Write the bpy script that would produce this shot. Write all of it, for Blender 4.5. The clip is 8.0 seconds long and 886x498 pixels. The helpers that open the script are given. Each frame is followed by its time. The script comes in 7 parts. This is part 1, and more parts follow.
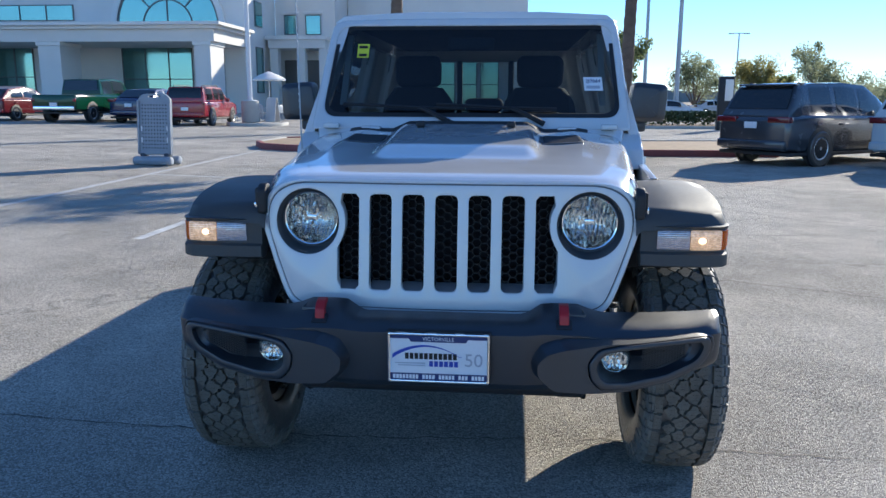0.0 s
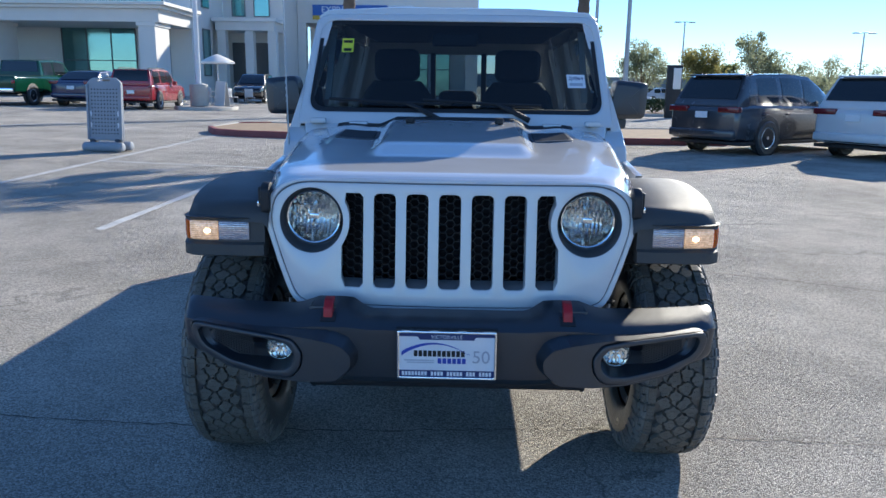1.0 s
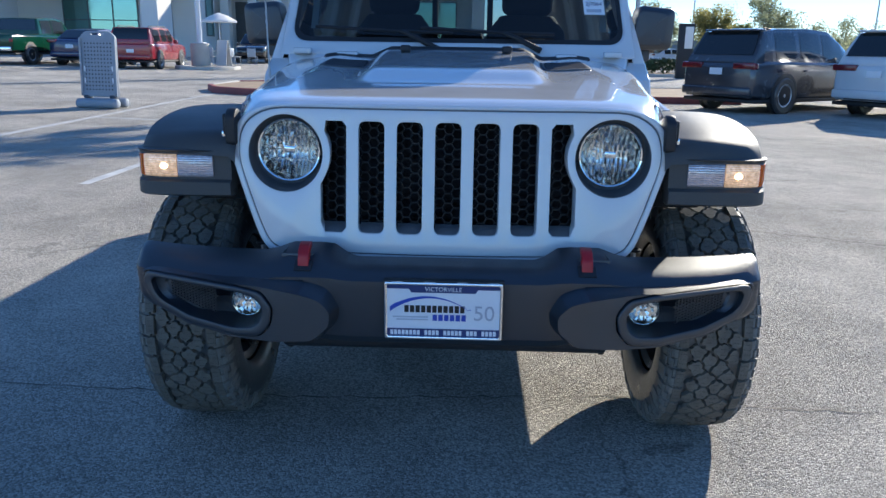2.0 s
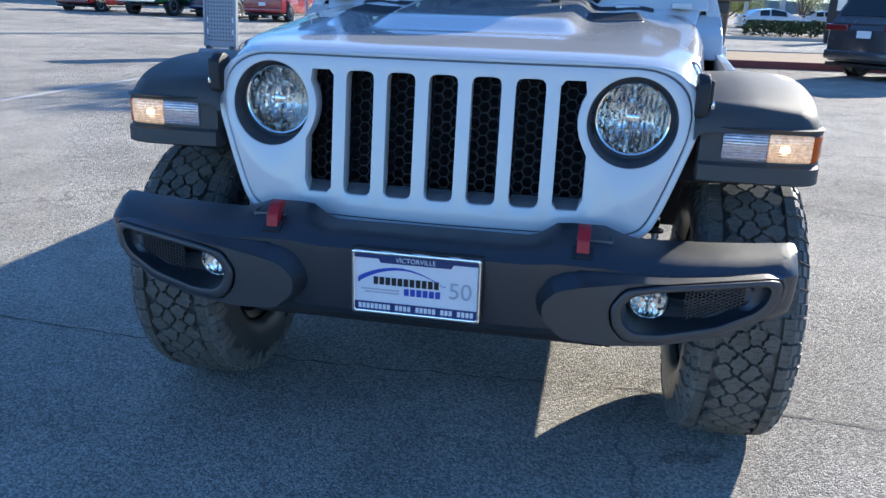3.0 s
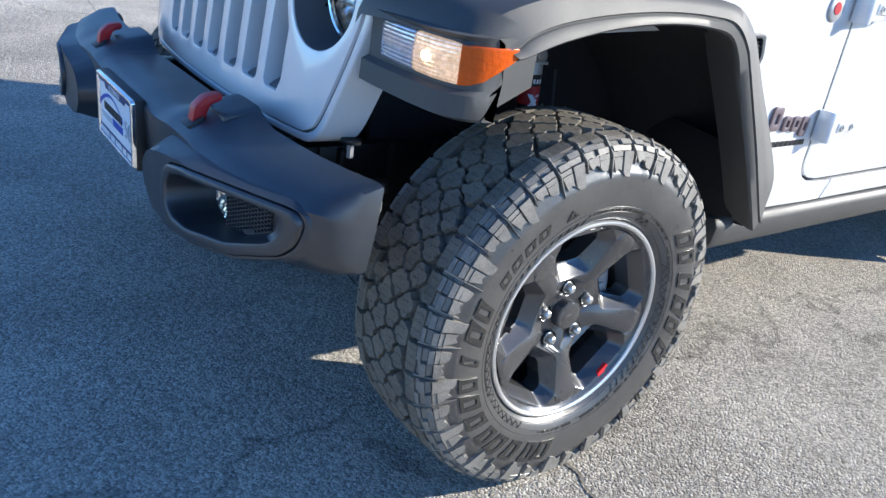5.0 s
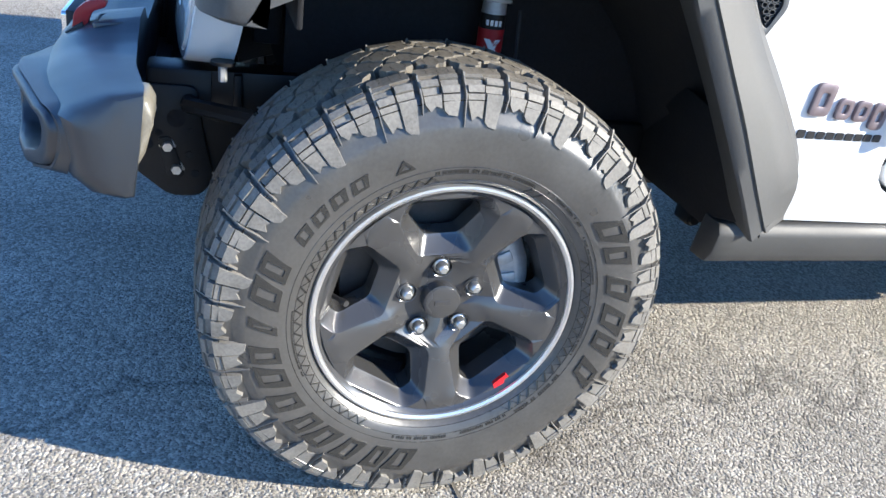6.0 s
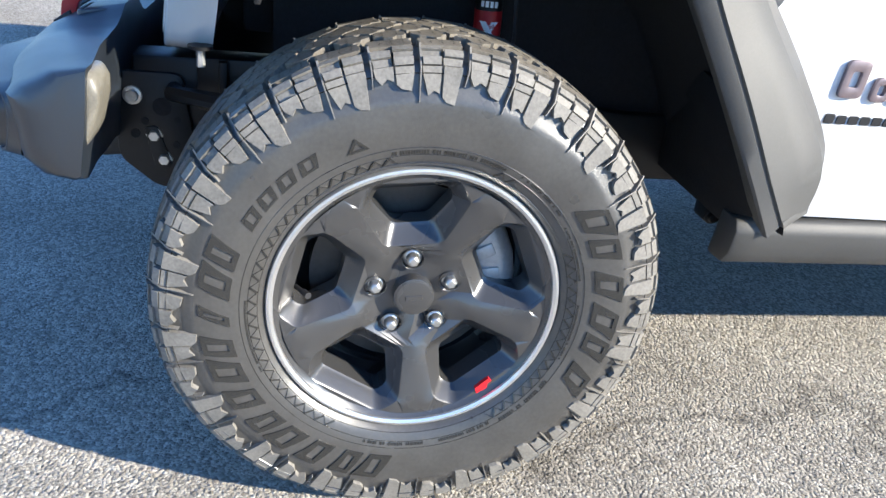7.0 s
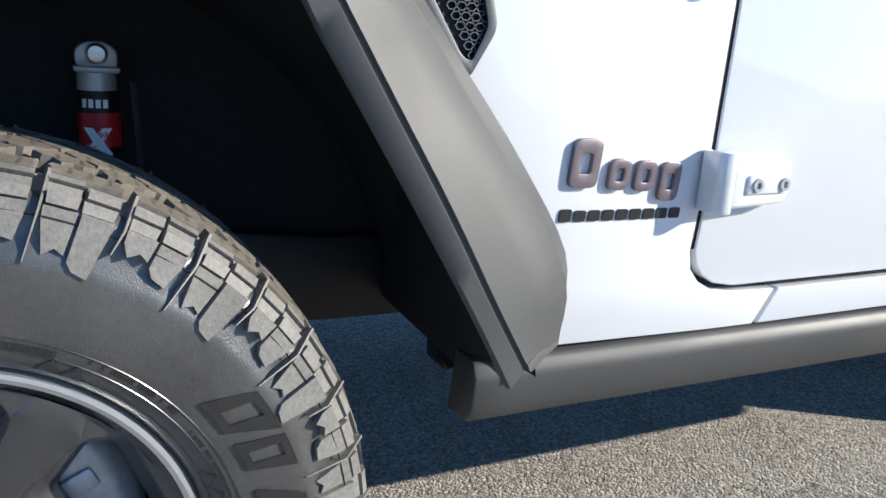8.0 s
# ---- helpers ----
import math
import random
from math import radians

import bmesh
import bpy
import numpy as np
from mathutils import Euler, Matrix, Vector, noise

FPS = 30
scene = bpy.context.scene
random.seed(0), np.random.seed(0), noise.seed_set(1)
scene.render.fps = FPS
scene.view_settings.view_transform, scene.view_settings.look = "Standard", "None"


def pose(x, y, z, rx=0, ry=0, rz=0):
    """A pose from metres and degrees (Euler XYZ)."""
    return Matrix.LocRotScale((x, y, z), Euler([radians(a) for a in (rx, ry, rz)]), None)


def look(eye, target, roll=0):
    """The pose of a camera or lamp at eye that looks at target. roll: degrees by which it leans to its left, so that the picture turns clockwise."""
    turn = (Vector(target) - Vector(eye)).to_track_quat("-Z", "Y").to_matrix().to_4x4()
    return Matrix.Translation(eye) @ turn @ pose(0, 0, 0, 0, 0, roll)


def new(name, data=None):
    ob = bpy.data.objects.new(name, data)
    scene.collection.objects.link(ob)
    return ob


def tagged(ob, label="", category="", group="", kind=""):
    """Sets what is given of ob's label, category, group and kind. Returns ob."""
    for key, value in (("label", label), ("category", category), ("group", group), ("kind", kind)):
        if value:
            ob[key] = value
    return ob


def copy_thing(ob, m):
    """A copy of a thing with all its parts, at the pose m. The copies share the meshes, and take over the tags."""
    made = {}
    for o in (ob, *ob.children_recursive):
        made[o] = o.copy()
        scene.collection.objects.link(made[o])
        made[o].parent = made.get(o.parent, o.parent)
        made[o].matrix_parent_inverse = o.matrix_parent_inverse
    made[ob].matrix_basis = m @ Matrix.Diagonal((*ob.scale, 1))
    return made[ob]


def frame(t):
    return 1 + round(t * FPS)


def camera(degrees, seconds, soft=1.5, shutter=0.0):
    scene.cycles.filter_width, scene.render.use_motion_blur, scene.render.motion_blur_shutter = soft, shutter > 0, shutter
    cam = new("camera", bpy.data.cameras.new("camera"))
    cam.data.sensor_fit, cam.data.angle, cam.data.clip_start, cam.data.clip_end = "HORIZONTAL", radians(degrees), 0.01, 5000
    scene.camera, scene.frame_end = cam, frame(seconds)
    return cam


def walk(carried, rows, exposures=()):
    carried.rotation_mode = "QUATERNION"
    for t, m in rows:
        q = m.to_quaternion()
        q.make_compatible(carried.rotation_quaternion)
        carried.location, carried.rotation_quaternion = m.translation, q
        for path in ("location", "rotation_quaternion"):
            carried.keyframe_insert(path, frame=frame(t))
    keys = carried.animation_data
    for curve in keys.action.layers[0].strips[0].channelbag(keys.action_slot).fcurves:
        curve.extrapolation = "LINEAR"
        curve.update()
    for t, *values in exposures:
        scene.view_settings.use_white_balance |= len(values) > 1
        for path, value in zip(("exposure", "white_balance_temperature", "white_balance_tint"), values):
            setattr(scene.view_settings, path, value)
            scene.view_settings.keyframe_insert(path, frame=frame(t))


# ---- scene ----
cam = camera(60.3, 8.0)
PATH = [
    (0, (0.213, -2.903, 1.384), (0.037, -0.948, 1.001), 0.2),
    (0.5, (0.042, -2.953, 1.426), (-0.044, -0.995, 1.026), 0.5),
    (1, (0.035, -2.954, 1.437), (-0.009, -0.999, 1.017), 0.8),
    (1.5, (0.043, -2.836, 1.363), (0.002, -0.888, 0.911), 0.9),
    (2.8, (0.185, -2.336, 1.236), (-0.076, -0.447, 0.634), 1.3),
    (3, (0.385, -2.335, 1.25), (0.022, -0.467, 0.635), 1.7),
    (3.5, (0.816, -2.155, 1.211), (0.189, -0.364, 0.577), 3.0),
    (4, (1.254, -1.901, 1.201), (0.353, -0.25, 0.521), 4.4),
    (4.5, (1.634, -1.571, 1.182), (0.441, -0.145, 0.444), 6.3),
    (4.7, (1.754, -1.393, 1.175), (0.453, -0.081, 0.409), 7.1),
    (5.8, (1.983, -0.501, 1.077), (0.317, 0.185, 0.208), 9.0),
    (6, (1.989, -0.386, 1.065), (0.292, 0.204, 0.185), 8.8),
    (6.5, (1.993, -0.199, 1.025), (0.246, 0.189, 0.132), 7.4),
    (7, (1.967, -0.185, 1.007), (0.203, 0.19, 0.143), 6.5),
    (7.5, (1.857, -0.08, 1.014), (0.086, 0.524, 0.307), 5.4),
    (8, (1.626, 0.127, 0.912), (-0.103, 0.993, 0.402), 4.1),
]
EXPOSURES = [(0.0, 0.82, 6150, 9), (1.5, 0.82, 6150, 9), (3.0, 1.18, 6100, 9), (3.5, 1.08, 6100, 9), (4.5, 1.17, 6100, 9), (6.0, 1.62, 6250, 9), (7.0, 1.62, 6350, 9), (7.5, 1.5, 6350, 9), (8.0, 0.95, 6250, 9)]
walk(cam, [(t, look(eye, target, roll)) for t, eye, target, roll in PATH], EXPOSURES)

# ---- world, sun and exposure ----
SUN = Vector((1.22, 2.03, 1.0)).normalized()
world = bpy.data.worlds.new("sky")
scene.world = world
world.use_nodes = True
wn = world.node_tree
sky = wn.nodes.new("ShaderNodeTexSky")
sky.sky_type = "NISHITA"
sky.sun_disc = False
sky.sun_elevation = math.asin(SUN.z)
sky.sun_rotation = math.atan2(SUN.x, SUN.y)
sky.altitude = 830
sky.air_density, sky.dust_density, sky.ozone_density = 1.0, 0.0, 7.5
wn.links.new(sky.outputs["Color"], wn.nodes["Background"].inputs["Color"])
wn.nodes["Background"].inputs["Strength"].default_value = 0.122
sun = new("sun", bpy.data.lights.new("sun", "SUN"))
sun.data.energy, sun.data.angle, sun.data.color = 4.1, radians(0.55), (1.0, 0.91, 0.76)
sun.matrix_world = look(SUN * 60, (0, 0, 0))


# ---- materials ----
def mat(name, color, rough=0.5, metal=0.0, coat=0.0, vary=0.08, scale=6.0, fine=120.0, bump=0.0, bump_scale=None,
        spec=0.5, rough_vary=0.06, island=0.0):
    """A surface whose colour and gloss vary at two scales, with fine relief."""
    m = bpy.data.materials.new(name)
    m.use_nodes = True
    nt = m.node_tree
    b = nt.nodes["Principled BSDF"]
    b.inputs["Metallic"].default_value = metal
    b.inputs["Coat Weight"].default_value = coat
    b.inputs["Coat Roughness"].default_value = 0.04
    b.inputs["Specular IOR Level"].default_value = spec
    tc = nt.nodes.new("ShaderNodeTexCoord")
    n1, n2 = nt.nodes.new("ShaderNodeTexNoise"), nt.nodes.new("ShaderNodeTexNoise")
    for n, s, d in ((n1, scale, 4.0), (n2, fine, 3.0)):
        n.inputs["Scale"].default_value, n.inputs["Detail"].default_value = s, d
        nt.links.new(tc.outputs["Object"], n.inputs["Vector"])
    add = nt.nodes.new("ShaderNodeMath")
    add.operation = "ADD"
    nt.links.new(n1.outputs["Fac"], add.inputs[0])
    nt.links.new(n2.outputs["Fac"], add.inputs[1])
    last = add.outputs[0]
    if island:
        geo = nt.nodes.new("ShaderNodeNewGeometry")
        ma = nt.nodes.new("ShaderNodeMath")
        ma.operation = "MULTIPLY_ADD"
        ma.inputs[1].default_value = island
        nt.links.new(geo.outputs["Random Per Island"], ma.inputs[0])
        nt.links.new(last, ma.inputs[2])
        last = ma.outputs[0]
    ramp = nt.nodes.new("ShaderNodeMapRange")
    ramp.inputs["From Min"].default_value, ramp.inputs["From Max"].default_value = 0.6, 1.4 + island
    ramp.inputs["To Min"].default_value, ramp.inputs["To Max"].default_value = 1 - vary, 1 + vary
    nt.links.new(last, ramp.inputs["Value"])
    mul = nt.nodes.new("ShaderNodeVectorMath")
    mul.operation = "SCALE"
    mul.inputs[0].default_value = color[:3]
    nt.links.new(ramp.outputs[0], mul.inputs["Scale"])
    nt.links.new(mul.outputs[0], b.inputs["Base Color"])
    rr = nt.nodes.new("ShaderNodeMapRange")
    rr.inputs["From Min"].default_value, rr.inputs["From Max"].default_value = 0.3, 0.7
    rr.inputs["To Min"].default_value, rr.inputs["To Max"].default_value = max(0.01, rough - rough_vary), min(1, rough + rough_vary)
    nt.links.new(n1.outputs["Fac"], rr.inputs["Value"])
    nt.links.new(rr.outputs[0], b.inputs["Roughness"])
    if bump:
        src = n2
        if bump_scale:
            src = nt.nodes.new("ShaderNodeTexNoise")
            src.inputs["Scale"].default_value, src.inputs["Detail"].default_value = bump_scale, 2.0
            nt.links.new(tc.outputs["Object"], src.inputs["Vector"])
        bp = nt.nodes.new("ShaderNodeBump")
        bp.inputs["Strength"].default_value, bp.inputs["Distance"].default_value = bump, 0.002
        nt.links.new(src.outputs["Fac"], bp.inputs["Height"])
        nt.links.new(bp.outputs[0], b.inputs["Normal"])
    return m


def glass(name, color=(1, 1, 1), rough=0.0):
    m = bpy.data.materials.new(name)
    m.use_nodes = True
    b = m.node_tree.nodes["Principled BSDF"]
    b.inputs["Base Color"].default_value = (*color, 1)
    b.inputs["Transmission Weight"].default_value = 1.0
    b.inputs["Roughness"].default_value = rough
    b.inputs["IOR"].default_value = 1.45
    return m


def thin_glass(name, color, gloss=0.10):
    """A pane: mostly clear and tinted, with a mirror-like share."""
    m = bpy.data.materials.new(name)
    m.use_nodes = True
    nt = m.node_tree
    nt.nodes.remove(nt.nodes["Principled BSDF"])
    out = nt.nodes["Material Output"]
    tr, gl, mx, fr = (nt.nodes.new("ShaderNodeBsdf" + k) if k in ("Transparent", "Glossy") else nt.nodes.new("ShaderNode" + k)
                      for k in ("Transparent", "Glossy", "MixShader", "Fresnel"))
    tr.inputs["Color"].default_value = (*color, 1)
    gl.inputs["Roughness"].default_value = 0.02
    fr.inputs["IOR"].default_value = 1.45 + gloss
    nt.links.new(fr.outputs[0], mx.inputs[0])
    nt.links.new(tr.outputs[0], mx.inputs[1])
    nt.links.new(gl.outputs[0], mx.inputs[2])
    nt.links.new(mx.outputs[0], out.inputs["Surface"])
    return m


def glow(name, color, strength):
    m = bpy.data.materials.new(name)
    m.use_nodes = True
    b = m.node_tree.nodes["Principled BSDF"]
    b.inputs["Base Color"].default_value = (*color, 1)
    b.inputs["Emission Color"].default_value = (*color, 1)
    b.inputs["Emission Strength"].default_value = strength
    return m


def asphalt_mat():
    m = bpy.data.materials.new("worn_asphalt")
    m.use_nodes = True
    nt = m.node_tree
    N, K = nt.nodes.new, nt.links.new
    b = nt.nodes["Principled BSDF"]
    geo = N("ShaderNodeNewGeometry")

    def tex(kind, scale, **kw):
        t = N("ShaderNodeTex" + kind)
        t.inputs["Scale"].default_value = scale
        for key, v in kw.items():
            t.inputs[key].default_value = v
        K(geo.outputs["Position"], t.inputs["Vector"])
        return t

    grain = tex("Voronoi", 150.0)
    grit = tex("Noise", 260.0, Detail=4.0, Roughness=0.7)
    mid = tex("Noise", 22.0, Detail=5.0)
    patch = tex("Noise", 0.45, Detail=6.0, Roughness=0.6)
    streak = tex("Noise", 2.2, Detail=5.0)
    sep = N("ShaderNodeSeparateColor")
    K(grain.outputs["Color"], sep.inputs[0])
    ramp = N("ShaderNodeValToRGB")
    for i, (p, c) in enumerate(((0.27, (0.270, 0.249, 0.217, 1)), (0.44, (0.415, 0.382, 0.332, 1)), (0.60, (0.58, 0.53, 0.455, 1)), (0.78, (0.76, 0.725, 0.65, 1)))):
        e = ramp.color_ramp.elements[i] if i < 2 else ramp.color_ramp.elements.new(p)
        e.position, e.color = p, c
    mixv = N("ShaderNodeMath"); mixv.operation = "MULTIPLY_ADD"; mixv.inputs[1].default_value = 0.45
    K(sep.outputs[0], mixv.inputs[0])
    m2 = N("ShaderNodeMath"); m2.operation = "MULTIPLY"; m2.inputs[1].default_value = 0.55
    K(grit.outputs["Fac"], m2.inputs[0]); K(m2.outputs[0], mixv.inputs[2])
    K(mixv.outputs[0], ramp.inputs[0])
    # wide worn patches, tyre-dark lanes and a web of cracks
    p1 = N("ShaderNodeMapRange"); p1.inputs["From Min"].default_value, p1.inputs["From Max"].default_value = 0.3, 0.7
    p1.inputs["To Min"].default_value, p1.inputs["To Max"].default_value = 0.74, 1.2
    K(patch.outputs["Fac"], p1.inputs["Value"])
    p2 = N("ShaderNodeMapRange"); p2.inputs["From Min"].default_value, p2.inputs["From Max"].default_value = 0.3, 0.7
    p2.inputs["To Min"].default_value, p2.inputs["To Max"].default_value = 0.86, 1.12
    K(streak.outputs["Fac"], p2.inputs["Value"])
    warp = N("ShaderNodeVectorMath"); warp.operation = "MULTIPLY_ADD"; warp.inputs[1].default_value = (1.3, 1.3, 0)
    K(streak.outputs["Color"], warp.inputs[0]); K(geo.outputs["Position"], warp.inputs[2])
    crack = N("ShaderNodeTexVoronoi"); crack.feature = "DISTANCE_TO_EDGE"; crack.inputs["Scale"].default_value = 0.16
    K(warp.outputs[0], crack.inputs["Vector"])
    cr = N("ShaderNodeMapRange"); cr.inputs["From Min"].default_value, cr.inputs["From Max"].default_value = 0.0012, 0.0045
    cr.inputs["To Min"].default_value, cr.inputs["To Max"].default_value = 0.7, 1.0
    K(crack.outputs["Distance"], cr.inputs["Value"])
    a = N("ShaderNodeMath"); a.operation = "MULTIPLY"; K(p1.outputs[0], a.inputs[0]); K(p2.outputs[0], a.inputs[1])
    c = N("ShaderNodeMath"); c.operation = "MULTIPLY"; K(a.outputs[0], c.inputs[0]); K(cr.outputs[0], c.inputs[1])
    mul = N("ShaderNodeVectorMath"); mul.operation = "SCALE"
    K(ramp.outputs[0], mul.inputs[0]); K(c.outputs[0], mul.inputs["Scale"]); K(mul.outputs[0], b.inputs["Base Color"])
    b.inputs["Roughness"].default_value = 0.85
    b.inputs["Specular IOR Level"].default_value = 0.06
    h = N("ShaderNodeMath"); h.operation = "MULTIPLY_ADD"; h.inputs[1].default_value = -1.3
    K(grain.outputs["Distance"], h.inputs[0])
    h2 = N("ShaderNodeMath"); h2.operation = "ADD"; K(grit.outputs["Fac"], h2.inputs[0]); K(mid.outputs["Fac"], h2.inputs[1])
    K(h2.outputs[0], h.inputs[2])
    bp = N("ShaderNodeBump"); bp.inputs["Strength"].default_value, bp.inputs["Distance"].default_value = 1.0, 0.0068
    K(h.outputs[0], bp.inputs["Height"]); K(bp.outputs[0], b.inputs["Normal"])
    return m


ASPHALT = asphalt_mat()
WHITE = mat("white_car_paint", (0.685, 0.69, 0.695), 0.22, coat=1.0, vary=0.015, fine=300, rough_vary=0.03)
PLASTIC = mat("grained_black_plastic", (0.054, 0.054, 0.053), 0.56, vary=0.16, scale=5, fine=300, bump=0.12, bump_scale=900, spec=0.6)
BUMPERBLACK = mat("satin_black_bumper_coat", (0.012, 0.017, 0.025), 0.42, vary=0.12, scale=5, fine=300, bump=0.12, bump_scale=900, spec=1.0)
DARK = mat("matte_black_plastic", (0.018, 0.018, 0.020), 0.55, vary=0.2, bump=0.2)
LINER = mat("wheel_well_liner", (0.014, 0.015, 0.018), 0.8, vary=0.3, scale=9, bump=0.3, bump_scale=200, spec=0.25)
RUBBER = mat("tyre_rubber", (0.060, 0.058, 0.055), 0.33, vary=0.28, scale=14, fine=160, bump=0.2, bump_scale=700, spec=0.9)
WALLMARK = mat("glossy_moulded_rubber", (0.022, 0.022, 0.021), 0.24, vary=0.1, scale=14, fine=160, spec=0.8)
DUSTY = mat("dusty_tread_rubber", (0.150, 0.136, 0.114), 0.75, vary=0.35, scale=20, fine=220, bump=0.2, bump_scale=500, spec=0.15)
# shoulder lugs: a paler grey than the tyre wall
SHOULDER = mat("pale_lug_rubber", (0.185, 0.175, 0.157), 0.55, vary=0.35, scale=20, fine=220, bump=0.2, bump_scale=500, spec=0.4)
GUNMETAL = mat("granite_grey_wheel_paint", (0.100, 0.100, 0.102), 0.27, metal=0.6, coat=0.25, vary=0.05, fine=500)
MACHINED = mat("machined_aluminium", (0.76, 0.76, 0.76), 0.34, metal=0.9, vary=0.05, fine=300)
SLOTGREY = mat("grey_sill_and_gap_shade", (0.12, 0.125, 0.132), 0.5, vary=0.08)
REFLECTOR = mat("lamp_reflector", (0.80, 0.78, 0.73), 0.14, metal=1.0, vary=0.08, scale=40, fine=200)
LAMPRING = mat("satin_grey_lamp_ring", (0.085, 0.090, 0.098), 0.5, vary=0.08)
CHROME = mat("chrome", (0.86, 0.87, 0.88), 0.07, metal=1.0, vary=0.02, rough_vary=0.03)
CASTING = mat("cast_iron_grey", (0.42, 0.43, 0.44), 0.45, metal=0.5, vary=0.2, scale=20, bump=0.3)
IRON = mat("brown_grey_disc_iron", (0.07, 0.068, 0.066), 0.42, metal=0.5, vary=0.2, scale=20)
FRAME = mat("black_chassis_paint", (0.007, 0.0075, 0.009), 0.42, vary=0.25, scale=10, bump=0.15, spec=0.35)
BOLT = mat("zinc_plated_steel", (0.55, 0.55, 0.54), 0.36, metal=0.9, vary=0.15, scale=60)
RED = mat("red_powder_coat", (0.42, 0.012, 0.018), 0.42, vary=0.08, fine=200, bump=0.1)
REDMARK = mat("red_wheel_mark", (0.62, 0.012, 0.02), 0.5, vary=0.05)
FOIL = mat("raw_beige_plastic", (0.17, 0.16, 0.135), 0.36, vary=0.25, scale=40, fine=260, bump=0.4, bump_scale=90)
LENS = thin_glass("clear_lamp_lens", (0.96, 0.97, 0.98), 0.05)
WINDSHIELD = thin_glass("tinted_windscreen", (0.36, 0.41, 0.42), 0.22)
CABGLASS = thin_glass("privacy_glass", (0.60, 0.68, 0.68), 0.1)
AMBER = mat("amber_lens", (0.56, 0.080, 0.002), 0.2, coat=0.15, spec=0.3, vary=0.1, scale=60, bump=0.5, bump_scale=120)
CLEARLAMP = mat("fluted_clear_lens", (0.62, 0.56, 0.57), 0.14, metal=0.6, coat=0.7, vary=0.25, scale=40, bump=0.6, bump_scale=80)
BULB = glow("lit_amber_bulb", (1.0, 0.80, 0.50), 1.8)
# lit copy of the clear lens: bulb light put into tint and faint emission
LITLENS = mat("amber_lit_fluted_lens", (0.76, 0.56, 0.42), 0.16, metal=0.5, coat=0.3, vary=0.5, scale=60, bump=0.6, bump_scale=80)
LITLENS.node_tree.nodes["Principled BSDF"].inputs["Emission Color"].default_value = (1.0, 0.64, 0.34, 1)
LITLENS.node_tree.nodes["Principled BSDF"].inputs["Emission Strength"].default_value = 0.17
PLATEWHITE = mat("white_plate_card", (0.78, 0.80, 0.84), 0.35, vary=0.03)
NAVY = mat("navy_print", (0.015, 0.035, 0.14), 0.4, vary=0.05)
ROYAL = mat("royal_blue_print", (0.03, 0.07, 0.42), 0.4, vary=0.05)
GREYINK = mat("grey_print", (0.42, 0.45, 0.52), 0.4, vary=0.05)
BLACKINK = mat("black_print", (0.012, 0.012, 0.014), 0.4, vary=0.05)
SILVERLINE = mat("pale_red_grey_decal", (0.42, 0.34, 0.35), 0.4, vary=0.1)
MAROON = mat("maroon_and_grey_emblem", (0.20, 0.16, 0.17), 0.35, metal=0.4, vary=0.1)
CLOTH = mat("black_seat_cloth", (0.022, 0.022, 0.024), 0.85, vary=0.2, bump=0.3)
TRIMGREY = mat("light_grey_pillar_trim", (0.50, 0.54, 0.55), 0.7, vary=0.06)
YELLOW = mat("yellow_sticker", (0.72, 0.74, 0.06), 0.5, vary=0.05)
STICKER = mat("white_sticker", (0.80, 0.82, 0.85), 0.5, vary=0.03)
PAINTLINE = mat("faded_white_road_paint", (0.50, 0.50, 0.48), 0.75, vary=0.38, scale=5, fine=70, bump=0.3)
CONCRETE = mat("pale_concrete", (0.46, 0.44, 0.40), 0.85, vary=0.16, scale=2.5, fine=60, bump=0.4, bump_scale=120)
REDKERB = mat("faded_red_kerb_paint", (0.28, 0.08, 0.075), 0.8, vary=0.28, scale=3, fine=50, bump=0.3)
DIRT = mat("dry_dirt_and_bark", (0.34, 0.24, 0.15), 0.95, vary=0.35, scale=4, fine=40, bump=0.8, bump_scale=30)
STUCCO = mat("cream_stucco", (0.76, 0.73, 0.68), 0.9, vary=0.06, scale=0.6, fine=30, bump=0.3, bump_scale=60)
STUCCOTRIM = mat("pale_stucco_trim", (0.80, 0.77, 0.72), 0.85, vary=0.05, scale=1.0, fine=30)
TEAL = mat("teal_mirror_glazing", (0.20, 0.38, 0.36), 0.06, metal=0.75, vary=0.10, scale=0.5, fine=3)
DARKGLASS = mat("dark_tinted_glass", (0.012, 0.015, 0.017), 0.05, coat=0.5, vary=0.1)
MULLION = mat("dark_bronze_frames", (0.13, 0.135, 0.135), 0.4, metal=0.5, vary=0.1)
POLEWHITE = mat("white_pole_paint", (0.72, 0.73, 0.74), 0.4, vary=0.05, scale=2)
POLEGREY = mat("galvanised_pole", (0.45, 0.46, 0.47), 0.5, metal=0.4, vary=0.1, scale=2)
SIGNGREY = mat("grey_moulded_plastic", (0.30, 0.33, 0.37), 0.6, vary=0.08, scale=6)
SIGNDARK = mat("dark_peg_holes", (0.06, 0.07, 0.09), 0.7, vary=0.1)
BARK = mat("brown_palm_bark", (0.16, 0.115, 0.085), 0.95, vary=0.4, scale=5, fine=40, bump=0.8, bump_scale=25)
LEAF = mat("olive_foliage", (0.11, 0.13, 0.06), 0.75, vary=0.5, scale=0.8, fine=9, island=0.8)
LEAFPALE = mat("grey_green_foliage", (0.17, 0.185, 0.115), 0.75, vary=0.5, scale=0.8, fine=9, island=0.8)
LEAFGOLD = mat("yellowing_foliage", (0.20, 0.18, 0.065), 0.75, vary=0.5, scale=0.8, fine=9, island=0.8)
HEDGE = mat("clipped_hedge_leaves", (0.06, 0.085, 0.03), 0.75, vary=0.5, scale=2, fine=20, island=0.8)
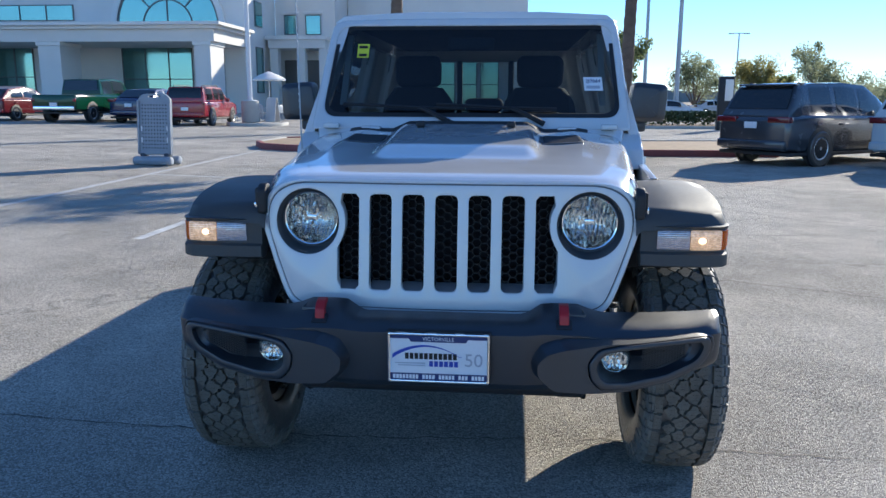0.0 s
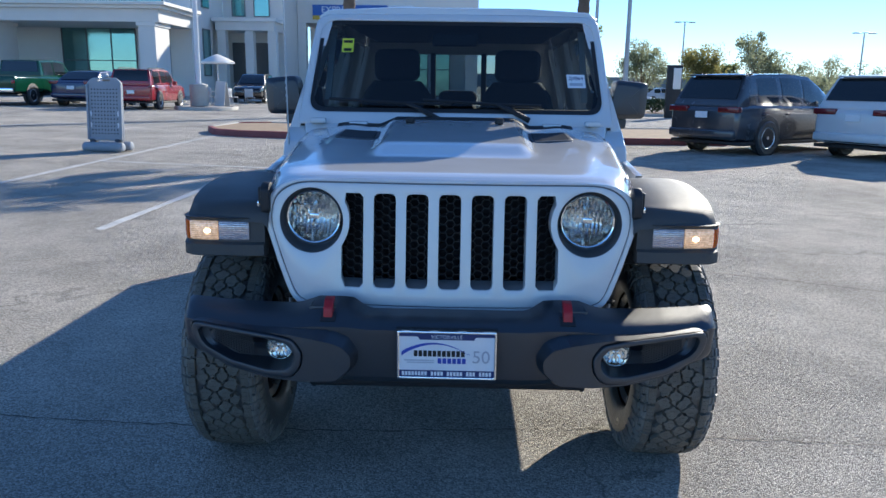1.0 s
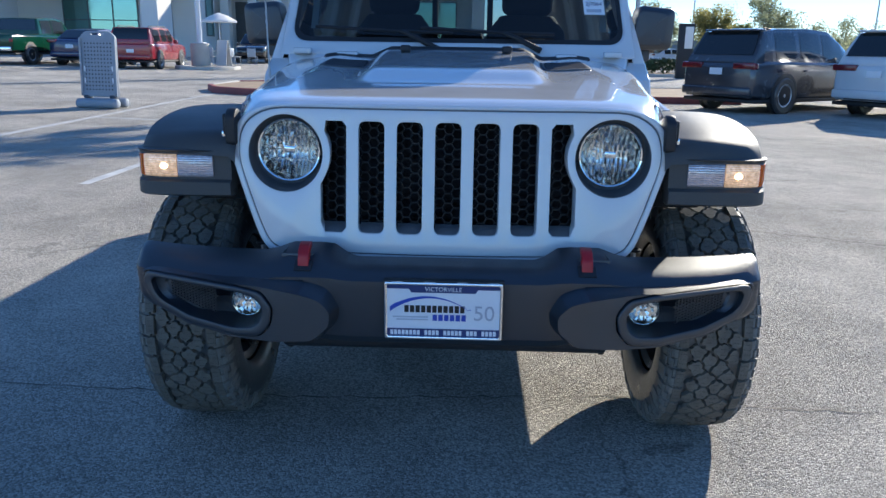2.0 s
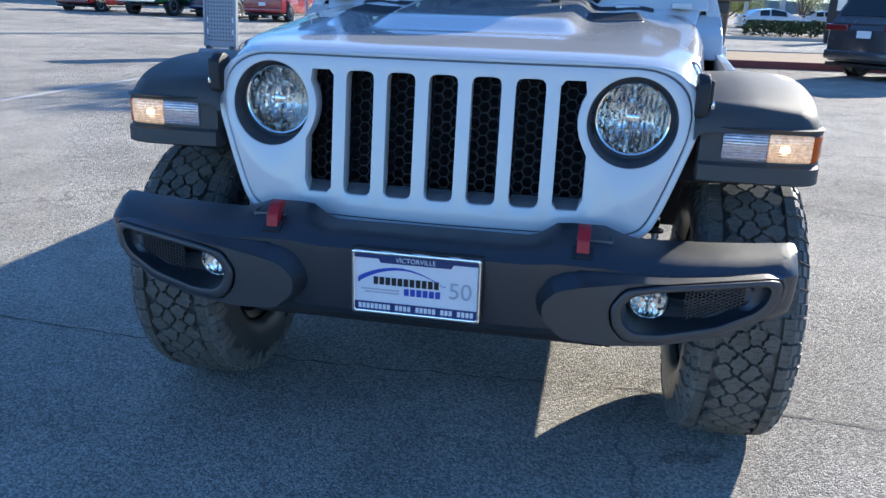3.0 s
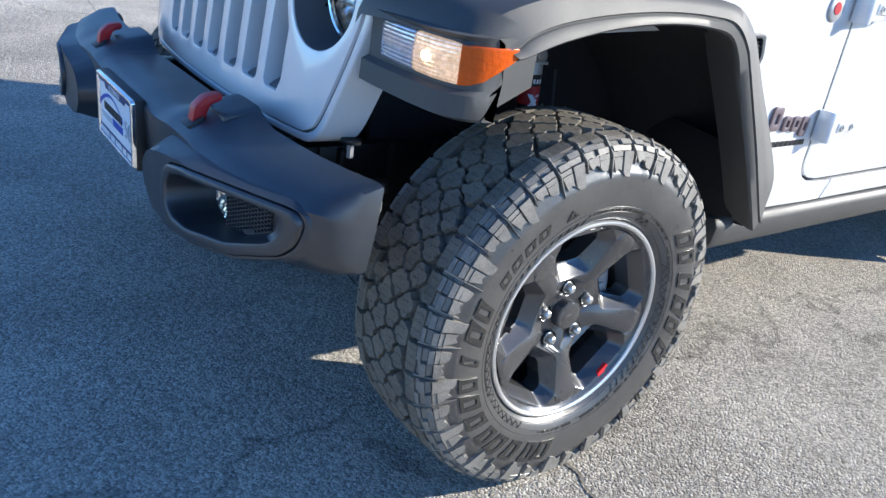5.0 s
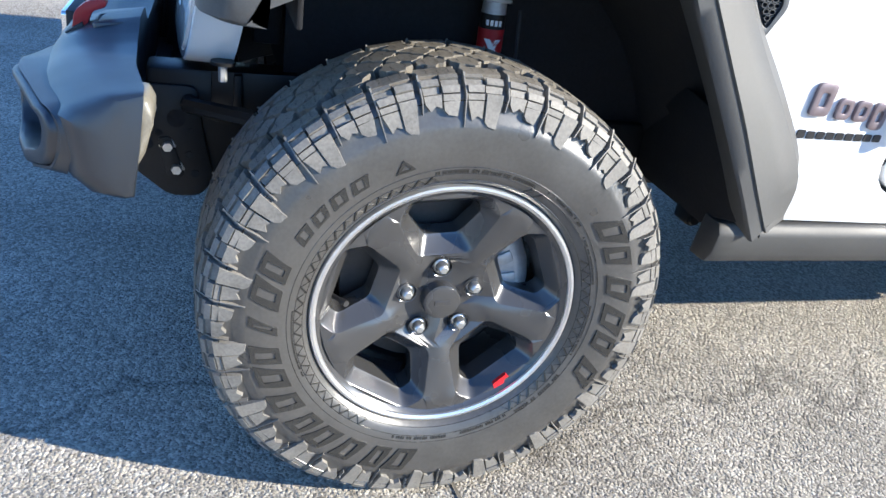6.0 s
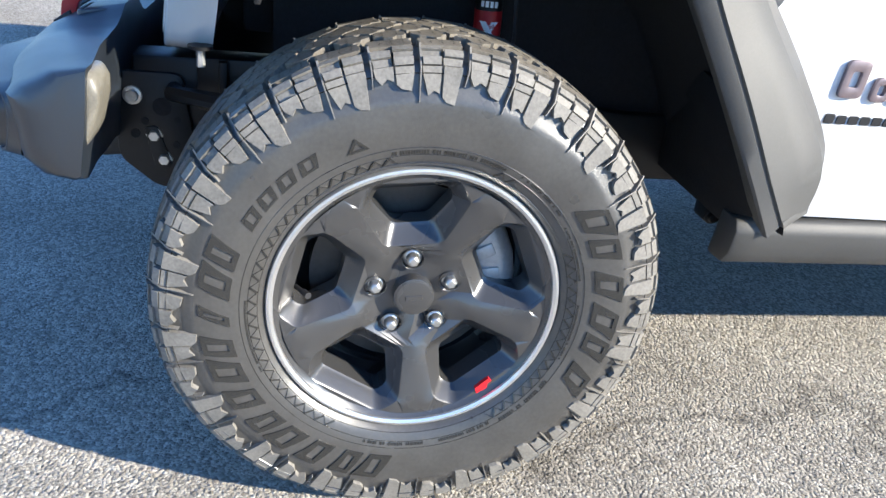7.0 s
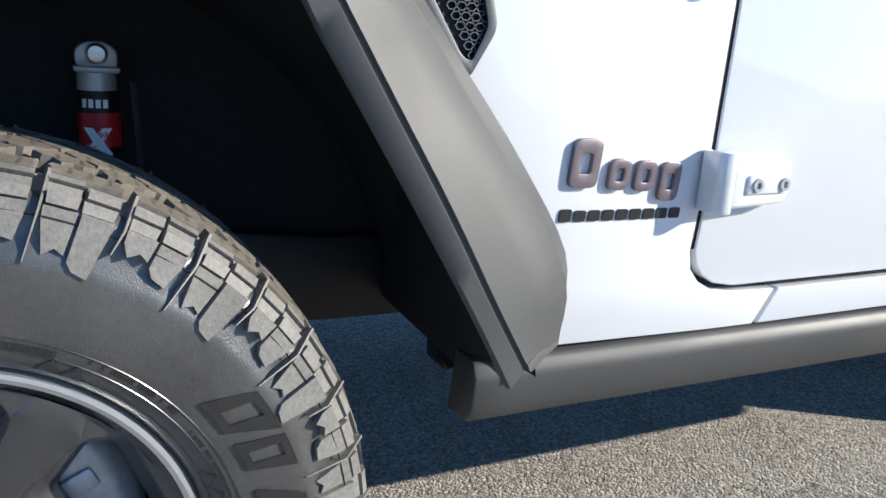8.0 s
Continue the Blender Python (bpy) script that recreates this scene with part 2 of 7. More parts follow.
for m_ in (LEAF, LEAFPALE, LEAFGOLD):
    nt_ = m_.node_tree
    b_ = nt_.nodes["Principled BSDF"]
    tl_, mx_, up_ = nt_.nodes.new("ShaderNodeBsdfTranslucent"), nt_.nodes.new("ShaderNodeMixShader"), nt_.nodes.new("ShaderNodeVectorMath")
    up_.operation = "SCALE"
    up_.inputs["Scale"].default_value = 2.2
    nt_.links.new(b_.inputs["Base Color"].links[0].from_socket, up_.inputs[0])
    nt_.links.new(up_.outputs[0], tl_.inputs["Color"])
    mx_.inputs[0].default_value = 0.55
    nt_.links.new(b_.outputs[0], mx_.inputs[1])
    nt_.links.new(tl_.outputs[0], mx_.inputs[2])
    nt_.links.new(mx_.outputs[0], nt_.nodes["Material Output"].inputs["Surface"])
TAIL = mat("red_tail_lamp", (0.16, 0.008, 0.012), 0.12, coat=0.8, vary=0.15, scale=20)
BLUESIGN = mat("blue_sign_board", (0.03, 0.13, 0.45), 0.5, vary=0.05)
GOLDSIGN = mat("gold_sign_board", (0.62, 0.40, 0.05), 0.5, vary=0.05)


# ---- mesh helpers ----
def mesh_of(name, bm, material, angle=38):
    bmesh.ops.recalc_face_normals(bm, faces=bm.faces[:])
    me = bpy.data.meshes.new(name)
    bm.to_mesh(me)
    bm.free()
    me.materials.append(material)
    for p in me.polygons:
        p.use_smooth = True
    me.set_sharp_from_angle(angle=radians(angle))
    return me


def part(name, bm, material, parent, label="", angle=38, m=None):
    """One mesh object under a thing or a part; bm may be a finished mesh."""
    me = bm if isinstance(bm, bpy.types.Mesh) else mesh_of(name, bm, material, angle)
    ob = new(name, me)
    ob.parent = parent
    if m is not None:
        ob.matrix_basis = m
    if label:
        tagged(ob, label)
    return ob


def thing(name, label, category, group="", kind="", m=None):
    ob = new(name)
    ob.empty_display_size = 0.2
    if m is not None:
        ob.matrix_basis = m
    return tagged(ob, label, category, group, kind)


def solid(name, bm, material, label, category="", group="", kind="", m=None):
    ob = new(name, mesh_of(name, bm, material))
    if m is not None:
        ob.matrix_basis = m
    return tagged(ob, label, category, group, kind)


def bev(bm, width, seg=2, angle=30, edges=None):
    if edges is None:
        edges = [e for e in bm.edges if len(e.link_faces) == 2 and e.calc_face_angle(0) > radians(angle)]
    if edges:
        bmesh.ops.bevel(bm, geom=edges, offset=width, segments=seg, affect="EDGES", profile=0.5, clamp_overlap=True)
    return bm


def box(x0, x1, y0, y1, z0, z1, w=0.0, seg=2, bm=None):
    b = bmesh.new()
    bmesh.ops.create_cube(b, size=1, matrix=Matrix.Translation(((x0 + x1) / 2, (y0 + y1) / 2, (z0 + z1) / 2)) @ Matrix.Diagonal((abs(x1 - x0), abs(y1 - y0), abs(z1 - z0), 1)))
    if w:
        bev(b, w, seg)
    return join(bm, b)


def join(bm, b):
    """Adds the mesh b to bm (or gives b back where bm is None)."""
    if bm is None:
        return b
    tmp = bpy.data.meshes.new("tmp")
    b.to_mesh(tmp)
    b.free()
    bm.from_mesh(tmp)
    bpy.data.meshes.remove(tmp)
    return bm


def moved(bm, m):
    bmesh.ops.transform(bm, matrix=m, verts=bm.verts[:])
    return bm


AX = {"x": lambda u, v, d: (d, u, v), "y": lambda u, v, d: (u, d, v), "z": lambda u, v, d: (u, v, d)}


def prism(pts, axis, a, b, w=0.0, seg=2, bm=None, angle=30):
    """A polygon drawn in the plane across an axis, drawn out from a to b."""
    r = bmesh.new()
    lo = [r.verts.new(AX[axis](u, v, a)) for u, v in pts]
    hi = [r.verts.new(AX[axis](u, v, b)) for u, v in pts]
    n = len(pts)
    r.faces.new(lo)
    r.faces.new(hi)
    for i in range(n):
        r.faces.new((lo[i], lo[(i + 1) % n], hi[(i + 1) % n], hi[i]))
    bmesh.ops.recalc_face_normals(r, faces=r.faces[:])
    if w:
        bev(r, w, seg, angle)
    return join(bm, r)


def loft(rows, closed=True, caps=True, bm=None, w=0.0, seg=2, angle=30):
    """A skin over rows of points; closed: each row is a ring."""
    r = bmesh.new()
    vs = [[r.verts.new(p) for p in row] for row in rows]
    n = len(rows[0])
    for a, b in zip(vs, vs[1:]):
        for i in range(n if closed else n - 1):
            j = (i + 1) % n
            r.faces.new((a[i], a[j], b[j], b[i]))
    if caps and closed:
        for ring in (vs[0], vs[-1]):
            if n < 5:
                r.faces.new(ring)
                continue
            c = r.verts.new(sum((v.co for v in ring), Vector()) / n)
            for i in range(n):
                r.faces.new((ring[i], ring[(i + 1) % n], c))
    bmesh.ops.recalc_face_normals(r, faces=r.faces[:])
    if w:
        bev(r, w, seg, angle)
    return join(bm, r)


def lathe(profile, n=48, m=None, bm=None, closed=False):
    """A profile of (radius, along) turned about the local x axis."""
    rows = []
    for k in range(n):
        a = 2 * math.pi * k / n
        rows.append([(h, r * math.cos(a), r * math.sin(a)) for r, h in profile])
    rows.append(rows[0])
    r = loft(rows, closed=closed, caps=False)
    bmesh.ops.remove_doubles(r, verts=r.verts[:], dist=1e-5)
    if m is not None:
        moved(r, m)
    return join(bm, r)


def rod(a, b, r0, r1=None, n=12, bm=None, caps=True):
    a, b = Vector(a), Vector(b)
    r = bmesh.new()
    q = (b - a).to_track_quat("Z", "Y").to_matrix().to_4x4()
    bmesh.ops.create_cone(r, segments=n, radius1=r0, radius2=r0 if r1 is None else r1, depth=(b - a).length, cap_ends=caps,
                          matrix=Matrix.Translation((a + b) / 2) @ q)
    return join(bm, r)


def tube(points, radius, n=8, bm=None):
    """A bent tube along points; radius may be a number or one for each point."""
    pts = [Vector(p) for p in points]
    rows = []
    for i, p in enumerate(pts):
        d = (pts[min(i + 1, len(pts) - 1)] - pts[max(i - 1, 0)]).normalized()
        u = d.cross(Vector((0.31, 0.17, 0.93))).normalized()
        v = d.cross(u)
        rr = radius[i] if isinstance(radius, (list, tuple)) else radius
        rows.append([p + rr * (math.cos(2 * math.pi * k / n) * u + math.sin(2 * math.pi * k / n) * v) for k in range(n)])
    return loft(rows, bm=bm)


def round_poly(pts, r, n=4):
    """The polygon with its corners rounded by r."""
    out = []
    k = len(pts)
    for i in range(k):
        p, a, b = Vector(pts[i]), Vector(pts[i - 1]), Vector(pts[(i + 1) % k])
        ra = min(r, (a - p).length * 0.45, (b - p).length * 0.45)
        s, e = p + (a - p).normalized() * ra, p + (b - p).normalized() * ra
        for j in range(n + 1):
            t = j / n
            out.append(tuple((1 - t) ** 2 * s + 2 * t * (1 - t) * p + t * t * e))
    return out


def circle(cx, cy, r, n=32, a0=0.0):
    return [(cx + r * math.cos(a0 + 2 * math.pi * k / n), cy + r * math.sin(a0 + 2 * math.pi * k / n)) for k in range(n)]


def plate(outer, holes, place, depth, bm=None, w=0.0, seg=2, cuts=0):
    """A panel with holes: place(u, v) gives the front, depth(u, v) the way to its back."""
    r = bmesh.new()
    edges = []
    for loop in (outer, *holes):
        vs = [r.verts.new((u, v, 0)) for u, v in loop]
        edges += [r.edges.new((vs[i], vs[(i + 1) % len(vs)])) for i in range(len(vs))]
    bmesh.ops.triangle_fill(r, use_beauty=True, use_dissolve=False, edges=edges, normal=(0, 0, 1))
    if cuts:
        bmesh.ops.subdivide_edges(r, edges=[e for e in r.edges if not e.is_boundary and e.calc_length() > 0.03], cuts=cuts)
        bmesh.ops.triangulate(r, faces=r.faces[:])
    flat = [(v, v.co.x, v.co.y) for v in r.verts]
    rim = [e for e in r.edges if e.is_boundary]
    back = {}
    for v, u, t in flat:
        if v.is_boundary:
            back[v] = r.verts.new(Vector(place(u, t)) + Vector(depth(u, t)))
    for e in rim:
        a, b = e.verts
        r.faces.new((a, b, back[b], back[a]))
    for v, u, t in flat:
        v.co = place(u, t)
    bmesh.ops.recalc_face_normals(r, faces=r.faces[:])
    if w:
        sharp = [e for e in r.edges if len(e.link_faces) == 2 and e.calc_face_angle(0) > radians(50)]
        bmesh.ops.bevel(r, geom=sharp, offset=w, segments=seg, affect="EDGES", profile=0.5, clamp_overlap=True)
    return join(bm, r)


def flowing(rows, k=3):
    """Rows of points with k - 1 more rows laid smoothly between each two."""
    out = []
    n = len(rows)
    for i in range(n - 1):
        p = [rows[max(i - 1, 0)], rows[i], rows[i + 1], rows[min(i + 2, n - 1)]]
        for j in range(k):
            t = j / k
            w = (-0.5 * t + t * t - 0.5 * t ** 3, 1 - 2.5 * t * t + 1.5 * t ** 3, 0.5 * t + 2 * t * t - 1.5 * t ** 3, -0.5 * t * t + 0.5 * t ** 3)
            out.append([tuple(sum(w[q] * p[q][m][c] for q in range(4)) for c in range(3)) for m in range(len(rows[0]))])
    return out + [rows[-1]]


def smooth(a, b, x):
    t = max(0.0, min(1.0, (x - a) / (b - a)))
    return t * t * (3 - 2 * t)


def table(x, rows):
    """Reads a row of numbers at x between the rows (x, ...) of a table."""
    if x <= rows[0][0]:
        return rows[0][1:]
    for a, b in zip(rows, rows[1:]):
        if x <= b[0]:
            t = (x - a[0]) / (b[0] - a[0])
            return tuple(p + (q - p) * t for p, q in zip(a[1:], b[1:]))
    return rows[-1][1:]


def words(text, size, material, m, parent, name="lettering", deep=0.001):
    """Text in the built-in font as a mesh, lying in the local xy plane."""
    cu = bpy.data.curves.new("t", "FONT")
    cu.body, cu.size, cu.extrude, cu.align_x, cu.align_y = text, size, deep, "CENTER", "CENTER"
    ob = bpy.data.objects.new("t", cu)
    me = bpy.data.meshes.new_from_object(ob)
    bpy.data.objects.remove(ob)
    bpy.data.curves.remove(cu)
    me.materials.append(material)
    o = new(name, me)
    o.parent = parent
    o.matrix_basis = m
    return o


# ---- ground, markings and kerbs ----
def ground_z(x):
    """The lot is level under the pickup and rises gently towards the showroom side."""
    return 0.0175 * min(120.0, max(0.0, -x - 2.0))


bm = loft([[(x, y, ground_z(x)) for x in (-2500, -122, -2, 2500)] for y in (-2500, 2500)], closed=False, caps=False)
solid("ground", bm, ASPHALT, "worn grey car-park asphalt with coarse aggregate and hairline cracks", "ground", kind="structure")


def stripe(x0, y0, x1, y1, w=0.11):
    a, b = Vector((x0, y0)), Vector((x1, y1))
    d = (b - a).normalized()
    n = Vector((-d.y, d.x)) * w / 2
    k = max(2, int((b - a).length / 0.5))
    rnd = random.Random(int(x0 * 37 + y1 * 11))
    lo, hi = [], []
    for i in range(k + 1):
        p = a + (b - a) * i / k
        for side, k_ in ((lo, 1), (hi, -1)):
            q = p + n * k_ * rnd.uniform(0.85, 1.1)
            side.append((q.x, q.y, 0.004 + ground_z(q.x)))
    return loft([lo, hi], closed=False, caps=False)


for row in ((-6.10, 4.8, -6.36, 17.0), (-3.45, 4.2, -3.42, 7.6), (-6.2, 10.1, -3.2, 9.9), (-12.9, 15.2, -12.4, 19.5), (-8.8, 21.5, -12.3, 19.3), (-3.2, 10.9, -2.5, 10.9, 0.3)):
    solid("parking_line", stripe(*row), PAINTLINE, "faded white parking line painted on asphalt", "road marking", "parking lines", "structure")


def crack(points, w, seed):
    rnd = random.Random(seed)
    lo, hi = [], []
    for (x0, y0), (x1, y1) in zip(points, points[1:]):
        k = max(2, int(math.hypot(x1 - x0, y1 - y0) / 0.06))
        for i in range(k):
            x, y = x0 + (x1 - x0) * i / k + rnd.uniform(-0.012, 0.012), y0 + (y1 - y0) * i / k + rnd.uniform(-0.014, 0.014)
            h = w * rnd.uniform(0.25, 1.0)
            lo.append((x, y - h, 0.003 + ground_z(x)))
            hi.append((x + 0.003, y + h, 0.003 + ground_z(x)))
    return loft([lo, hi], closed=False, caps=False)


CRACKFILL = mat("dirt_filled_crack", (0.15, 0.135, 0.11), 0.9, vary=0.4, scale=20, bump=0.4)
for i, (row, w) in enumerate((([(-7, 0.55), (-2.4, 0.12), (-0.6, 0.02), (0.6, 0.1), (1.6, 0.02), (4.5, -0.2)], 0.005),
                              ([(1.0, 2.9), (1.9, 3.1), (3.2, 2.5), (6.5, 2.9)], 0.011), ([(1.15, 4.2), (2.4, 5.2), (3.9, 5.4)], 0.012),
                              ([(2.6, 7.8), (3.6, 6.4), (5.2, 5.6), (8.0, 6.0)], 0.014), ([(-5.6, 2.4), (-3.4, 2.9), (-2.4, 3.4)], 0.006))):
    solid("asphalt_crack", crack(row, w, i), CRACKFILL, "ragged dark crack across the asphalt", "crack", "asphalt cracks", "structure")


def kerbed(outline, inner, h, kerb_mat, fill_mat, name, label, flabel):
    root = thing(name, label, "kerb", kind="structure")
    n = len(outline)
    for i in range(n):
        a, b, c, d = (Vector(p) for p in (outline[i], outline[(i + 1) % n], inner[(i + 1) % n], inner[i]))
        lift = lambda p, z: (p.x, p.y, z + ground_z(p.x))
        r = loft([[lift(a, -0.05), lift(d, -0.05), lift(d, h), lift(a.lerp(d, 0.12), h)], [lift(b, -0.05), lift(c, -0.05), lift(c, h), lift(b.lerp(c, 0.12), h)]])
        bev(r, 0.012, 2, 40)
        part("kerb_stone", r, kerb_mat[i % len(kerb_mat)], root)
    r = bmesh.new()
    r.faces.new([r.verts.new((*p, h - 0.03 + ground_z(p[0]))) for p in inner])
    bmesh.ops.triangulate(r, faces=r.faces[:])
    part("planting_bed", r, fill_mat, root, flabel)
    return root


def inset(poly, d):
    out = []
    n = len(poly)
    for i in range(n):
        p, a, b = Vector(poly[i]), Vector(poly[i - 1]), Vector(poly[(i + 1) % n])
        e, f = (p - a).normalized(), (b - p).normalized()
        nrm = (Vector((-e.y, e.x)) + Vector((-f.y, f.x))).normalized()
        out.append(tuple(p + nrm * d / max(0.4, nrm.dot(Vector((-e.y, e.x))))))
    return out


med = [(-5.7, 16.7), (-3.0, 16.6), (0.5, 16.8), (6.9, 17.05), (7.4, 19.6), (12, 19.8), (30, 20.5), (30, 24.5), (12, 23.0), (4, 21.9), (-3, 21.2), (-6.0, 21.3), (-6.9, 20.5), (-7.0, 18.2), (-6.5, 17.1)]
kerbed(med, inset(med, 0.15), 0.17, [REDKERB, CONCRETE, REDKERB, REDKERB, REDKERB] + [CONCRETE] * 6 + [REDKERB, CONCRETE, REDKERB, REDKERB], DIRT, "kerb_median", "long raised island with faded red kerb and dry dirt bed", "dry dirt and bark mulch")
isl = [(-13.1, 32.0), (-12.6, 31.3), (-11.2, 31.5), (-10.6, 32.6), (-10.8, 34.4), (-13.0, 34.6)]
kerbed(isl, inset(isl, 0.18), 0.15, [CONCRETE], CONCRETE, "kerb_pole_island", "pale concrete kerbed island round a light pole", "pale concrete infill")
isl = [(-21.5, 12.0), (-15.0, 12.3), (-13.9, 12.9), (-13.8, 13.9), (-14.6, 14.9), (-21.5, 15.3)]
kerbed(isl, inset(isl, 0.18), 0.15, [CONCRETE], DIRT, "kerb_pole_island", "pale concrete kerbed island with dry dirt round a light pole", "dry dirt infill")
farm = [(6.0, 36.5), (30, 38.5), (60, 44), (60, 49), (30, 43.0), (6.2, 40.5)]
kerbed(farm, inset(farm, 0.2), 0.15, [CONCRETE], DIRT, "kerb_far_bed", "far planting strip with concrete kerb", "dry dirt bed")

# ---- dealership building ----
bld = thing("building_showroom", "cream stucco car showroom with portico, arched window and teal glazing", "building", kind="structure")


def wall(x0, x1, y0, y1, z0, z1, material=STUCCO, name="wall", w=0.02, label=""):
    return part(name, box(x0, x1, y0, y1, z0, z1, w, 1), material, bld, label)


def window(x0, x1, z0, z1, y, nx, nz, name="window"):
    """A glazed opening facing -y: frame with bars and panes of its own."""
    f = bmesh.new()
    t = 0.07
    for i in range(nx + 1):
        x = x0 + (x1 - x0) * i / nx
        box(x - t / 2, x + t / 2, y - 0.12, y, z0, z1, bm=f)
    for j in range(nz + 1):
        z = z0 + (z1 - z0) * j / nz
        box(x0 - t / 2, x1 + t / 2, y - 0.11, y - 0.01, z - t / 2, z + t / 2, bm=f)
    fr = part(name, f, MULLION, bld)
    for i in range(nx):
        for j in range(nz):
            a, b = x0 + (x1 - x0) * i / nx + t / 2, x0 + (x1 - x0) * (i + 1) / nx - t / 2
            c, d = z0 + (z1 - z0) * j / nz + t / 2, z0 + (z1 - z0) * (j + 1) / nz - t / 2
            part("pane", box(a, b, y - 0.06, y - 0.03, c, d), TEAL, fr)


# main block with its flank, set-back wing and roofline
wall(-60, -20.75, 57, 65, 0, 12.5)
wall(-60.2, -20.6, 56.8, 65, 12.5, 13.1, STUCCOTRIM, "parapet")
wall(-20.75, -15.4, 65, 75, 0, 11.5)
wall(-20.75, -15.3, 64.8, 75, 11.5, 12.0, STUCCOTRIM, "parapet")
# portico: roof slab with stepped cornice, columns
wall(-60, -20.6, 50.2, 57, 5.35, 6.2, STUCCO, "portico_roof")
wall(-60, -20.25, 49.85, 57, 6.2, 6.42, STUCCOTRIM, "cornice")
wall(-60, -19.95, 49.55, 57, 6.42, 6.65, STUCCOTRIM, "cornice")
for cx0, cx1 in ((-33.6, -31.95), (-22.1, -20.95), (-45.0, -43.4)):
    wall(cx0, cx1, 50.3, 52.9, 0, 5.35, STUCCO, "column")
    wall(cx0 - 0.12, cx1 + 0.12, 50.18, 53.0, 0, 0.45, STUCCOTRIM, "plinth")
    wall(cx0 - 0.1, cx1 + 0.1, 50.2, 52.98, 5.1, 5.35, STUCCOTRIM, "capital")
wall(-60, -21.0, 49.9, 57, 0, 0.15, CONCRETE, "paving")
for x0, x1, z0, z1, nx, nz in ((-44.5, -38.3, 0.4, 5.8, 4, 2), (-36.0, -34.7, 0.4, 5.5, 1, 2), (-30.8, -25.1, 0.4, 5.5, 3, 2), (-23.4, -22.5, 0.4, 5.4, 1, 2), (-43.5, -34.6, 7.5, 8.65, 4, 1), (-58, -47, 0.4, 5.8, 6, 2)):
    window(x0, x1, z0, z1, 57, nx, nz)
# arched window over the portico
arch = [(-26.85 + 4.15 * math.cos(a), 7.0 + 4.15 * math.sin(a)) for a in (math.pi * k / 28 for k in range(29))]
ring = [(-26.85 + 4.6 * math.cos(a), 7.0 + 4.6 * math.sin(a)) for a in (math.pi * k / 28 for k in range(29))]
part("arch_surround", prism(ring + arch[::-1], "y", 56.75, 57.0), STUCCOTRIM, bld)
f = bmesh.new()
for r0, r1 in ((4.0, 4.15), (1.95, 2.05)):
    for k in range(28):
        a, b = math.pi * k / 28, math.pi * (k + 1) / 28
        prism([(-26.85 + r * math.cos(t), 7.0 + r * math.sin(t)) for r, t in ((r0, a), (r1, a), (r1, b), (r0, b))], "y", 56.84, 56.98, bm=f)
for deg in (0.5, 45, 90, 135, 179.5):
    a = radians(deg)
    r0 = 0.0 if deg == 90 else 2.05
    d, n = Vector((math.cos(a), math.sin(a))), Vector((-math.sin(a), math.cos(a))) * 0.05
    c = Vector((-26.85, 7.0))
    prism([tuple(c + d * r0 + n), tuple(c + d * r0 - n), tuple(c + d * 4.1 - n), tuple(c + d * 4.1 + n)], "y", 56.84, 56.98, bm=f)
aw = part("arch_window", f, MULLION, bld)
for k0, k1, r0, r1 in ((0, 14, 0.0, 1.95), (14, 28, 0.0, 1.95), (0, 7, 2.05, 4.0), (7, 14, 2.05, 4.0), (14, 21, 2.05, 4.0), (21, 28, 2.05, 4.0)):
    o = [(-26.85 + r1 * math.cos(math.pi * k / 28), 7.02 + r1 * math.sin(math.pi * k / 28)) for k in range(k0, k1 + 1)]
    i = [(-26.85 + r0 * math.cos(math.pi * k / 28), 7.02 + r0 * math.sin(math.pi * k / 28)) for k in range(k1, k0 - 1, -1)] if r0 else [(-26.85, 7.02)]
    part("pane", prism(o + i, "y", 56.9, 56.94), TEAL, aw)
# flank window, wing windows, small entrance porch
for z0, z1 in ((1.9, 5.6), (7.2, 9.2)):
    fl = part("window", box(-20.76, -20.68, 59.4, 61.2, z0, z1), MULLION, bld)
    part("pane", box(-20.69, -20.655, 59.48, 61.12, z0 + 0.08, z1 - 0.08), TEAL, fl)
for x0, x1 in ((-19.9, -18.8), (-18.0, -16.7)):
    window(x0, x1, 7.0, 8.6, 65, 1, 1)
    wall(x0 - 0.2, x1 + 0.2, 64.85, 65, 8.7, 8.95, STUCCOTRIM, "window_head")
wall(-20.4, -15.5, 61.6, 65, 5.6, 6.3, STUCCO, "porch_roof")
wall(-20.6, -15.3, 61.4, 65, 6.3, 6.6, STUCCOTRIM, "cornice")
for cx in (-20.3, -18.0, -16.1):
    wall(cx, cx + 0.7, 61.7, 62.5, 0, 5.6, STUCCO, "column")
wall(-20.0, -16.0, 64.9, 65, 0.2, 4.8, MULLION, "doorway")

bl2 = thing("building_service", "long grey-cream service building with shaded storefront", "building", kind="structure")
for x0, x1, y0, y1, z0, z1, mt, nm in ((-15.35, 1.35, 70, 90, 6.9, 12.0, STUCCO, "wall"), (-15.35, 1.35, 69.8, 90, 12.0, 12.4, STUCCOTRIM, "parapet"), (-15.35, 1.35, 76, 90, 0, 6.9, STUCCO, "wall"),
                                       (0.2, 1.35, 70, 76, 0, 6.9, STUCCO, "pier"), (-9.0, -8.2, 70, 70.8, 0, 6.9, STUCCO, "pier"), (-15.35, -14.6, 70, 70.8, 0, 6.9, STUCCO, "pier")):
    part(nm, box(x0, x1, y0, y1, z0, z1, 0.02, 1), mt, bl2)
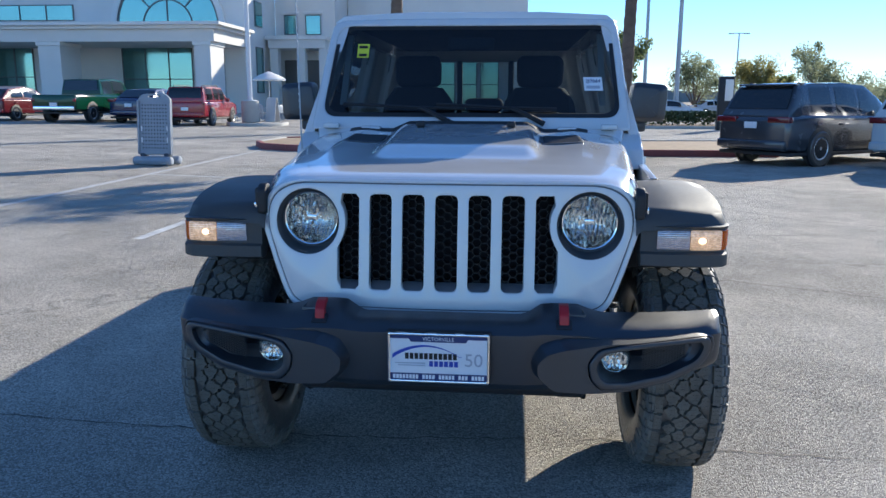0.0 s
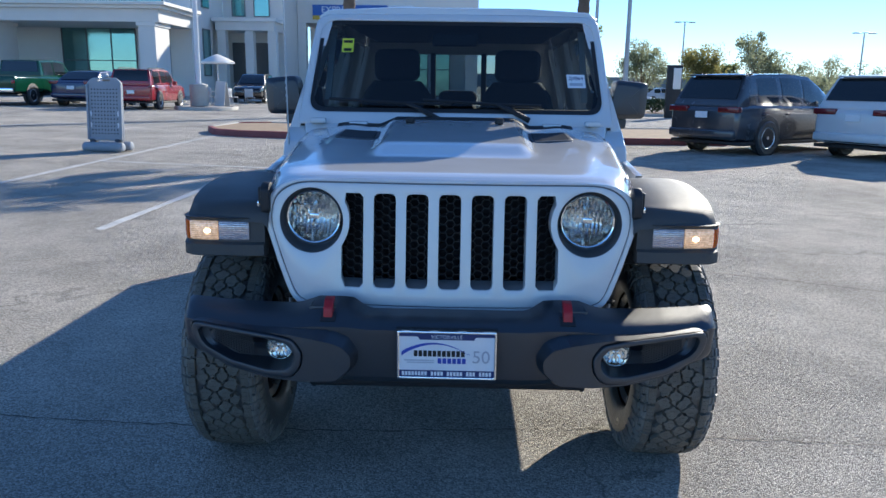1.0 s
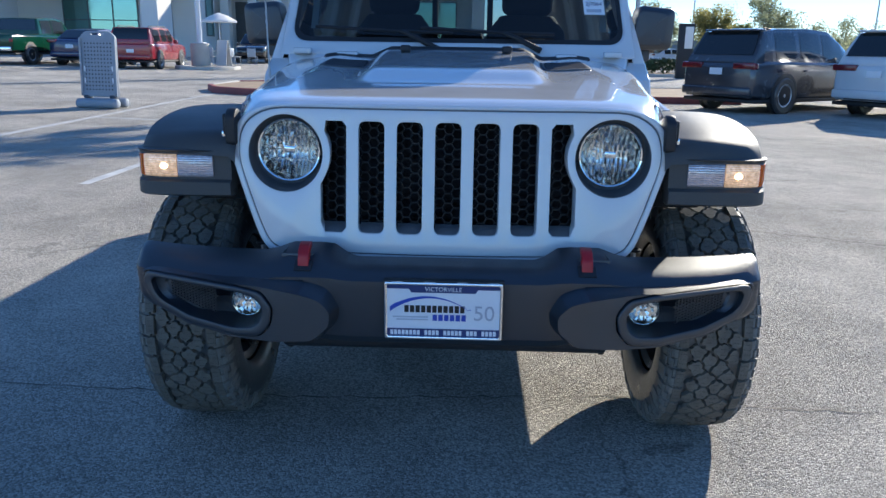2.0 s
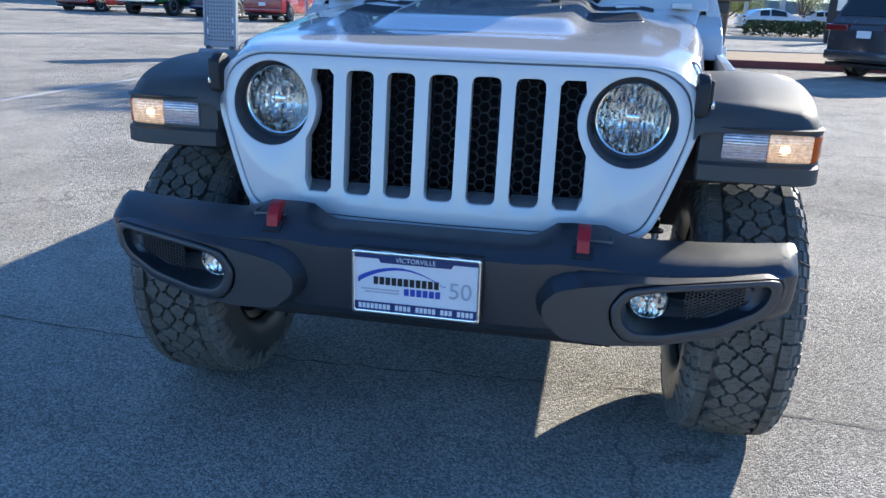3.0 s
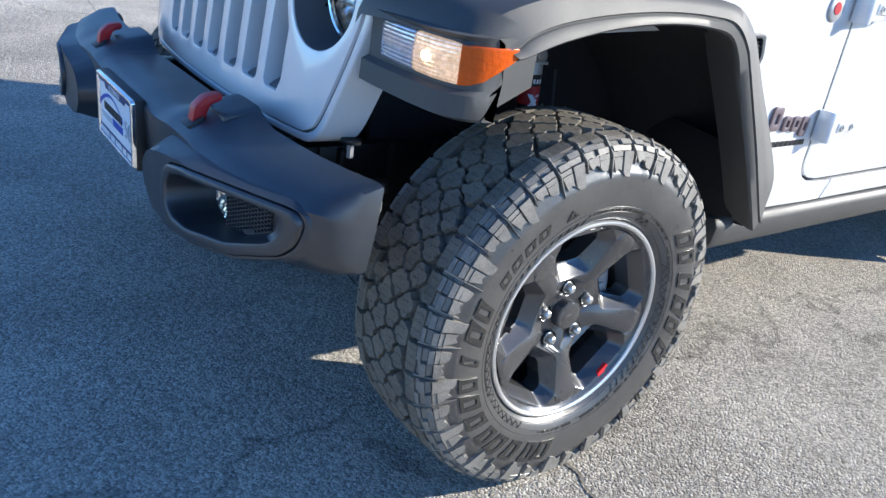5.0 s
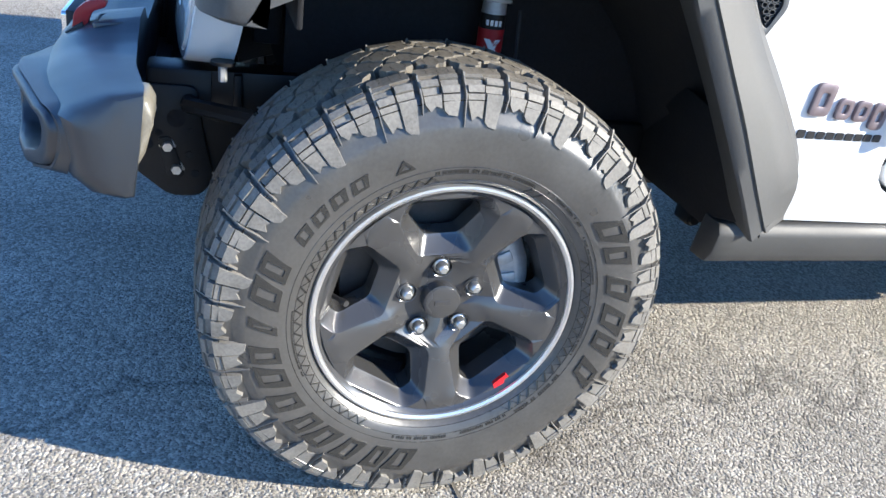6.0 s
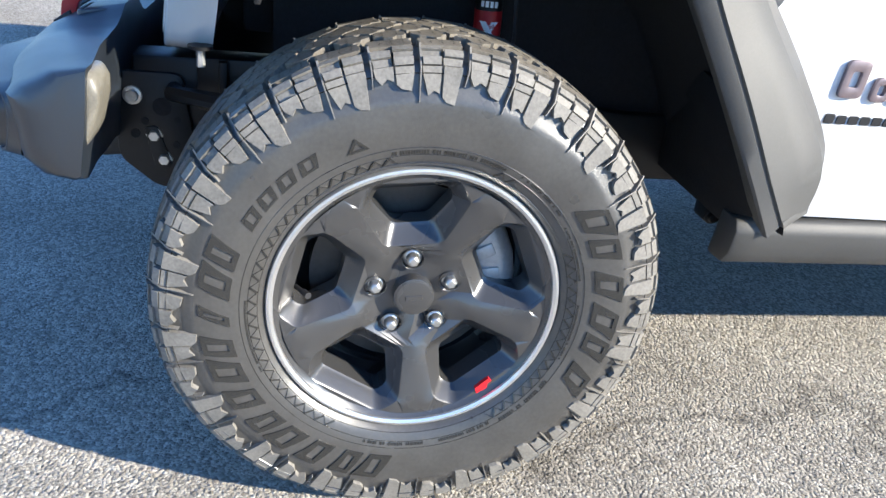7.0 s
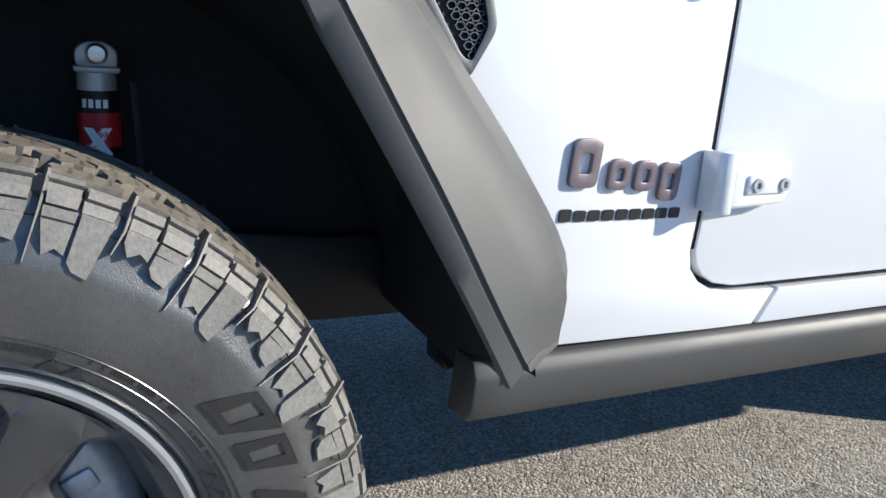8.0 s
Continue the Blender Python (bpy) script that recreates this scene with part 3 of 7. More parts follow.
for k in range(6):
    w_ = part("window", box(-14.2 + 2.2 * k, -12.3 + 2.2 * k, 75.86, 76, 0.3, 5.6), MULLION, bl2)
    for z0, z1 in ((0.4, 2.9), (3.0, 5.5)):
        part("pane", box(-14.1 + 2.2 * k, -12.4 + 2.2 * k, 75.82, 75.86, z0, z1), TEAL, w_)
sg = thing("wall_sign", "blue and gold wall sign with white lettering", "sign")
part("board", box(-13.9, -7.0, 69.8, 69.96, 7.55, 8.5, 0.02, 1), BLUESIGN, sg)
part("lower_band", box(-13.9, -13.0, 69.79, 69.95, 7.2, 7.55), GOLDSIGN, sg)
part("white_panel", box(-6.9, -4.6, 69.8, 69.96, 7.5, 8.5, 0.02, 1), STICKER, sg)
part("emblem", prism([(-5.75 + 0.9 * math.cos(math.pi * k / 16), 7.62 + 0.55 * math.sin(math.pi * k / 16)) for k in range(17)], "y", 69.77, 69.8), NAVY, sg)
words("EXPRESS", 0.8, STICKER, pose(-11.6, 69.785, 8.05, 90, 0, 0), sg)


# ---- poles and lamps ----
def light_pole(x, y, h, r=0.11, base=1.0, bw=0.42, material=POLEWHITE, label="tall white light pole on a concrete base"):
    p = thing("light_pole", label, "light pole", "light poles", m=pose(x, y, ground_z(x) + (0.14 if x < 0 else 0)))
    part("shaft", rod((0, 0, 0.02), (0, 0, h), r, r * 0.6, 16), material, p)
    if base:
        part("concrete_base", bev(prism(circle(0, 0, bw, 16), "z", 0, base), 0.03, 2, 60), CONCRETE, p)
        part("base_plate", box(-r * 2, r * 2, -r * 2, r * 2, base, base + 0.04, 0.01), material, p)
    part("arm", box(-0.9, 0.9, -0.05, 0.05, h - 0.1, h, 0.02), material, p)
    for s in (-1, 1):
        part("lamp_head", box(s * 0.6, s * 1.35, -0.22, 0.22, h - 0.16, h - 0.02, 0.03), POLEGREY, p)
    return p


light_pole(-12.2, 32.9, 11.5, 0.12)
light_pole(-17.0, 13.9, 11.0, 0.12)
light_pole(11.0, 63.0, 14.0, 0.17, material=POLEGREY, label="tall grey light pole beyond the planting strip")
light_pole(11.8, 54.0, 13.0, 0.19, material=POLEGREY, label="tall grey light pole beyond the planting strip")
light_pole(29.6, 104.0, 10.2, 0.14, 0, material=POLEGREY, label="distant parking light with short arms")
light_pole(48.0, 93.0, 8.3, 0.13, 0, material=POLEGREY, label="distant parking light with two heads")


# ---- palms, trees, hedges ----
def palm(x, y, h, r, label, seed, lean=0.02):
    p = thing("palm_tree", label, "palm tree", "palms", m=pose(x, y, ground_z(x)))
    rnd = random.Random(seed)
    rows = []
    n = int(h / 0.16)
    for i in range(n + 1):
        z = h * i / n
        rr = r * (1.12 - 0.22 * z / h) * (1 + (0.07 if i % 2 else -0.03) + rnd.uniform(-0.03, 0.03))
        if i == 0:
            rr = r * 1.35
        rows.append([(lean * z + rr * math.cos(2 * math.pi * k / 14), rr * math.sin(2 * math.pi * k / 14), z) for k in range(14)])
    part("trunk", loft(rows), BARK, p)
    c = bmesh.new()
    for k in range(34):
        az, up = rnd.uniform(0, 2 * math.pi), rnd.uniform(-0.5, 1.2)
        d = Vector((math.cos(az), math.sin(az), 0))
        side = Vector((-d.y, d.x, 0))
        o = Vector((lean * h, 0, h))
        length = rnd.uniform(1.3, 1.8)
        stem = [o + d * (length * t) * math.cos(up * (1 - t * 0.4)) + Vector((0, 0, length * t * math.sin(up) - 0.5 * t * t * length)) for t in (0, 0.25, 0.5, 0.75, 1)]
        for s in range(18):
            a = (s - 8.5) / 8.5
            tip = stem[3] + (side * a * 0.75 + (stem[4] - stem[3]).normalized() * (0.8 - 0.35 * abs(a))) * rnd.uniform(0.8, 1.05)
            tip.z -= 0.2 * abs(a)
            q = stem[2].lerp(stem[3], 0.6)
            w = side * 0.035
            vs = [c.verts.new(v) for v in (q - w, q + w, tip)]
            c.faces.new(vs)
        st = [c.verts.new(v) for v in (stem[0] - side * 0.04, stem[0] + side * 0.04, stem[3] + side * 0.02, stem[3] - side * 0.02)]
        c.faces.new(st)
    part("crown", c, LEAF, p)
    return p


palm(3.52, 20.9, 7.4, 0.17, "tall palm with rough brown trunk in the dirt island", 3)
palm(-4.9, 30.5, 12.5, 0.24, "palm with thick brown trunk before the service building", 7)


def tree(x, y, h, spread, leafmat, seed, n=2600, size=0.13, label="small leafy street tree with open crown", open_=0.5):
    t = thing("tree", label, "tree", "background trees", m=pose(x, y, 0))
    rnd = random.Random(seed)
    tr = bmesh.new()
    fork = h * 0.14
    tube([(0, 0, 0), (0.04, 0.02, fork * 0.5), (0.0, 0.05, fork)], [0.16, 0.13, 0.11], 9, tr)
    blobs = []
    for k in range(9):
        az = 2 * math.pi * k / 9 + rnd.uniform(-0.3, 0.3)
        el = rnd.uniform(0.35, 1.3)
        d = Vector((math.cos(az) * math.cos(el), math.sin(az) * math.cos(el), math.sin(el)))
        reach = rnd.uniform(0.55, 1.0)
        tip = Vector((0, 0.05, fork)) + Vector((d.x * spread * reach, d.y * spread * reach, d.z * (h - fork) * 0.82 * reach))
        mid = Vector((0, 0.05, fork)).lerp(tip, 0.5) + Vector((0, 0, 0.15))
        tube([(0, 0.05, fork), mid, tip], [0.07, 0.045, 0.015], 6, tr)
        blobs += [(tip, spread * rnd.uniform(0.26, 0.42)), (mid.lerp(tip, 0.6), spread * rnd.uniform(0.22, 0.4))]
        for _ in range(2):
            q = tip + Vector((rnd.uniform(-1, 1), rnd.uniform(-1, 1), rnd.uniform(-0.5, 0.9))) * spread * 0.35
            tube([mid, mid.lerp(q, 0.6) + Vector((0, 0, 0.1)), q], [0.03, 0.02, 0.008], 5, tr)
            blobs.append((q, spread * rnd.uniform(0.12, 0.26)))
    part("trunk", tr, BARK, t)
    verts, faces = [], []
    for _ in range(n):
        c, r = rnd.choice(blobs)
        d = Vector((rnd.gauss(0, 1), rnd.gauss(0, 1), rnd.gauss(0, 1))).normalized()
        p = c + d * r * rnd.random() ** open_
        u = Vector((rnd.gauss(0, 1), rnd.gauss(0, 1), rnd.gauss(0, 1))).normalized() * size * rnd.uniform(0.5, 1.1)
        v = u.cross(Vector((rnd.gauss(0, 1), rnd.gauss(0, 1), rnd.gauss(0, 1)))).normalized() * size * rnd.uniform(0.3, 0.6)
        k = len(verts)
        verts += [p - u, p + v, p + u, p - v]
        faces.append((k, k + 1, k + 2, k + 3))
    me = bpy.data.meshes.new("crown")
    me.from_pydata(verts, [], faces)
    me.materials.append(leafmat)
    part("crown", me, leafmat, t)
    return t


tree(17.2, 72, 5.7, 3.6, LEAFPALE, 1, 7000)
tree(19.7, 62, 5.5, 3.0, LEAFGOLD, 2, 6500)
tree(23.9, 61, 6.6, 3.1, LEAFPALE, 3, 4800, label="thin pale-leaved tree with open feathery crown")
tree(36.0, 76, 5.2, 3.6, LEAFPALE, 4, 4500, label="thin pale-leaved tree with open feathery crown")
tree(7.4, 52, 7.2, 2.2, LEAF, 5, 6000, label="dark green tree beside the light poles")
tree(21.8, 64, 4.4, 2.2, LEAF, 6, 3500)
tree(31.0, 66, 3.6, 2.8, LEAFPALE, 8, 3500)
tree(11.5, 76, 4.0, 2.8, LEAF, 9, 3500)
tree(42.0, 80, 4.2, 3.2, LEAF, 10, 3500)
tree(27.0, 84, 4.4, 3.2, LEAF, 11, 3500)


def hedge(x0, x1, y0, y1, h, seed, n=5000):
    rnd = random.Random(seed)
    verts, faces = [], []
    for _ in range(n):
        p = Vector((rnd.uniform(x0, x1), rnd.uniform(y0, y1), 0.1 + h * rnd.random() ** 0.5))
        u = Vector((rnd.gauss(0, 1), rnd.gauss(0, 1), rnd.gauss(0, 1))).normalized() * 0.09
        v = u.cross(Vector((rnd.gauss(0, 1), rnd.gauss(0, 1), rnd.gauss(0, 1)))).normalized() * 0.06
        k = len(verts)
        verts += [p - u, p + v, p + u, p - v]
        faces.append((k, k + 1, k + 2, k + 3))
    me = bpy.data.meshes.new("hedge")
    me.from_pydata(verts, [], faces)
    me.materials.append(HEDGE)
    ob = new("hedge", me)
    return tagged(ob, "low clipped green hedge in a planting strip", "hedge", kind="stuff")


hedge(7.2, 20, 38.4, 40.0, 0.75, 1)
hedge(20.5, 42, 40.4, 42.0, 0.7, 2)

# distance: low hills and scrub that close the view behind the car park
rnd = random.Random(12)
rows = [[], []]
for i in range(121):
    a = math.pi * (0.0 + 1.0 * i / 120)
    r = 900
    rows[0].append((r * math.cos(a), r * math.sin(a), -1))
    rows[1].append((r * math.cos(a), r * math.sin(a), 14 + 9 * noise.noise((i * 0.13, 0, 0)) + 4 * noise.noise((i * 0.5, 3, 0))))
# distance haze is mixed into the scrub's bluish grey colour
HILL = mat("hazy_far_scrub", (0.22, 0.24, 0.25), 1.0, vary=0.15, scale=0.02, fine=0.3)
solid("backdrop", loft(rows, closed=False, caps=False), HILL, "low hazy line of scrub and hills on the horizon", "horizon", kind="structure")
EARTH = mat("dry_earth", (0.26, 0.21, 0.15), 0.95, vary=0.25, scale=0.05, fine=0.6)
bm = bmesh.new()
bmesh.ops.create_grid(bm, x_segments=1, y_segments=1, size=1)
moved(bm, Matrix.Translation((300, 520, 0.02)) @ Matrix.Diagonal((900, 390, 1, 1)))
solid("ground_beyond", bm, EARTH, "dry tan earth beyond the paved lot", "ground", kind="structure")


# ---- the white pickup: front axle at y = 0, nose towards -y ----
truck = thing("pickup_truck", "white four-door off-road pickup with black flares and bumper", "pickup truck")
HUB = 0.405


def grille_y(x, z):
    return -0.452 + 0.13 * (z - 0.75) + 0.10 * x * x


def half(pts):
    """A left-right symmetric outline from its right half, top to bottom."""
    return pts + [(-x, z) for x, z in pts[::-1] if x > 1e-6]


def flip(bm, s):
    return bm if s > 0 else moved(bm, Matrix.Diagonal((-1, 1, 1, 1)))


# grille panel with seven slots and two lamp openings
SURR = half([(0, 1.124), (0.25, 1.1235), (0.42, 1.122), (0.535, 1.114), (0.598, 1.086), (0.630, 1.035), (0.634, 0.965), (0.610, 0.885), (0.578, 0.795), (0.548, 0.725), (0.515, 0.693), (0.46, 0.683), (0.25, 0.679), (0, 0.678)])
INNER = half([(0, 1.108), (0.25, 1.108), (0.41, 1.108), (0.515, 1.1035), (0.578, 1.074), (0.607, 1.028), (0.610, 0.965), (0.588, 0.890), (0.556, 0.802), (0.527, 0.737), (0.498, 0.712), (0.45, 0.704), (0.25, 0.700), (0, 0.699)])
GAP = half([(x * 1.005, z + (0.004 if z > 0.9 else -0.004)) for x, z in INNER[:14]])
LAMP = (0.476, 0.983)
RECESS = (0.474, 0.980)


def eased(pts, k=3):
    """A closed outline with smooth curves through its points."""
    n = len(pts)
    out = []
    for i in range(n):
        p = [Vector(pts[(i + j - 1) % n]) for j in range(4)]
        for j in range(k):
            t = j / k
            out.append(tuple(0.5 * (2 * p[1] + (p[2] - p[0]) * t + (2 * p[0] - 5 * p[1] + 4 * p[2] - p[3]) * t * t + (3 * p[1] - p[0] - 3 * p[2] + p[3]) * t ** 3)))
    return out


def slot(k):
    c = 0.1105 * k
    x0, x1, z0, z1 = c - 0.0375, c + 0.0375, 0.757, 1.076
    pts = round_poly([(x0, z0), (x1, z0), (x1, z1), (x0, z1)], 0.02, 3)
    if abs(k) == 3:
        side = []
        for i in range(13):
            z = z0 + 0.03 + (z1 - z0 - 0.06) * i / 12
            dz = 0.133 ** 2 - (z - RECESS[1]) ** 2
            lim = RECESS[0] - math.sqrt(dz) if dz > 0 else 9
            side.append((min(abs(x1) if k > 0 else abs(x0), lim), z))
        sgn = 1 if k > 0 else -1
        inner = abs(x0) if k > 0 else abs(x1)
        pts = [(sgn * (inner + 0.012), z0), (sgn * (inner + 0.062), z0)] + [(sgn * x, z) for x, z in side] + [(sgn * (inner + 0.06), z1), (sgn * (inner + 0.012), z1), (sgn * inner, z1 - 0.014), (sgn * inner, z0 + 0.014)]
    return pts


grille = part("grille", plate(eased(INNER), [slot(k) for k in range(-3, 4)] + [circle(s * RECESS[0], RECESS[1], 0.1110, 56) for s in (-1, 1)],
                              lambda u, v: (u, grille_y(u, v), v), lambda u, v: (-0.06 * (0.05 if abs(u) < 0.4 else 0), 0.055, 0), w=0.005, seg=3, cuts=1), WHITE, truck, "white seven-slot grille panel", angle=55)
part("grille_surround", plate(eased(SURR), [eased(GAP)], lambda u, v: (u, grille_y(u, v) + 0.004, v), lambda u, v: (0.02 * u, 0.085, 0), w=0.005, seg=3), WHITE, grille, angle=55)
# grey strip behind the seam, its colour standing in for the gap's shade
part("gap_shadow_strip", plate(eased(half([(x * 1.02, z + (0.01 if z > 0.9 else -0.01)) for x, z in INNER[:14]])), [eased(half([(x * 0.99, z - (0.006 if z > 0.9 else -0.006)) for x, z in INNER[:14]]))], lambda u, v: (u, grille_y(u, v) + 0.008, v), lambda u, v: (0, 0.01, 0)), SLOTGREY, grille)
# honeycomb insert behind the slots
verts, faces = [], []
hexr = 0.0165
for i in range(-15, 16):
    for j in range(13):
        cx, cz = i * hexr * 1.5, 0.765 + j * 0.0286 + (0.0143 if i % 2 else 0)
        if abs(cx) > 0.375 or cz > 1.075:
            continue
        k0 = len(verts)
        for r, d in ((hexr, 0), (hexr * 0.90, 0), (hexr * 0.90, 0.014)):
            for a in range(6):
                t = math.pi * a / 3
                x, z = cx + r * math.cos(t), cz + r * math.sin(t)
                verts.append((x, grille_y(x, z) + 0.066 + d, z))
        for a in range(6):
            b = (a + 1) % 6
            faces += [(k0 + a, k0 + b, k0 + 6 + b, k0 + 6 + a), (k0 + 6 + a, k0 + 6 + b, k0 + 12 + b, k0 + 12 + a)]
me = bpy.data.meshes.new("honeycomb_insert")
me.from_pydata(verts, [], faces)
me.materials.append(FRAME)
part("honeycomb_insert", me, DARK, grille, "glossy black honeycomb mesh")
for k in range(-3, 4):
    c = 0.1105 * k
    sill = [[(x, grille_y(x, 0.757) + d, 0.757 + h) for d, h in ((0.010, 0.001), (0.056, 0.022), (0.056, -0.004), (0.010, -0.004))] for x in (c - 0.0365, c, c + 0.0365)]
    part("slot_sill", loft(sill, w=0.002), SLOTGREY, grille)
part("radiator_core", box(-0.38, 0.38, -0.30, -0.24, 0.70, 1.07, 0.01), LINER, truck)


def headlight(s):
    cx, cz = s * LAMP[0], LAMP[1]
    m = pose(cx, grille_y(cx, cz) + 0.040, cz, -4, 0, -90)
    ring = [[(s * RECESS[0] + r * math.cos(a), grille_y(s * RECESS[0] + r * math.cos(a), RECESS[1] + r * math.sin(a)) + d, RECESS[1] + r * math.sin(a)) for a in (2 * math.pi * k / 56 for k in range(56))] for r, d in ((0.1114, 0.0035), (0.1100, 0.003), (0.1090, 0.006), (0.1075, 0.040))]
    ring += [[tuple(m @ Vector((h, r * math.cos(a), r * math.sin(a)))) for a in (2 * math.pi * k / 56 for k in range(56))] for r, h in ((0.1030, -0.026), (0.0950, -0.030), (0.0945, -0.062))]
    hl = part("headlight", moved(loft(ring, caps=False), m.inverted()), LAMPRING, truck, "round headlight in a dark recessed bezel", m=m)
    part("chrome_ring", lathe([(0.0955, -0.055), (0.0955, -0.022), (0.0925, -0.016), (0.0885, -0.018), (0.0875, -0.026)], 56), CHROME, hl)
    rows = []
    rnd = random.Random(8)
    tilt_ = [rnd.uniform(-0.22, 0.22) for _ in range(16)]
    for q in range(22):
        r = 0.088 - 0.087 * q / 21
        row = []
        for k in range(120):
            a = 2 * math.pi * k / 120
            u, v = r * math.cos(a), r * math.sin(a)
            col = int((u + 0.088) / 0.0126)
            h = -0.082 + 0.050 * (r / 0.088) ** 2 + 0.006 * abs(((u + 0.088) / 0.0126) % 1 - 0.5)
            row.append((h + tilt_[col] * (abs(v) % 0.036 - 0.018), u, v))
        rows.append(row)
    part("reflector", loft(rows, closed=True, caps=False), REFLECTOR, hl, "faceted chrome reflector", angle=20)
    bs = bev(box(-0.034, -0.026, -0.017, 0.017, -0.010, 0.011), 0.004, 2)
    part("bulb_shield", bs, CHROME, hl)
    fl = []
    for r, h in ((0.0885, -0.024), (0.080, -0.014), (0.066, -0.006), (0.048, 0.000), (0.026, 0.004), (0.001, 0.005)):
        fl.append([(h + 0.0018 * math.sin(r * math.cos(2 * math.pi * k / 96) * 620), r * math.cos(2 * math.pi * k / 96), r * math.sin(2 * math.pi * k / 96)) for k in range(96)])
    ln = part("lens", loft(fl, closed=True, caps=False), LENS, hl, "clear fluted lens", angle=180)
    ln.visible_shadow = False


for s in (-1, 1):
    headlight(s)


# ---- hood ----
HOODREAR = [(0, 1.127), (0.2, 1.127), (0.4, 1.1265), (0.6, 1.1258), (0.75, 1.1245), (0.85, 1.1225), (0.91, 1.120), (0.95, 1.115), (0.975, 1.107), (0.99, 1.095), (1.0, 1.079)]
HOODLINE = [(0, 1.129), (0.2, 1.129), (0.4, 1.1285), (0.6, 1.1275), (0.75, 1.1245), (0.85, 1.119), (0.91, 1.110), (0.95, 1.098), (0.975, 1.084), (0.99, 1.068), (1.0, 1.050)]


def hood_w(y):
    return 0.622 + 0.016 * smooth(-0.40, -0.18, y) + 0.075 * smooth(-0.42, 0.66, y)


def hood_z(x, y):
    w = hood_w(y)
    t = max(0.0, (y + 0.43) / 1.13)
    q = abs(x) / w
    b = smooth(-0.42, -0.16, y)
    z = table(q, HOODLINE)[0] * (1 - b) + table(q, HOODREAR)[0] * b + 0.112 * t ** 0.9 - 0.006 * q ** 3 * min(1.0, 2 * t)
    z -= 0.013 * (1 - max(0.0, min(1.0, (y + 0.392) / 0.075))) ** 2
    # raised centre dome and the two shoulder swells beside it
    d = smooth(-0.06, 0.10, y) * (1 - smooth(0.255 + 0.03 * t, 0.325 + 0.03 * t, abs(x)))
    z += 0.034 * d
    z += 0.010 * math.exp(-((abs(x) - 0.50) / 0.07) ** 2) * smooth(-0.25, 0.2, y)
    return z


def flank_x(y, z):
    """Where the hood's rounded flank has the height z."""
    w = hood_w(y)
    zs = hood_z(w, y)
    if z <= zs:
        zlow = min(zs - 0.004, 1.025 + 0.06 * smooth(-0.4, 0.7, y))
        return w + table((zs - z) / (zs - zlow), [(0, 0.0), (0.25, 0.007), (0.6, 0.011), (1.0, 0.012)])[0]
    lo, hi = 0.90 * w, w
    for _ in range(24):
        mid = (lo + hi) / 2
        lo, hi = (mid, hi) if hood_z(mid, y) > z else (lo, mid)
    return lo


rows = []
NY, NX = 60, 88
for j in range(NY + 1):
    y = -0.392 + 1.102 * (j / NY) ** 1.15
    w = hood_w(y)
    top = []
    for i in range(NX + 1):
        q = -1 + 2 * i / NX
        x = w * math.copysign(1 - (1 - abs(q)) ** 1.25, q)
        e = 1 - abs(x) / w
        z = hood_z(x, y)
        top.append((x, y + (0.10 * x * x if j < 6 else 0.10 * x * x * max(0, 1 - (j - 5) / 12)), z))
    zs = top[0][2]
    zlow = min(zs - 0.004, 1.025 + 0.06 * smooth(-0.4, 0.7, y))
    left = [(top[0][0] - o_, top[0][1], zs + (zlow - zs) * t_) for t_, o_ in ((1.0, 0.012), (0.6, 0.011), (0.25, 0.007))]
    right = [(-p[0], p[1], p[2]) for p in left[::-1]]
    rows.append(left + top + right)
front = [(x, y + 0.006, z - 0.014) for x, y, z in rows[0]]
front2 = [(x, y + 0.03, z - 0.017) for x, y, z in rows[0]]
hood = part("hood", loft([front2, front] + rows, closed=False, caps=False), WHITE, truck, "white hood with raised centre dome", angle=60)
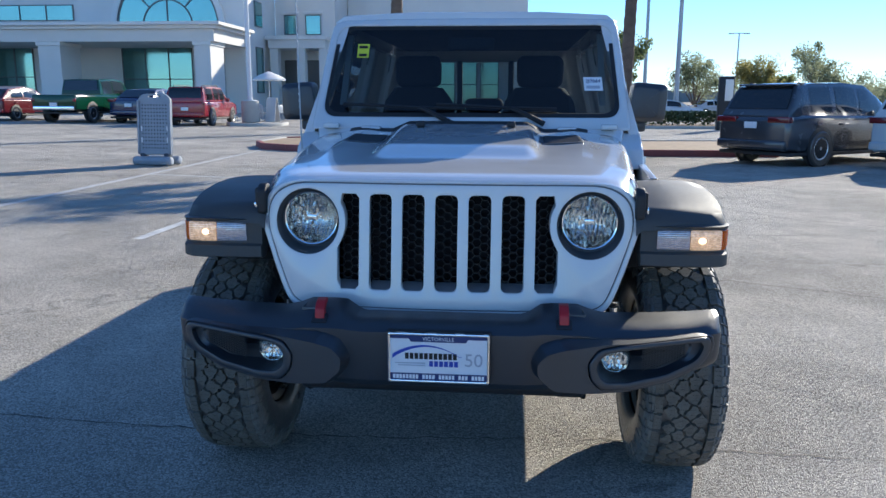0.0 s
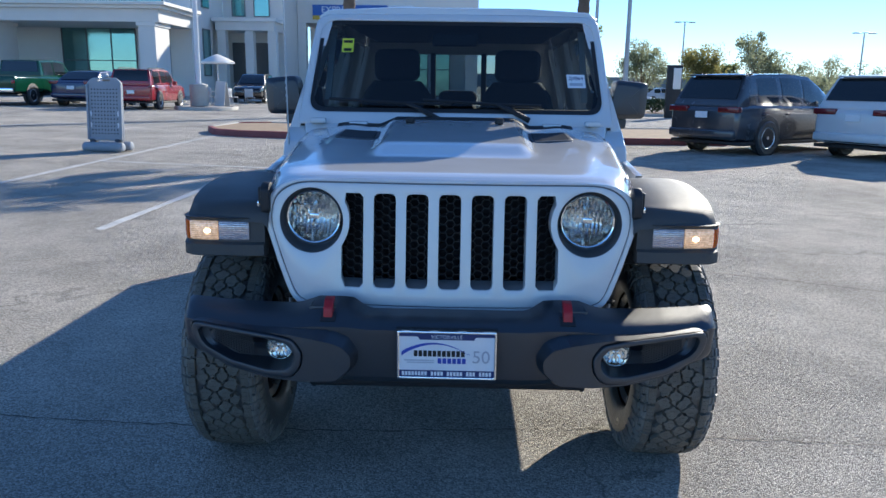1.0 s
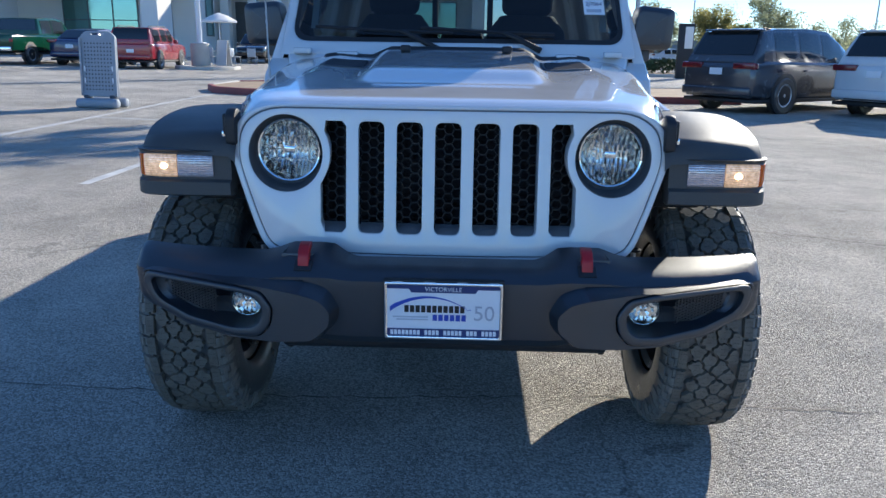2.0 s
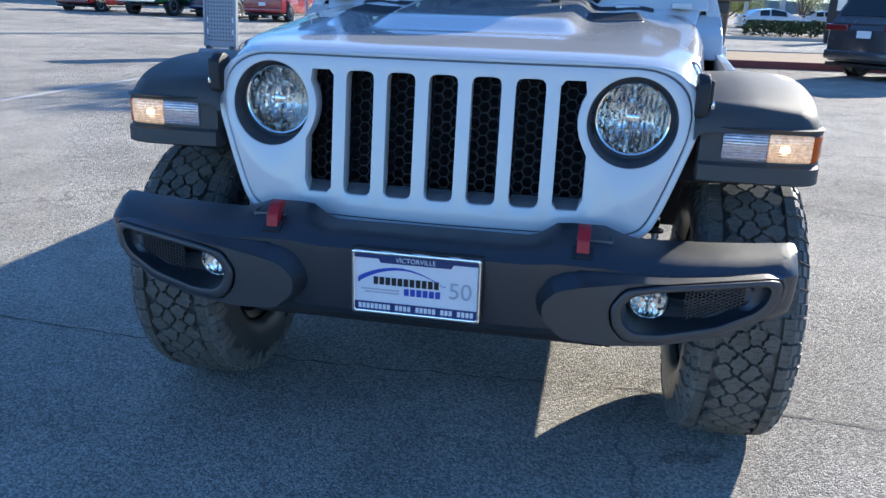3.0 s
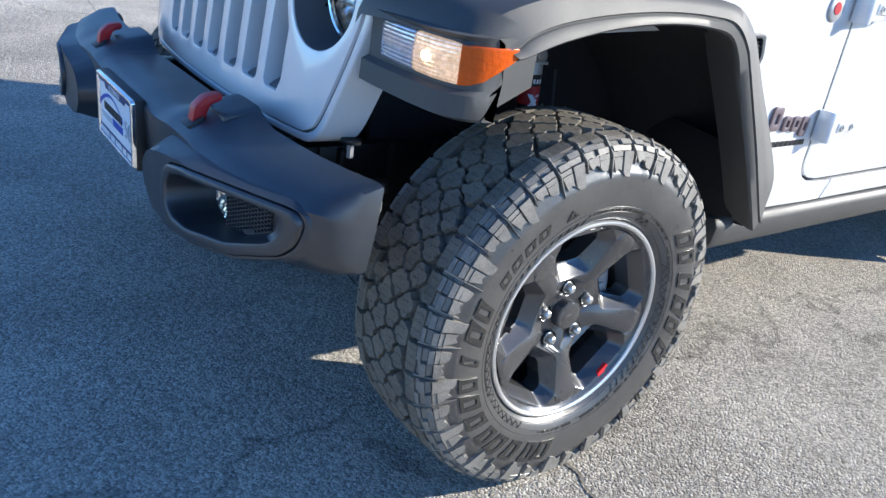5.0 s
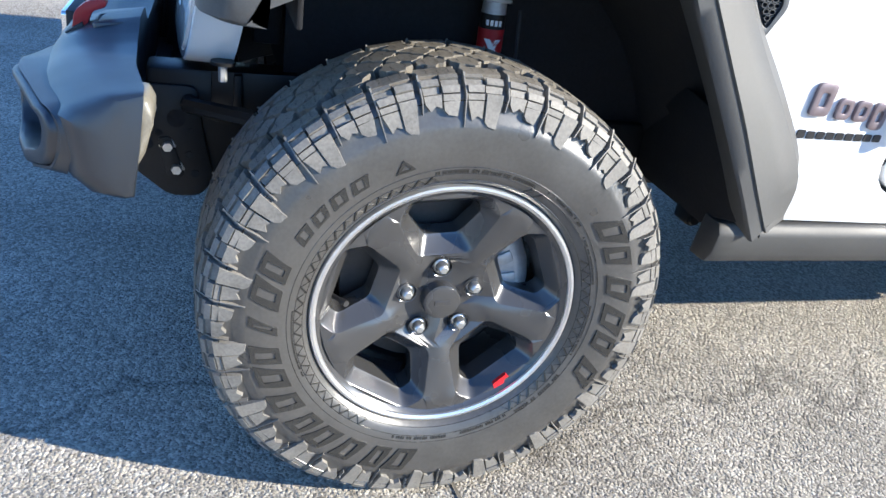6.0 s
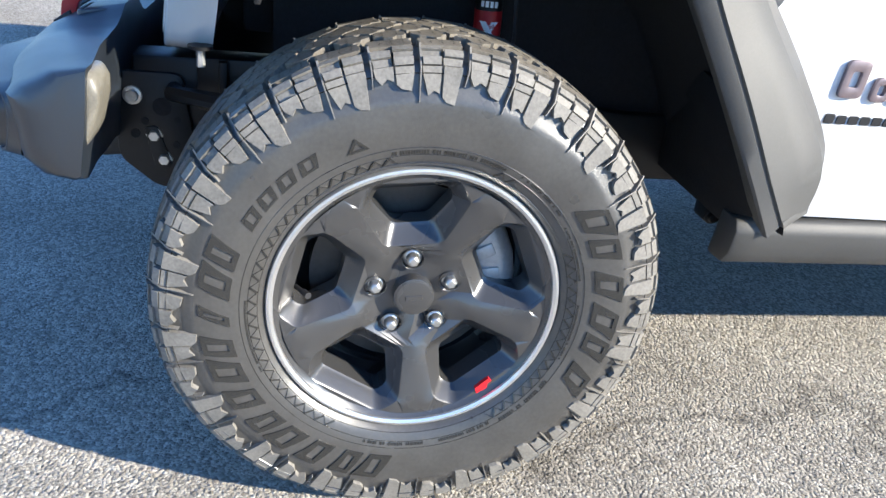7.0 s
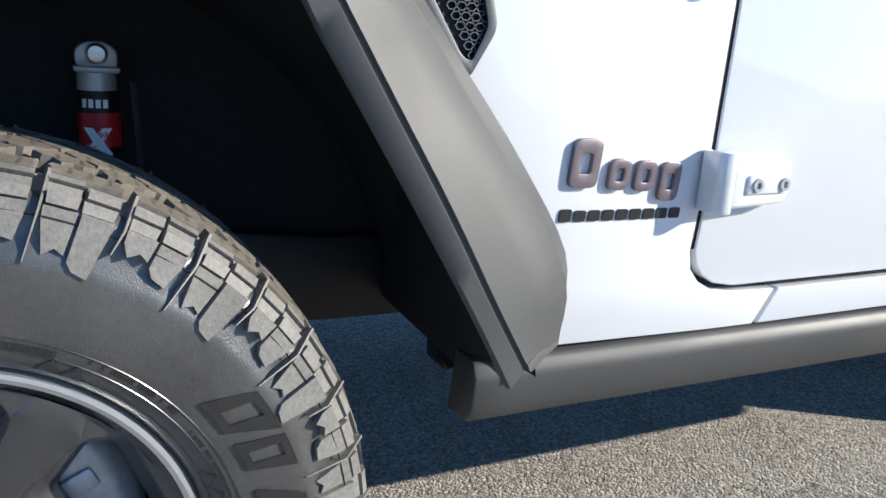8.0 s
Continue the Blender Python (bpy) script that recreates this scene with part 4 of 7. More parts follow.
for s in (-1, 1):
    # black vents let into the hood, with a frame, a dark floor and slats
    cx, cy = s * 0.418, 0.43
    vo = round_poly([(cx - 0.095, cy - 0.11), (cx + 0.095, cy - 0.11), (cx + 0.085, cy + 0.11), (cx - 0.085, cy + 0.11)], 0.035)
    vi = round_poly([(cx - 0.078, cy - 0.092), (cx + 0.078, cy - 0.092), (cx + 0.07, cy + 0.092), (cx - 0.07, cy + 0.092)], 0.028)
    v = part("hood_vent", plate(vo, [vi], lambda u, t: (u, t, hood_z(u, t) + 0.005), lambda u, t: (0, 0, -0.02), w=0.003), BUMPERBLACK, hood, "black hood vent")
    fl = bmesh.new()
    fl.faces.new([fl.verts.new((u, t, hood_z(u, t) + 0.0025)) for u, t in vi])
    part("vent_floor", fl, DARK, v)
    for k in range(5):
        yy = cy - 0.07 + 0.035 * k
        part("vent_slat", loft([[(cx + dx, yy - 0.012, hood_z(cx + dx, yy) + 0.003), (cx + dx, yy + 0.010, hood_z(cx + dx, yy) + 0.011), (cx + dx, yy + 0.012, hood_z(cx + dx, yy) + 0.008)] for dx in (-0.072, 0, 0.072)]), DARK, v)
    part("washer_nozzle", moved(bev(box(-0.02, 0.02, -0.02, 0.02, 0, 0.028), 0.008, 3), Matrix.Translation((s * 0.205, 0.60, hood_z(0.2, 0.60)))), DARK, hood)
    # hood latch at the corner
    lt = bmesh.new()
    prism(round_poly([(-0.40, 1.00), (-0.345, 1.00), (-0.325, 1.05), (-0.33, 1.095), (-0.365, 1.108), (-0.40, 1.085)], 0.015), "x", 0.618, 0.648, 0.006, bm=lt)
    prism(round_poly([(-0.385, 1.03), (-0.355, 1.03), (-0.355, 1.09), (-0.385, 1.09)], 0.008), "x", 0.645, 0.658, 0.004, bm=lt)
    part("hood_latch", flip(lt, s), DARK, truck, "black rubber hood latch")
    part("latch_hook", flip(box(0.654, 0.664, -0.380, -0.354, 1.020, 1.040, 0.004), s), CHROME, truck)
    # outlined model lettering on the hood's flank as plain bars
    for k in range(7):
        y0, wid = -0.236 + 0.132 * k, 0.108
        z0, hgt = 1.077 + 0.050 * smooth(-0.5, 1.0, y0), 0.047 if k == 0 else 0.041
        rise = 0.05 * wid
        o = round_poly([(y0, z0), (y0 + wid, z0 + rise), (y0 + wid - 0.010, z0 + hgt + rise), (y0 - 0.010, z0 + hgt)], 0.010, 3)
        cu, cv = y0 + wid / 2 - 0.005, z0 + (hgt + rise) / 2
        for _ in range(2):
            o = [q for a, b in zip(o, o[1:] + o[:1]) for q in ((a, ((a[0] + b[0]) / 2, (a[1] + b[1]) / 2)) if math.dist(a, b) > 0.01 else (a,))]
        i = [(cu + (u - cu) * 0.84, cv + (v - cv) * 0.70) for u, v in o]
        part("lettering_bar", flip(plate(o, [i], lambda u, v: (flank_x(u, v) + 0.0022, u, v), lambda u, v: (-0.003, 0, -0.002)), s), SILVERLINE, hood)

# ---- cowl and windscreen frame ----
part("cowl_panel", loft([[(-0.70, 0.69, 1.165), (0.70, 0.69, 1.165), (0.70, 0.69, 1.10), (-0.70, 0.69, 1.10)], [(-0.74, 0.82, 1.27), (0.74, 0.82, 1.27), (0.74, 0.82, 1.10), (-0.74, 0.82, 1.10)]], w=0.01), WHITE, truck)
part("cowl_grille", loft([[(x, y, hood_z(x, 0.70) + h) for y, h in ((0.712, 0.001), (0.745, 0.012), (0.775, 0.014), (0.775, -0.03), (0.712, -0.03))] for x in (0.04 * k for k in range(-14, 15))], w=0.0), DARK, truck, "black cowl grille below the windscreen")


def screen_y(z):
    return 0.80 + 0.667 * (z - 1.26)


wo = half([(0, 1.798), (0.40, 1.796), (0.655, 1.790), (0.706, 1.776), (0.724, 1.75), (0.742, 1.60), (0.757, 1.40), (0.765, 1.27), (0.765, 1.245), (0, 1.245)])
wi = round_poly([(-0.724, 1.304), (0.724, 1.304), (0.692, 1.757), (-0.692, 1.757)], 0.075, 9)


def glazed(kx, kz):
    """The windscreen opening scaled about its middle."""
    return [(x * kx, 1.53 + (z - 1.53) * kz) for x, z in wi]


ws = part("windscreen_frame", plate(wo, [wi], lambda u, v: (u, screen_y(v), v), lambda u, v: (0, 0.075, 0.0), w=0.012, seg=3), WHITE, truck, "white windscreen frame", angle=55)
gl = part("windscreen", plate(glazed(1.006, 1.018), [], lambda u, v: (u, screen_y(v) + 0.018, v), lambda u, v: (0, 0.004, 0)), WINDSHIELD, ws, "lightly tinted windscreen glass")
gl.visible_shadow = False
part("frit_border", plate(glazed(1.004, 1.012), [glazed(0.974, 0.915)], lambda u, v: (u, screen_y(v) + 0.016, v), lambda u, v: (0, 0.001, 0)), DARK, ws)
for s in (-1, 1):
    part("windscreen_hinge", flip(box(0.42, 0.51, 0.735, 0.80, 1.225, 1.262, 0.008), s), WHITE, ws)
    part("hinge_block", flip(box(0.625, 0.70, 0.755, 0.80, 1.25, 1.275, 0.006), s), WHITE, ws)
for x0, x1 in ((-0.08, -0.62), (0.36, -0.16)):
    wp = tube([(x0, screen_y(1.30) - 0.03, 1.275), (x0 - 0.10, screen_y(1.32) - 0.018, 1.325), (x0 - 0.16, screen_y(1.35) - 0.014, 1.348)], [0.014, 0.011, 0.008], 8)
    w_ = part("wiper", wp, DARK, ws, "black wiper resting on the windscreen")
    part("wiper_blade", tube([(x0 + 0.06, screen_y(1.35) - 0.010, 1.345), (x0 - 0.2, screen_y(1.35) - 0.010, 1.350), (x1, screen_y(1.36) - 0.008, 1.365)], 0.008, 6), DARK, w_)
part("yellow_inspection_sticker", plate([(-0.585, 1.595), (-0.525, 1.595), (-0.525, 1.665), (-0.585, 1.665)], [], lambda u, v: (u, screen_y(v) + 0.012, v), lambda u, v: (0, 0.001, 0)), YELLOW, ws, "yellow inspection sticker on the glass")
for z, w_ in ((1.649, 0.045), (1.608, 0.04)):
    part("print_bar", plate([(-0.555 - w_ / 2, z - 0.007), (-0.555 + w_ / 2, z - 0.007), (-0.555 + w_ / 2, z + 0.007), (-0.555 - w_ / 2, z + 0.007)], [], lambda u, v: (u, screen_y(v) + 0.0105, v), lambda u, v: (0, 0.0008, 0)), BLACKINK, ws)
part("stock_sticker", plate([(0.555, 1.432), (0.645, 1.432), (0.64, 1.497), (0.55, 1.497)], [], lambda u, v: (u, screen_y(v) + 0.012, v), lambda u, v: (0, 0.001, 0)), STICKER, ws, "white stock-number sticker on the glass")
words("2J7064", 0.026, NAVY, Matrix.Translation((0.597, screen_y(1.478) + 0.010, 1.478)) @ pose(0, 0, 0, 90 - 33.7, 0, 0), ws, deep=0.0004)
part("print_bar", plate([(0.565, 1.442), (0.63, 1.442), (0.63, 1.456), (0.565, 1.456)], [], lambda u, v: (u, screen_y(v) + 0.0105, v), lambda u, v: (0, 0.0008, 0)), GREYINK, ws)

# ---- cab ----
part("roof", loft([[(-0.724, y, z), (-0.675, y, z + 0.035), (-0.35, y, z + 0.052), (0.35, y, z + 0.052), (0.675, y, z + 0.035), (0.724, y, z), (0.66, y, z - 0.02), (-0.66, y, z - 0.02)] for y, z in ((1.165, 1.775), (1.25, 1.785), (2.0, 1.795), (2.85, 1.785), (2.98, 1.76))], w=0.006), WHITE, truck, "white hard top")


def side_x(z):
    return 0.82 - 0.12 * smooth(1.15, 1.85, z) - 0.02 * max(0.0, z - 1.15)


for s in (-1, 1):
    cabout = [(0.80, 1.20), (2.98, 1.20), (3.0, 1.60), (2.98, 1.79), (1.16, 1.79), (1.12, 1.72)]
    w1 = round_poly([(1.02, 1.255), (1.98, 1.255), (1.98, 1.70), (1.25, 1.70)], 0.04)
    w2 = round_poly([(2.10, 1.255), (2.88, 1.255), (2.82, 1.70), (2.10, 1.70)], 0.04)
    fr = part("window_frame", flip(plate(cabout, [w1, w2], lambda u, v: (side_x(v), u, v), lambda u, v: (-0.05, 0, 0), w=0.006), s), WHITE, truck)
    for w_ in (w1, w2):
        g_ = part("side_window", flip(plate(w_, [], lambda u, v: (side_x(v) - 0.015, u, v), lambda u, v: (-0.004, 0, 0)), s), CABGLASS, fr)
        g_.visible_shadow = False
    part("pillar_trim", flip(loft([[(0.635 + 0.03 * k, screen_y(z) + 0.11, z) for k in (0, 1)] + [(0.665, screen_y(z) + 0.14, z), (0.635, screen_y(z) + 0.14, z)] for z in (1.36, 1.72)]), s), TRIMGREY, truck)
bk = part("cab_back", plate([(-0.80, 0.9), (0.80, 0.9), (0.78, 1.25), (0.67, 1.79), (-0.67, 1.79), (-0.78, 1.25)], [round_poly([(-0.56, 1.28), (0.56, 1.28), (0.53, 1.66), (-0.53, 1.66)], 0.05)], lambda u, v: (u, 2.99 - 0.05 * (v - 1.2), v), lambda u, v: (0, -0.05, 0), w=0.006), WHITE, truck)
g_ = part("rear_window", plate(round_poly([(-0.56, 1.28), (0.56, 1.28), (0.53, 1.66), (-0.53, 1.66)], 0.05), [], lambda u, v: (u, 2.965 - 0.05 * (v - 1.2), v), lambda u, v: (0, -0.004, 0)), CABGLASS, bk)
g_.visible_shadow = False
for x in (-0.19, 0.19):
    part("window_divider", box(x - 0.02, x + 0.02, 2.93, 2.955, 1.27, 1.67, 0.004), DARK, bk)
part("floor_pan", box(-0.77, 0.77, 0.62, 4.7, 0.54, 0.60, 0.02), DARK, truck)
part("splash_shield", box(0.46, 0.772, -0.256, -0.246, 0.815, 0.97, 0.003), LINER, truck)
part("splash_shield", box(-0.772, -0.46, -0.256, -0.246, 0.815, 0.97, 0.003), LINER, truck)
part("firewall", box(-0.74, 0.74, 0.60, 0.66, 0.55, 1.15, 0.02), LINER, truck)
part("dashboard", loft([[(-0.72, y, z) for y, z in ((0.86, 1.05), (0.86, 1.30), (1.02, 1.325), (1.16, 1.27), (1.18, 1.05))], [(0.72, y, z) for y, z in ((0.86, 1.05), (0.86, 1.30), (1.02, 1.325), (1.16, 1.27), (1.18, 1.05))]], w=0.02, seg=3), DARK, truck)
part("steering_wheel", moved(lathe([(0.18 + 0.014 * math.cos(2 * math.pi * k / 10), 0.014 * math.sin(2 * math.pi * k / 10)) for k in range(10)], 40, closed=True), Matrix.Translation((0.37, 1.36, 1.24)) @ pose(0, 0, 0, 0, -65, 90)), DARK, truck)
part("rear_view_mirror", bev(box(-0.13, 0.11, 1.14, 1.17, 1.635, 1.70), 0.015, 3), DARK, truck)
part("roof_lining", box(-0.60, 0.60, 1.2, 2.95, 1.745, 1.765), CLOTH, truck)


def seat(cx, y, w, back, head):
    st = part("seat", bev(box(cx - w / 2, cx + w / 2, y - 0.5, y, 0.78, 0.95), 0.04, 3), CLOTH, truck, "black cloth seat")
    part("backrest", loft([[(cx + k * w * f / 2, y + dy, z) for k, dy in ((-1, 0.02), (-0.8, -0.05), (0, -0.06), (0.8, -0.05), (1, 0.02), (0.8, 0.09), (-0.8, 0.09))] for z, f in ((0.85, 1.0), (1.2, 1.0), (back - 0.08, 0.85), (back, 0.6))], w=0.01), CLOTH, st)
    part("headrest", bev(box(cx - 0.14, cx + 0.14, y - 0.03, y + 0.07, back + 0.0, head), 0.045, 4), CLOTH, st)


for cx in (-0.37, 0.37):
    seat(cx, 1.85, 0.50, 1.46, 1.65)
for cx in (-0.42, 0.0, 0.42):
    seat(cx, 2.75, 0.42, 1.30, 1.43 if cx else 1.40)

# ---- doors, side panels, bed ----
for s in (-1, 1):
    def sheet(pts, x0=0.79, x1=0.82, w=0.0022):
        return flip(prism(pts, "x", x0, x1, w, 3, angle=40), s)

    part("front_side_panel", sheet([(0.36, 1.065), (0.60, 1.09), (0.949, 1.13), (0.946, 0.95), (0.944, 0.78), (0.934, 0.65), (0.940, 0.622), (0.958, 0.602), (0.985, 0.588), (1.03, 0.581), (1.124, 0.579), (1.088, 0.522), (0.99, 0.522), (0.64, 0.528), (0.640, 0.60), (0.620, 0.68), (0.570, 0.80), (0.515, 0.91), (0.44, 1.01)]), WHITE, truck, "white side panel behind the front wheel")
    fd = part("front_door", sheet([(0.957, 1.21), (0.955, 0.95), (0.953, 0.78), (0.943, 0.652), (0.949, 0.628), (0.965, 0.610), (0.989, 0.597), (1.03, 0.590), (1.90, 0.597), (2.0, 0.615), (2.045, 0.66), (2.055, 1.21)]), WHITE, truck, "white front door")
    rd = part("rear_door", sheet([(2.066, 1.21), (2.056, 0.66), (2.08, 0.61), (2.15, 0.598), (2.62, 0.60), (2.80, 0.80), (2.96, 0.95), (2.99, 1.21)]), WHITE, truck, "white rear door")
    for (y0, z0), (y1, z1) in zip(((0.9385, 0.652), (0.9485, 0.78), (0.9505, 0.95), (0.953, 1.13)), ((0.9485, 0.78), (0.9505, 0.95), (0.953, 1.13), (0.954, 1.20))):
        part("door_seal", flip(loft([[(0.770, y + d * 0.012, z) for d in (-1, 1)] + [(0.8165, y + d * 0.0045, z) for d in (1, -1)] for y, z in ((y0, z0), (y1, z1))]), s), LINER, fd)
    part("door_seal", flip(box(0.770, 0.786, 0.94, 2.62, 0.570, 0.612, 0.002, 1), s), LINER, fd)
    part("sill_panel", sheet([(1.133, 0.579), (2.62, 0.586), (2.66, 0.53), (1.097, 0.522)]), WHITE, truck)
    part("bed_side", sheet([(3.03, 1.21), (3.03, 0.62), (4.72, 0.66), (4.76, 1.23), (3.03, 1.23)], 0.76, 0.815), WHITE, truck, "white cargo bed side")
    part("rock_rail", flip(loft([[(0.775, y, 0.522 + dz), (0.828, y, 0.520 + dz), (0.838, y, 0.50 + dz), (0.832, y, 0.455 + dz), (0.815, y, 0.428 + dz), (0.76, y, 0.425 + dz)] for y, dz in ((0.582, 0.0), (0.63, 0.0), (2.60, -0.004), (2.68, 0.012))], w=0.006), s), PLASTIC, truck, "grained rock rail under the doors")
    part("inner_sill", flip(box(0.70, 0.787, 0.63, 2.66, 0.50, 0.60, 0.004), s), FRAME, truck)
    rb_ = part("rail_bracket", flip(bev(box(0.66, 0.715, 0.592, 0.62, 0.462, 0.51), 0.008, 3), s), FRAME, truck)
    part("bracket_bolt", flip(lathe([(0.0, 0.012), (0.010, 0.012), (0.012, 0.004), (0.016, 0.003), (0.017, 0.0)], 16, Matrix.Translation((0.715, 0.604, 0.478))), s), FRAME, rb_)
    for d, yy in ((fd, 1.84), (rd, 2.82)):
        part("door_handle", flip(bev(box(0.835, 0.865, yy - 0.09, yy + 0.08, 1.055, 1.085), 0.010, 3), s), WHITE, d)
        part("handle_cup", flip(box(0.818, 0.826, yy - 0.11, yy + 0.10, 1.03, 1.11, 0.003), s), DARK, d)
        part("push_button", flip(bev(rod((0.83, yy + 0.10, 1.07), (0.862, yy + 0.10, 1.07), 0.018, n=16), 0.004, 2), s), DARK, d)
    for d, y0, zs in ((fd, 0.950, (0.757, 1.072)), (rd, 2.057, (0.757, 1.072))):
        for z in zs:
            hg = bmesh.new()
            # knuckle beside the gap and the leaf on the door
            prism(round_poly([(0.822, y0 - 0.026), (0.860, y0 - 0.024), (0.868, y0 - 0.012), (0.866, y0 + 0.004), (0.822, y0 + 0.004)], 0.007, 3), "z", z - 0.043, z + 0.043, 0.004, bm=hg)
            part("door_hinge", flip(hg, s), WHITE, d, "white door hinge")
            lf = loft([[(0.821, y, z + k * h) for k in (-1, 1)] + [(0.821 + t, y, z + k * (h - 0.008)) for k in (1, 0.42, -0.42, -1)] for y, h, t in ((y0 + 0.006, 0.044, 0.038), (y0 + 0.030, 0.044, 0.036), (y0 + 0.120, 0.040, 0.029), (y0 + 0.138, 0.031, 0.021))], w=0.005, seg=3)
            part("hinge_leaf", flip(lf, s), WHITE, d)
            part("leaf_rib", flip(loft([[(0.838, y, z + 0.014), (0.838, y, z - 0.020), (0.821 + t, y, z - 0.016), (0.821 + t, y, z + 0.010)] for y, t in ((y0 + 0.034, 0.041), (y0 + 0.122, 0.034))], w=0.003), s), WHITE, d)
            for yy, xx in ((0.050, 0.8605), (0.108, 0.8560)):
                part("hinge_bolt", flip(lathe([(0.0, 0.001), (0.0042, 0.001), (0.005, 0.004), (0.0095, 0.004), (0.0105, 0.0)], 16, Matrix.Translation((xx, y0 + yy, z - 0.003))), s), CASTING, d)
    # round trail badge
    bd = part("round_badge", flip(lathe([(0.0, 0.006), (0.030, 0.006), (0.034, 0.003), (0.036, 0.0)], 32, Matrix.Translation((0.82, 0.845, 1.060))), s), CASTING, truck)
    part("badge_field", flip(lathe([(0.0, 0.0085), (0.015, 0.0080), (0.017, 0.005)], 28, Matrix.Translation((0.82, 0.845, 1.060))), s), RED, bd)
    # maker's emblem and model name as plain shapes
    for y, w_, z0, z1 in ((0.700, 0.052, 0.748, 0.812), (0.762, 0.040, 0.744, 0.786), (0.806, 0.040, 0.742, 0.784), (0.850, 0.040, 0.728, 0.782)):
        o = round_poly([(y, z0), (y + w_ * 0.86, z0), (y + w_ * 0.96, z1), (y + w_ * 0.10, z1)], 0.012, 4)
        i = [((y + w_ * 0.48) + (p - y - w_ * 0.48) * 0.40, (z0 + z1) / 2 + (q - (z0 + z1) / 2) * 0.42) for p, q in o]
        em = plate(o, [i], lambda u, v: (0.828, u, v), lambda u, v: (-0.007, 0, 0), w=0.0015)
        part("emblem_bar", flip(em, s), MAROON, truck, "maroon and grey emblem shapes" if y < 0.71 else "")
    for k in range(9):
        y = 0.694 + 0.0232 * k
        part("name_bar", flip(prism(round_poly([(y, 0.702), (y + 0.019, 0.702), (y + 0.020, 0.717 if k else 0.719), (y + 0.002, 0.717 if k else 0.719)], 0.003, 2), "x", 0.8205, 0.8225), s), BLACKINK, truck)
    # honeycomb vent behind the flare
    vo = round_poly([(0.459, 0.988), (0.526, 0.886), (0.542, 0.880), (0.574, 0.937), (0.560, 0.992)], 0.012)
    vi = round_poly([(0.480, 0.980), (0.530, 0.905), (0.543, 0.898), (0.562, 0.938), (0.550, 0.982)], 0.010)
    fv = part("side_vent", flip(plate(vo, [vi], lambda u, v: (0.834, u, v), lambda u, v: (-0.016, 0, 0), w=0.004), s), BUMPERBLACK, truck, "honeycomb vent in a black plastic frame")
    vb = bmesh.new()
    vb.faces.new([vb.verts.new((0.8225, u, v)) for u, v in vi])
    part("vent_back", flip(vb, s), DARK, fv)
    hx = bmesh.new()
    for i in range(12):
        for j in range(16):
            u, v = 0.440 + 0.0125 * i + (0.00625 if j % 2 else 0), 0.895 + 0.0105 * j
            if not (0.898 + abs(u - 0.542) * 0.9 < v < 0.976 and u > 0.542 - (v - 0.900) * 0.66 and u < 0.560 - (v - 0.940) * 0.30 + 0.002):
                continue
            ring = [(u + 0.0072 * math.cos(math.pi * a / 3), v + 0.0055 * math.sin(math.pi * a / 3)) for a in range(6)]
            ins = [(u + 0.0056 * math.cos(math.pi * a / 3), v + 0.0041 * math.sin(math.pi * a / 3)) for a in range(6)]
            vs = [[hx.verts.new((x, p, q)) for p, q in lp] for x, lp in ((0.830, ring), (0.830, ins), (0.823, ins))]
            for a_, b_ in zip(vs, vs[1:]):
                for k in range(6):
                    hx.faces.new((a_[k], a_[(k + 1) % 6], b_[(k + 1) % 6], b_[k]))
    part("vent_mesh", flip(hx, s), BUMPERBLACK, fv)

    # ---- front flare: lip, crease, shoulder and seam rows round the arch ----
    ARCH = [((0.565, 0.538), (0.940, 0.590, 0.556), (0.908, 0.652, 0.572), (0.822, 0.702, 0.602)),
            ((0.514, 0.626), (0.943, 0.541, 0.634), (0.906, 0.655, 0.655), (0.822, 0.690, 0.685)),
            ((0.445, 0.738), (0.944, 0.474, 0.748), (0.906, 0.577, 0.771), (0.822, 0.612, 0.800)),
            ((0.376, 0.847), (0.945, 0.405, 0.857), (0.906, 0.500, 0.869), (0.818, 0.530, 0.900)),
            ((0.332, 0.915), (0.945, 0.360, 0.929), (0.906, 0.440, 0.950), (0.805, 0.465, 0.980)),
            ((0.303, 0.963), (0.944, 0.326, 0.980), (0.906, 0.382, 1.005), (0.780, 0.405, 1.035)),
            ((0.262, 1.000), (0.943, 0.270, 1.022), (0.903, 0.305, 1.050), (0.735, 0.320, 1.088)),
            ((0.190, 1.013), (0.942, 0.190, 1.033), (0.898, 0.205, 1.064), (0.690, 0.210, 1.112)),
            ((0.096, 1.017), (0.941, 0.090, 1.036), (0.894, 0.090, 1.068), (0.660, 0.090, 1.114)),
            ((0.000, 1.012), (0.940, -0.010, 1.032), (0.890, -0.030, 1.066), (0.648, -0.030, 1.112)),
            ((-0.087, 1.001), (0.938, -0.106, 1.022), (0.886, -0.130, 1.058), (0.643, -0.135, 1.106)),
            ((-0.160, 0.986), (0.937, -0.188, 1.008), (0.886, -0.215, 1.044), (0.640, -0.235, 1.094)),
            ((-0.205, 0.974), (0.937, -0.236, 0.994), (0.890, -0.280, 1.026), (0.640, -0.310, 1.076)),
            ((-0.240, 0.962), (0.938, -0.264, 0.981), (0.898, -0.325, 1.006), (0.640, -0.366, 1.045)),
            ((-0.265, 0.953), (0.938, -0.281, 0.969), (0.906, -0.354, 0.985), (0.640, -0.398, 1.003)),
            ((-0.280, 0.950), (0.938, -0.295, 0.962), (0.910, -0.371, 0.967), (0.640, -0.4065, 0.968))]
    rows = []
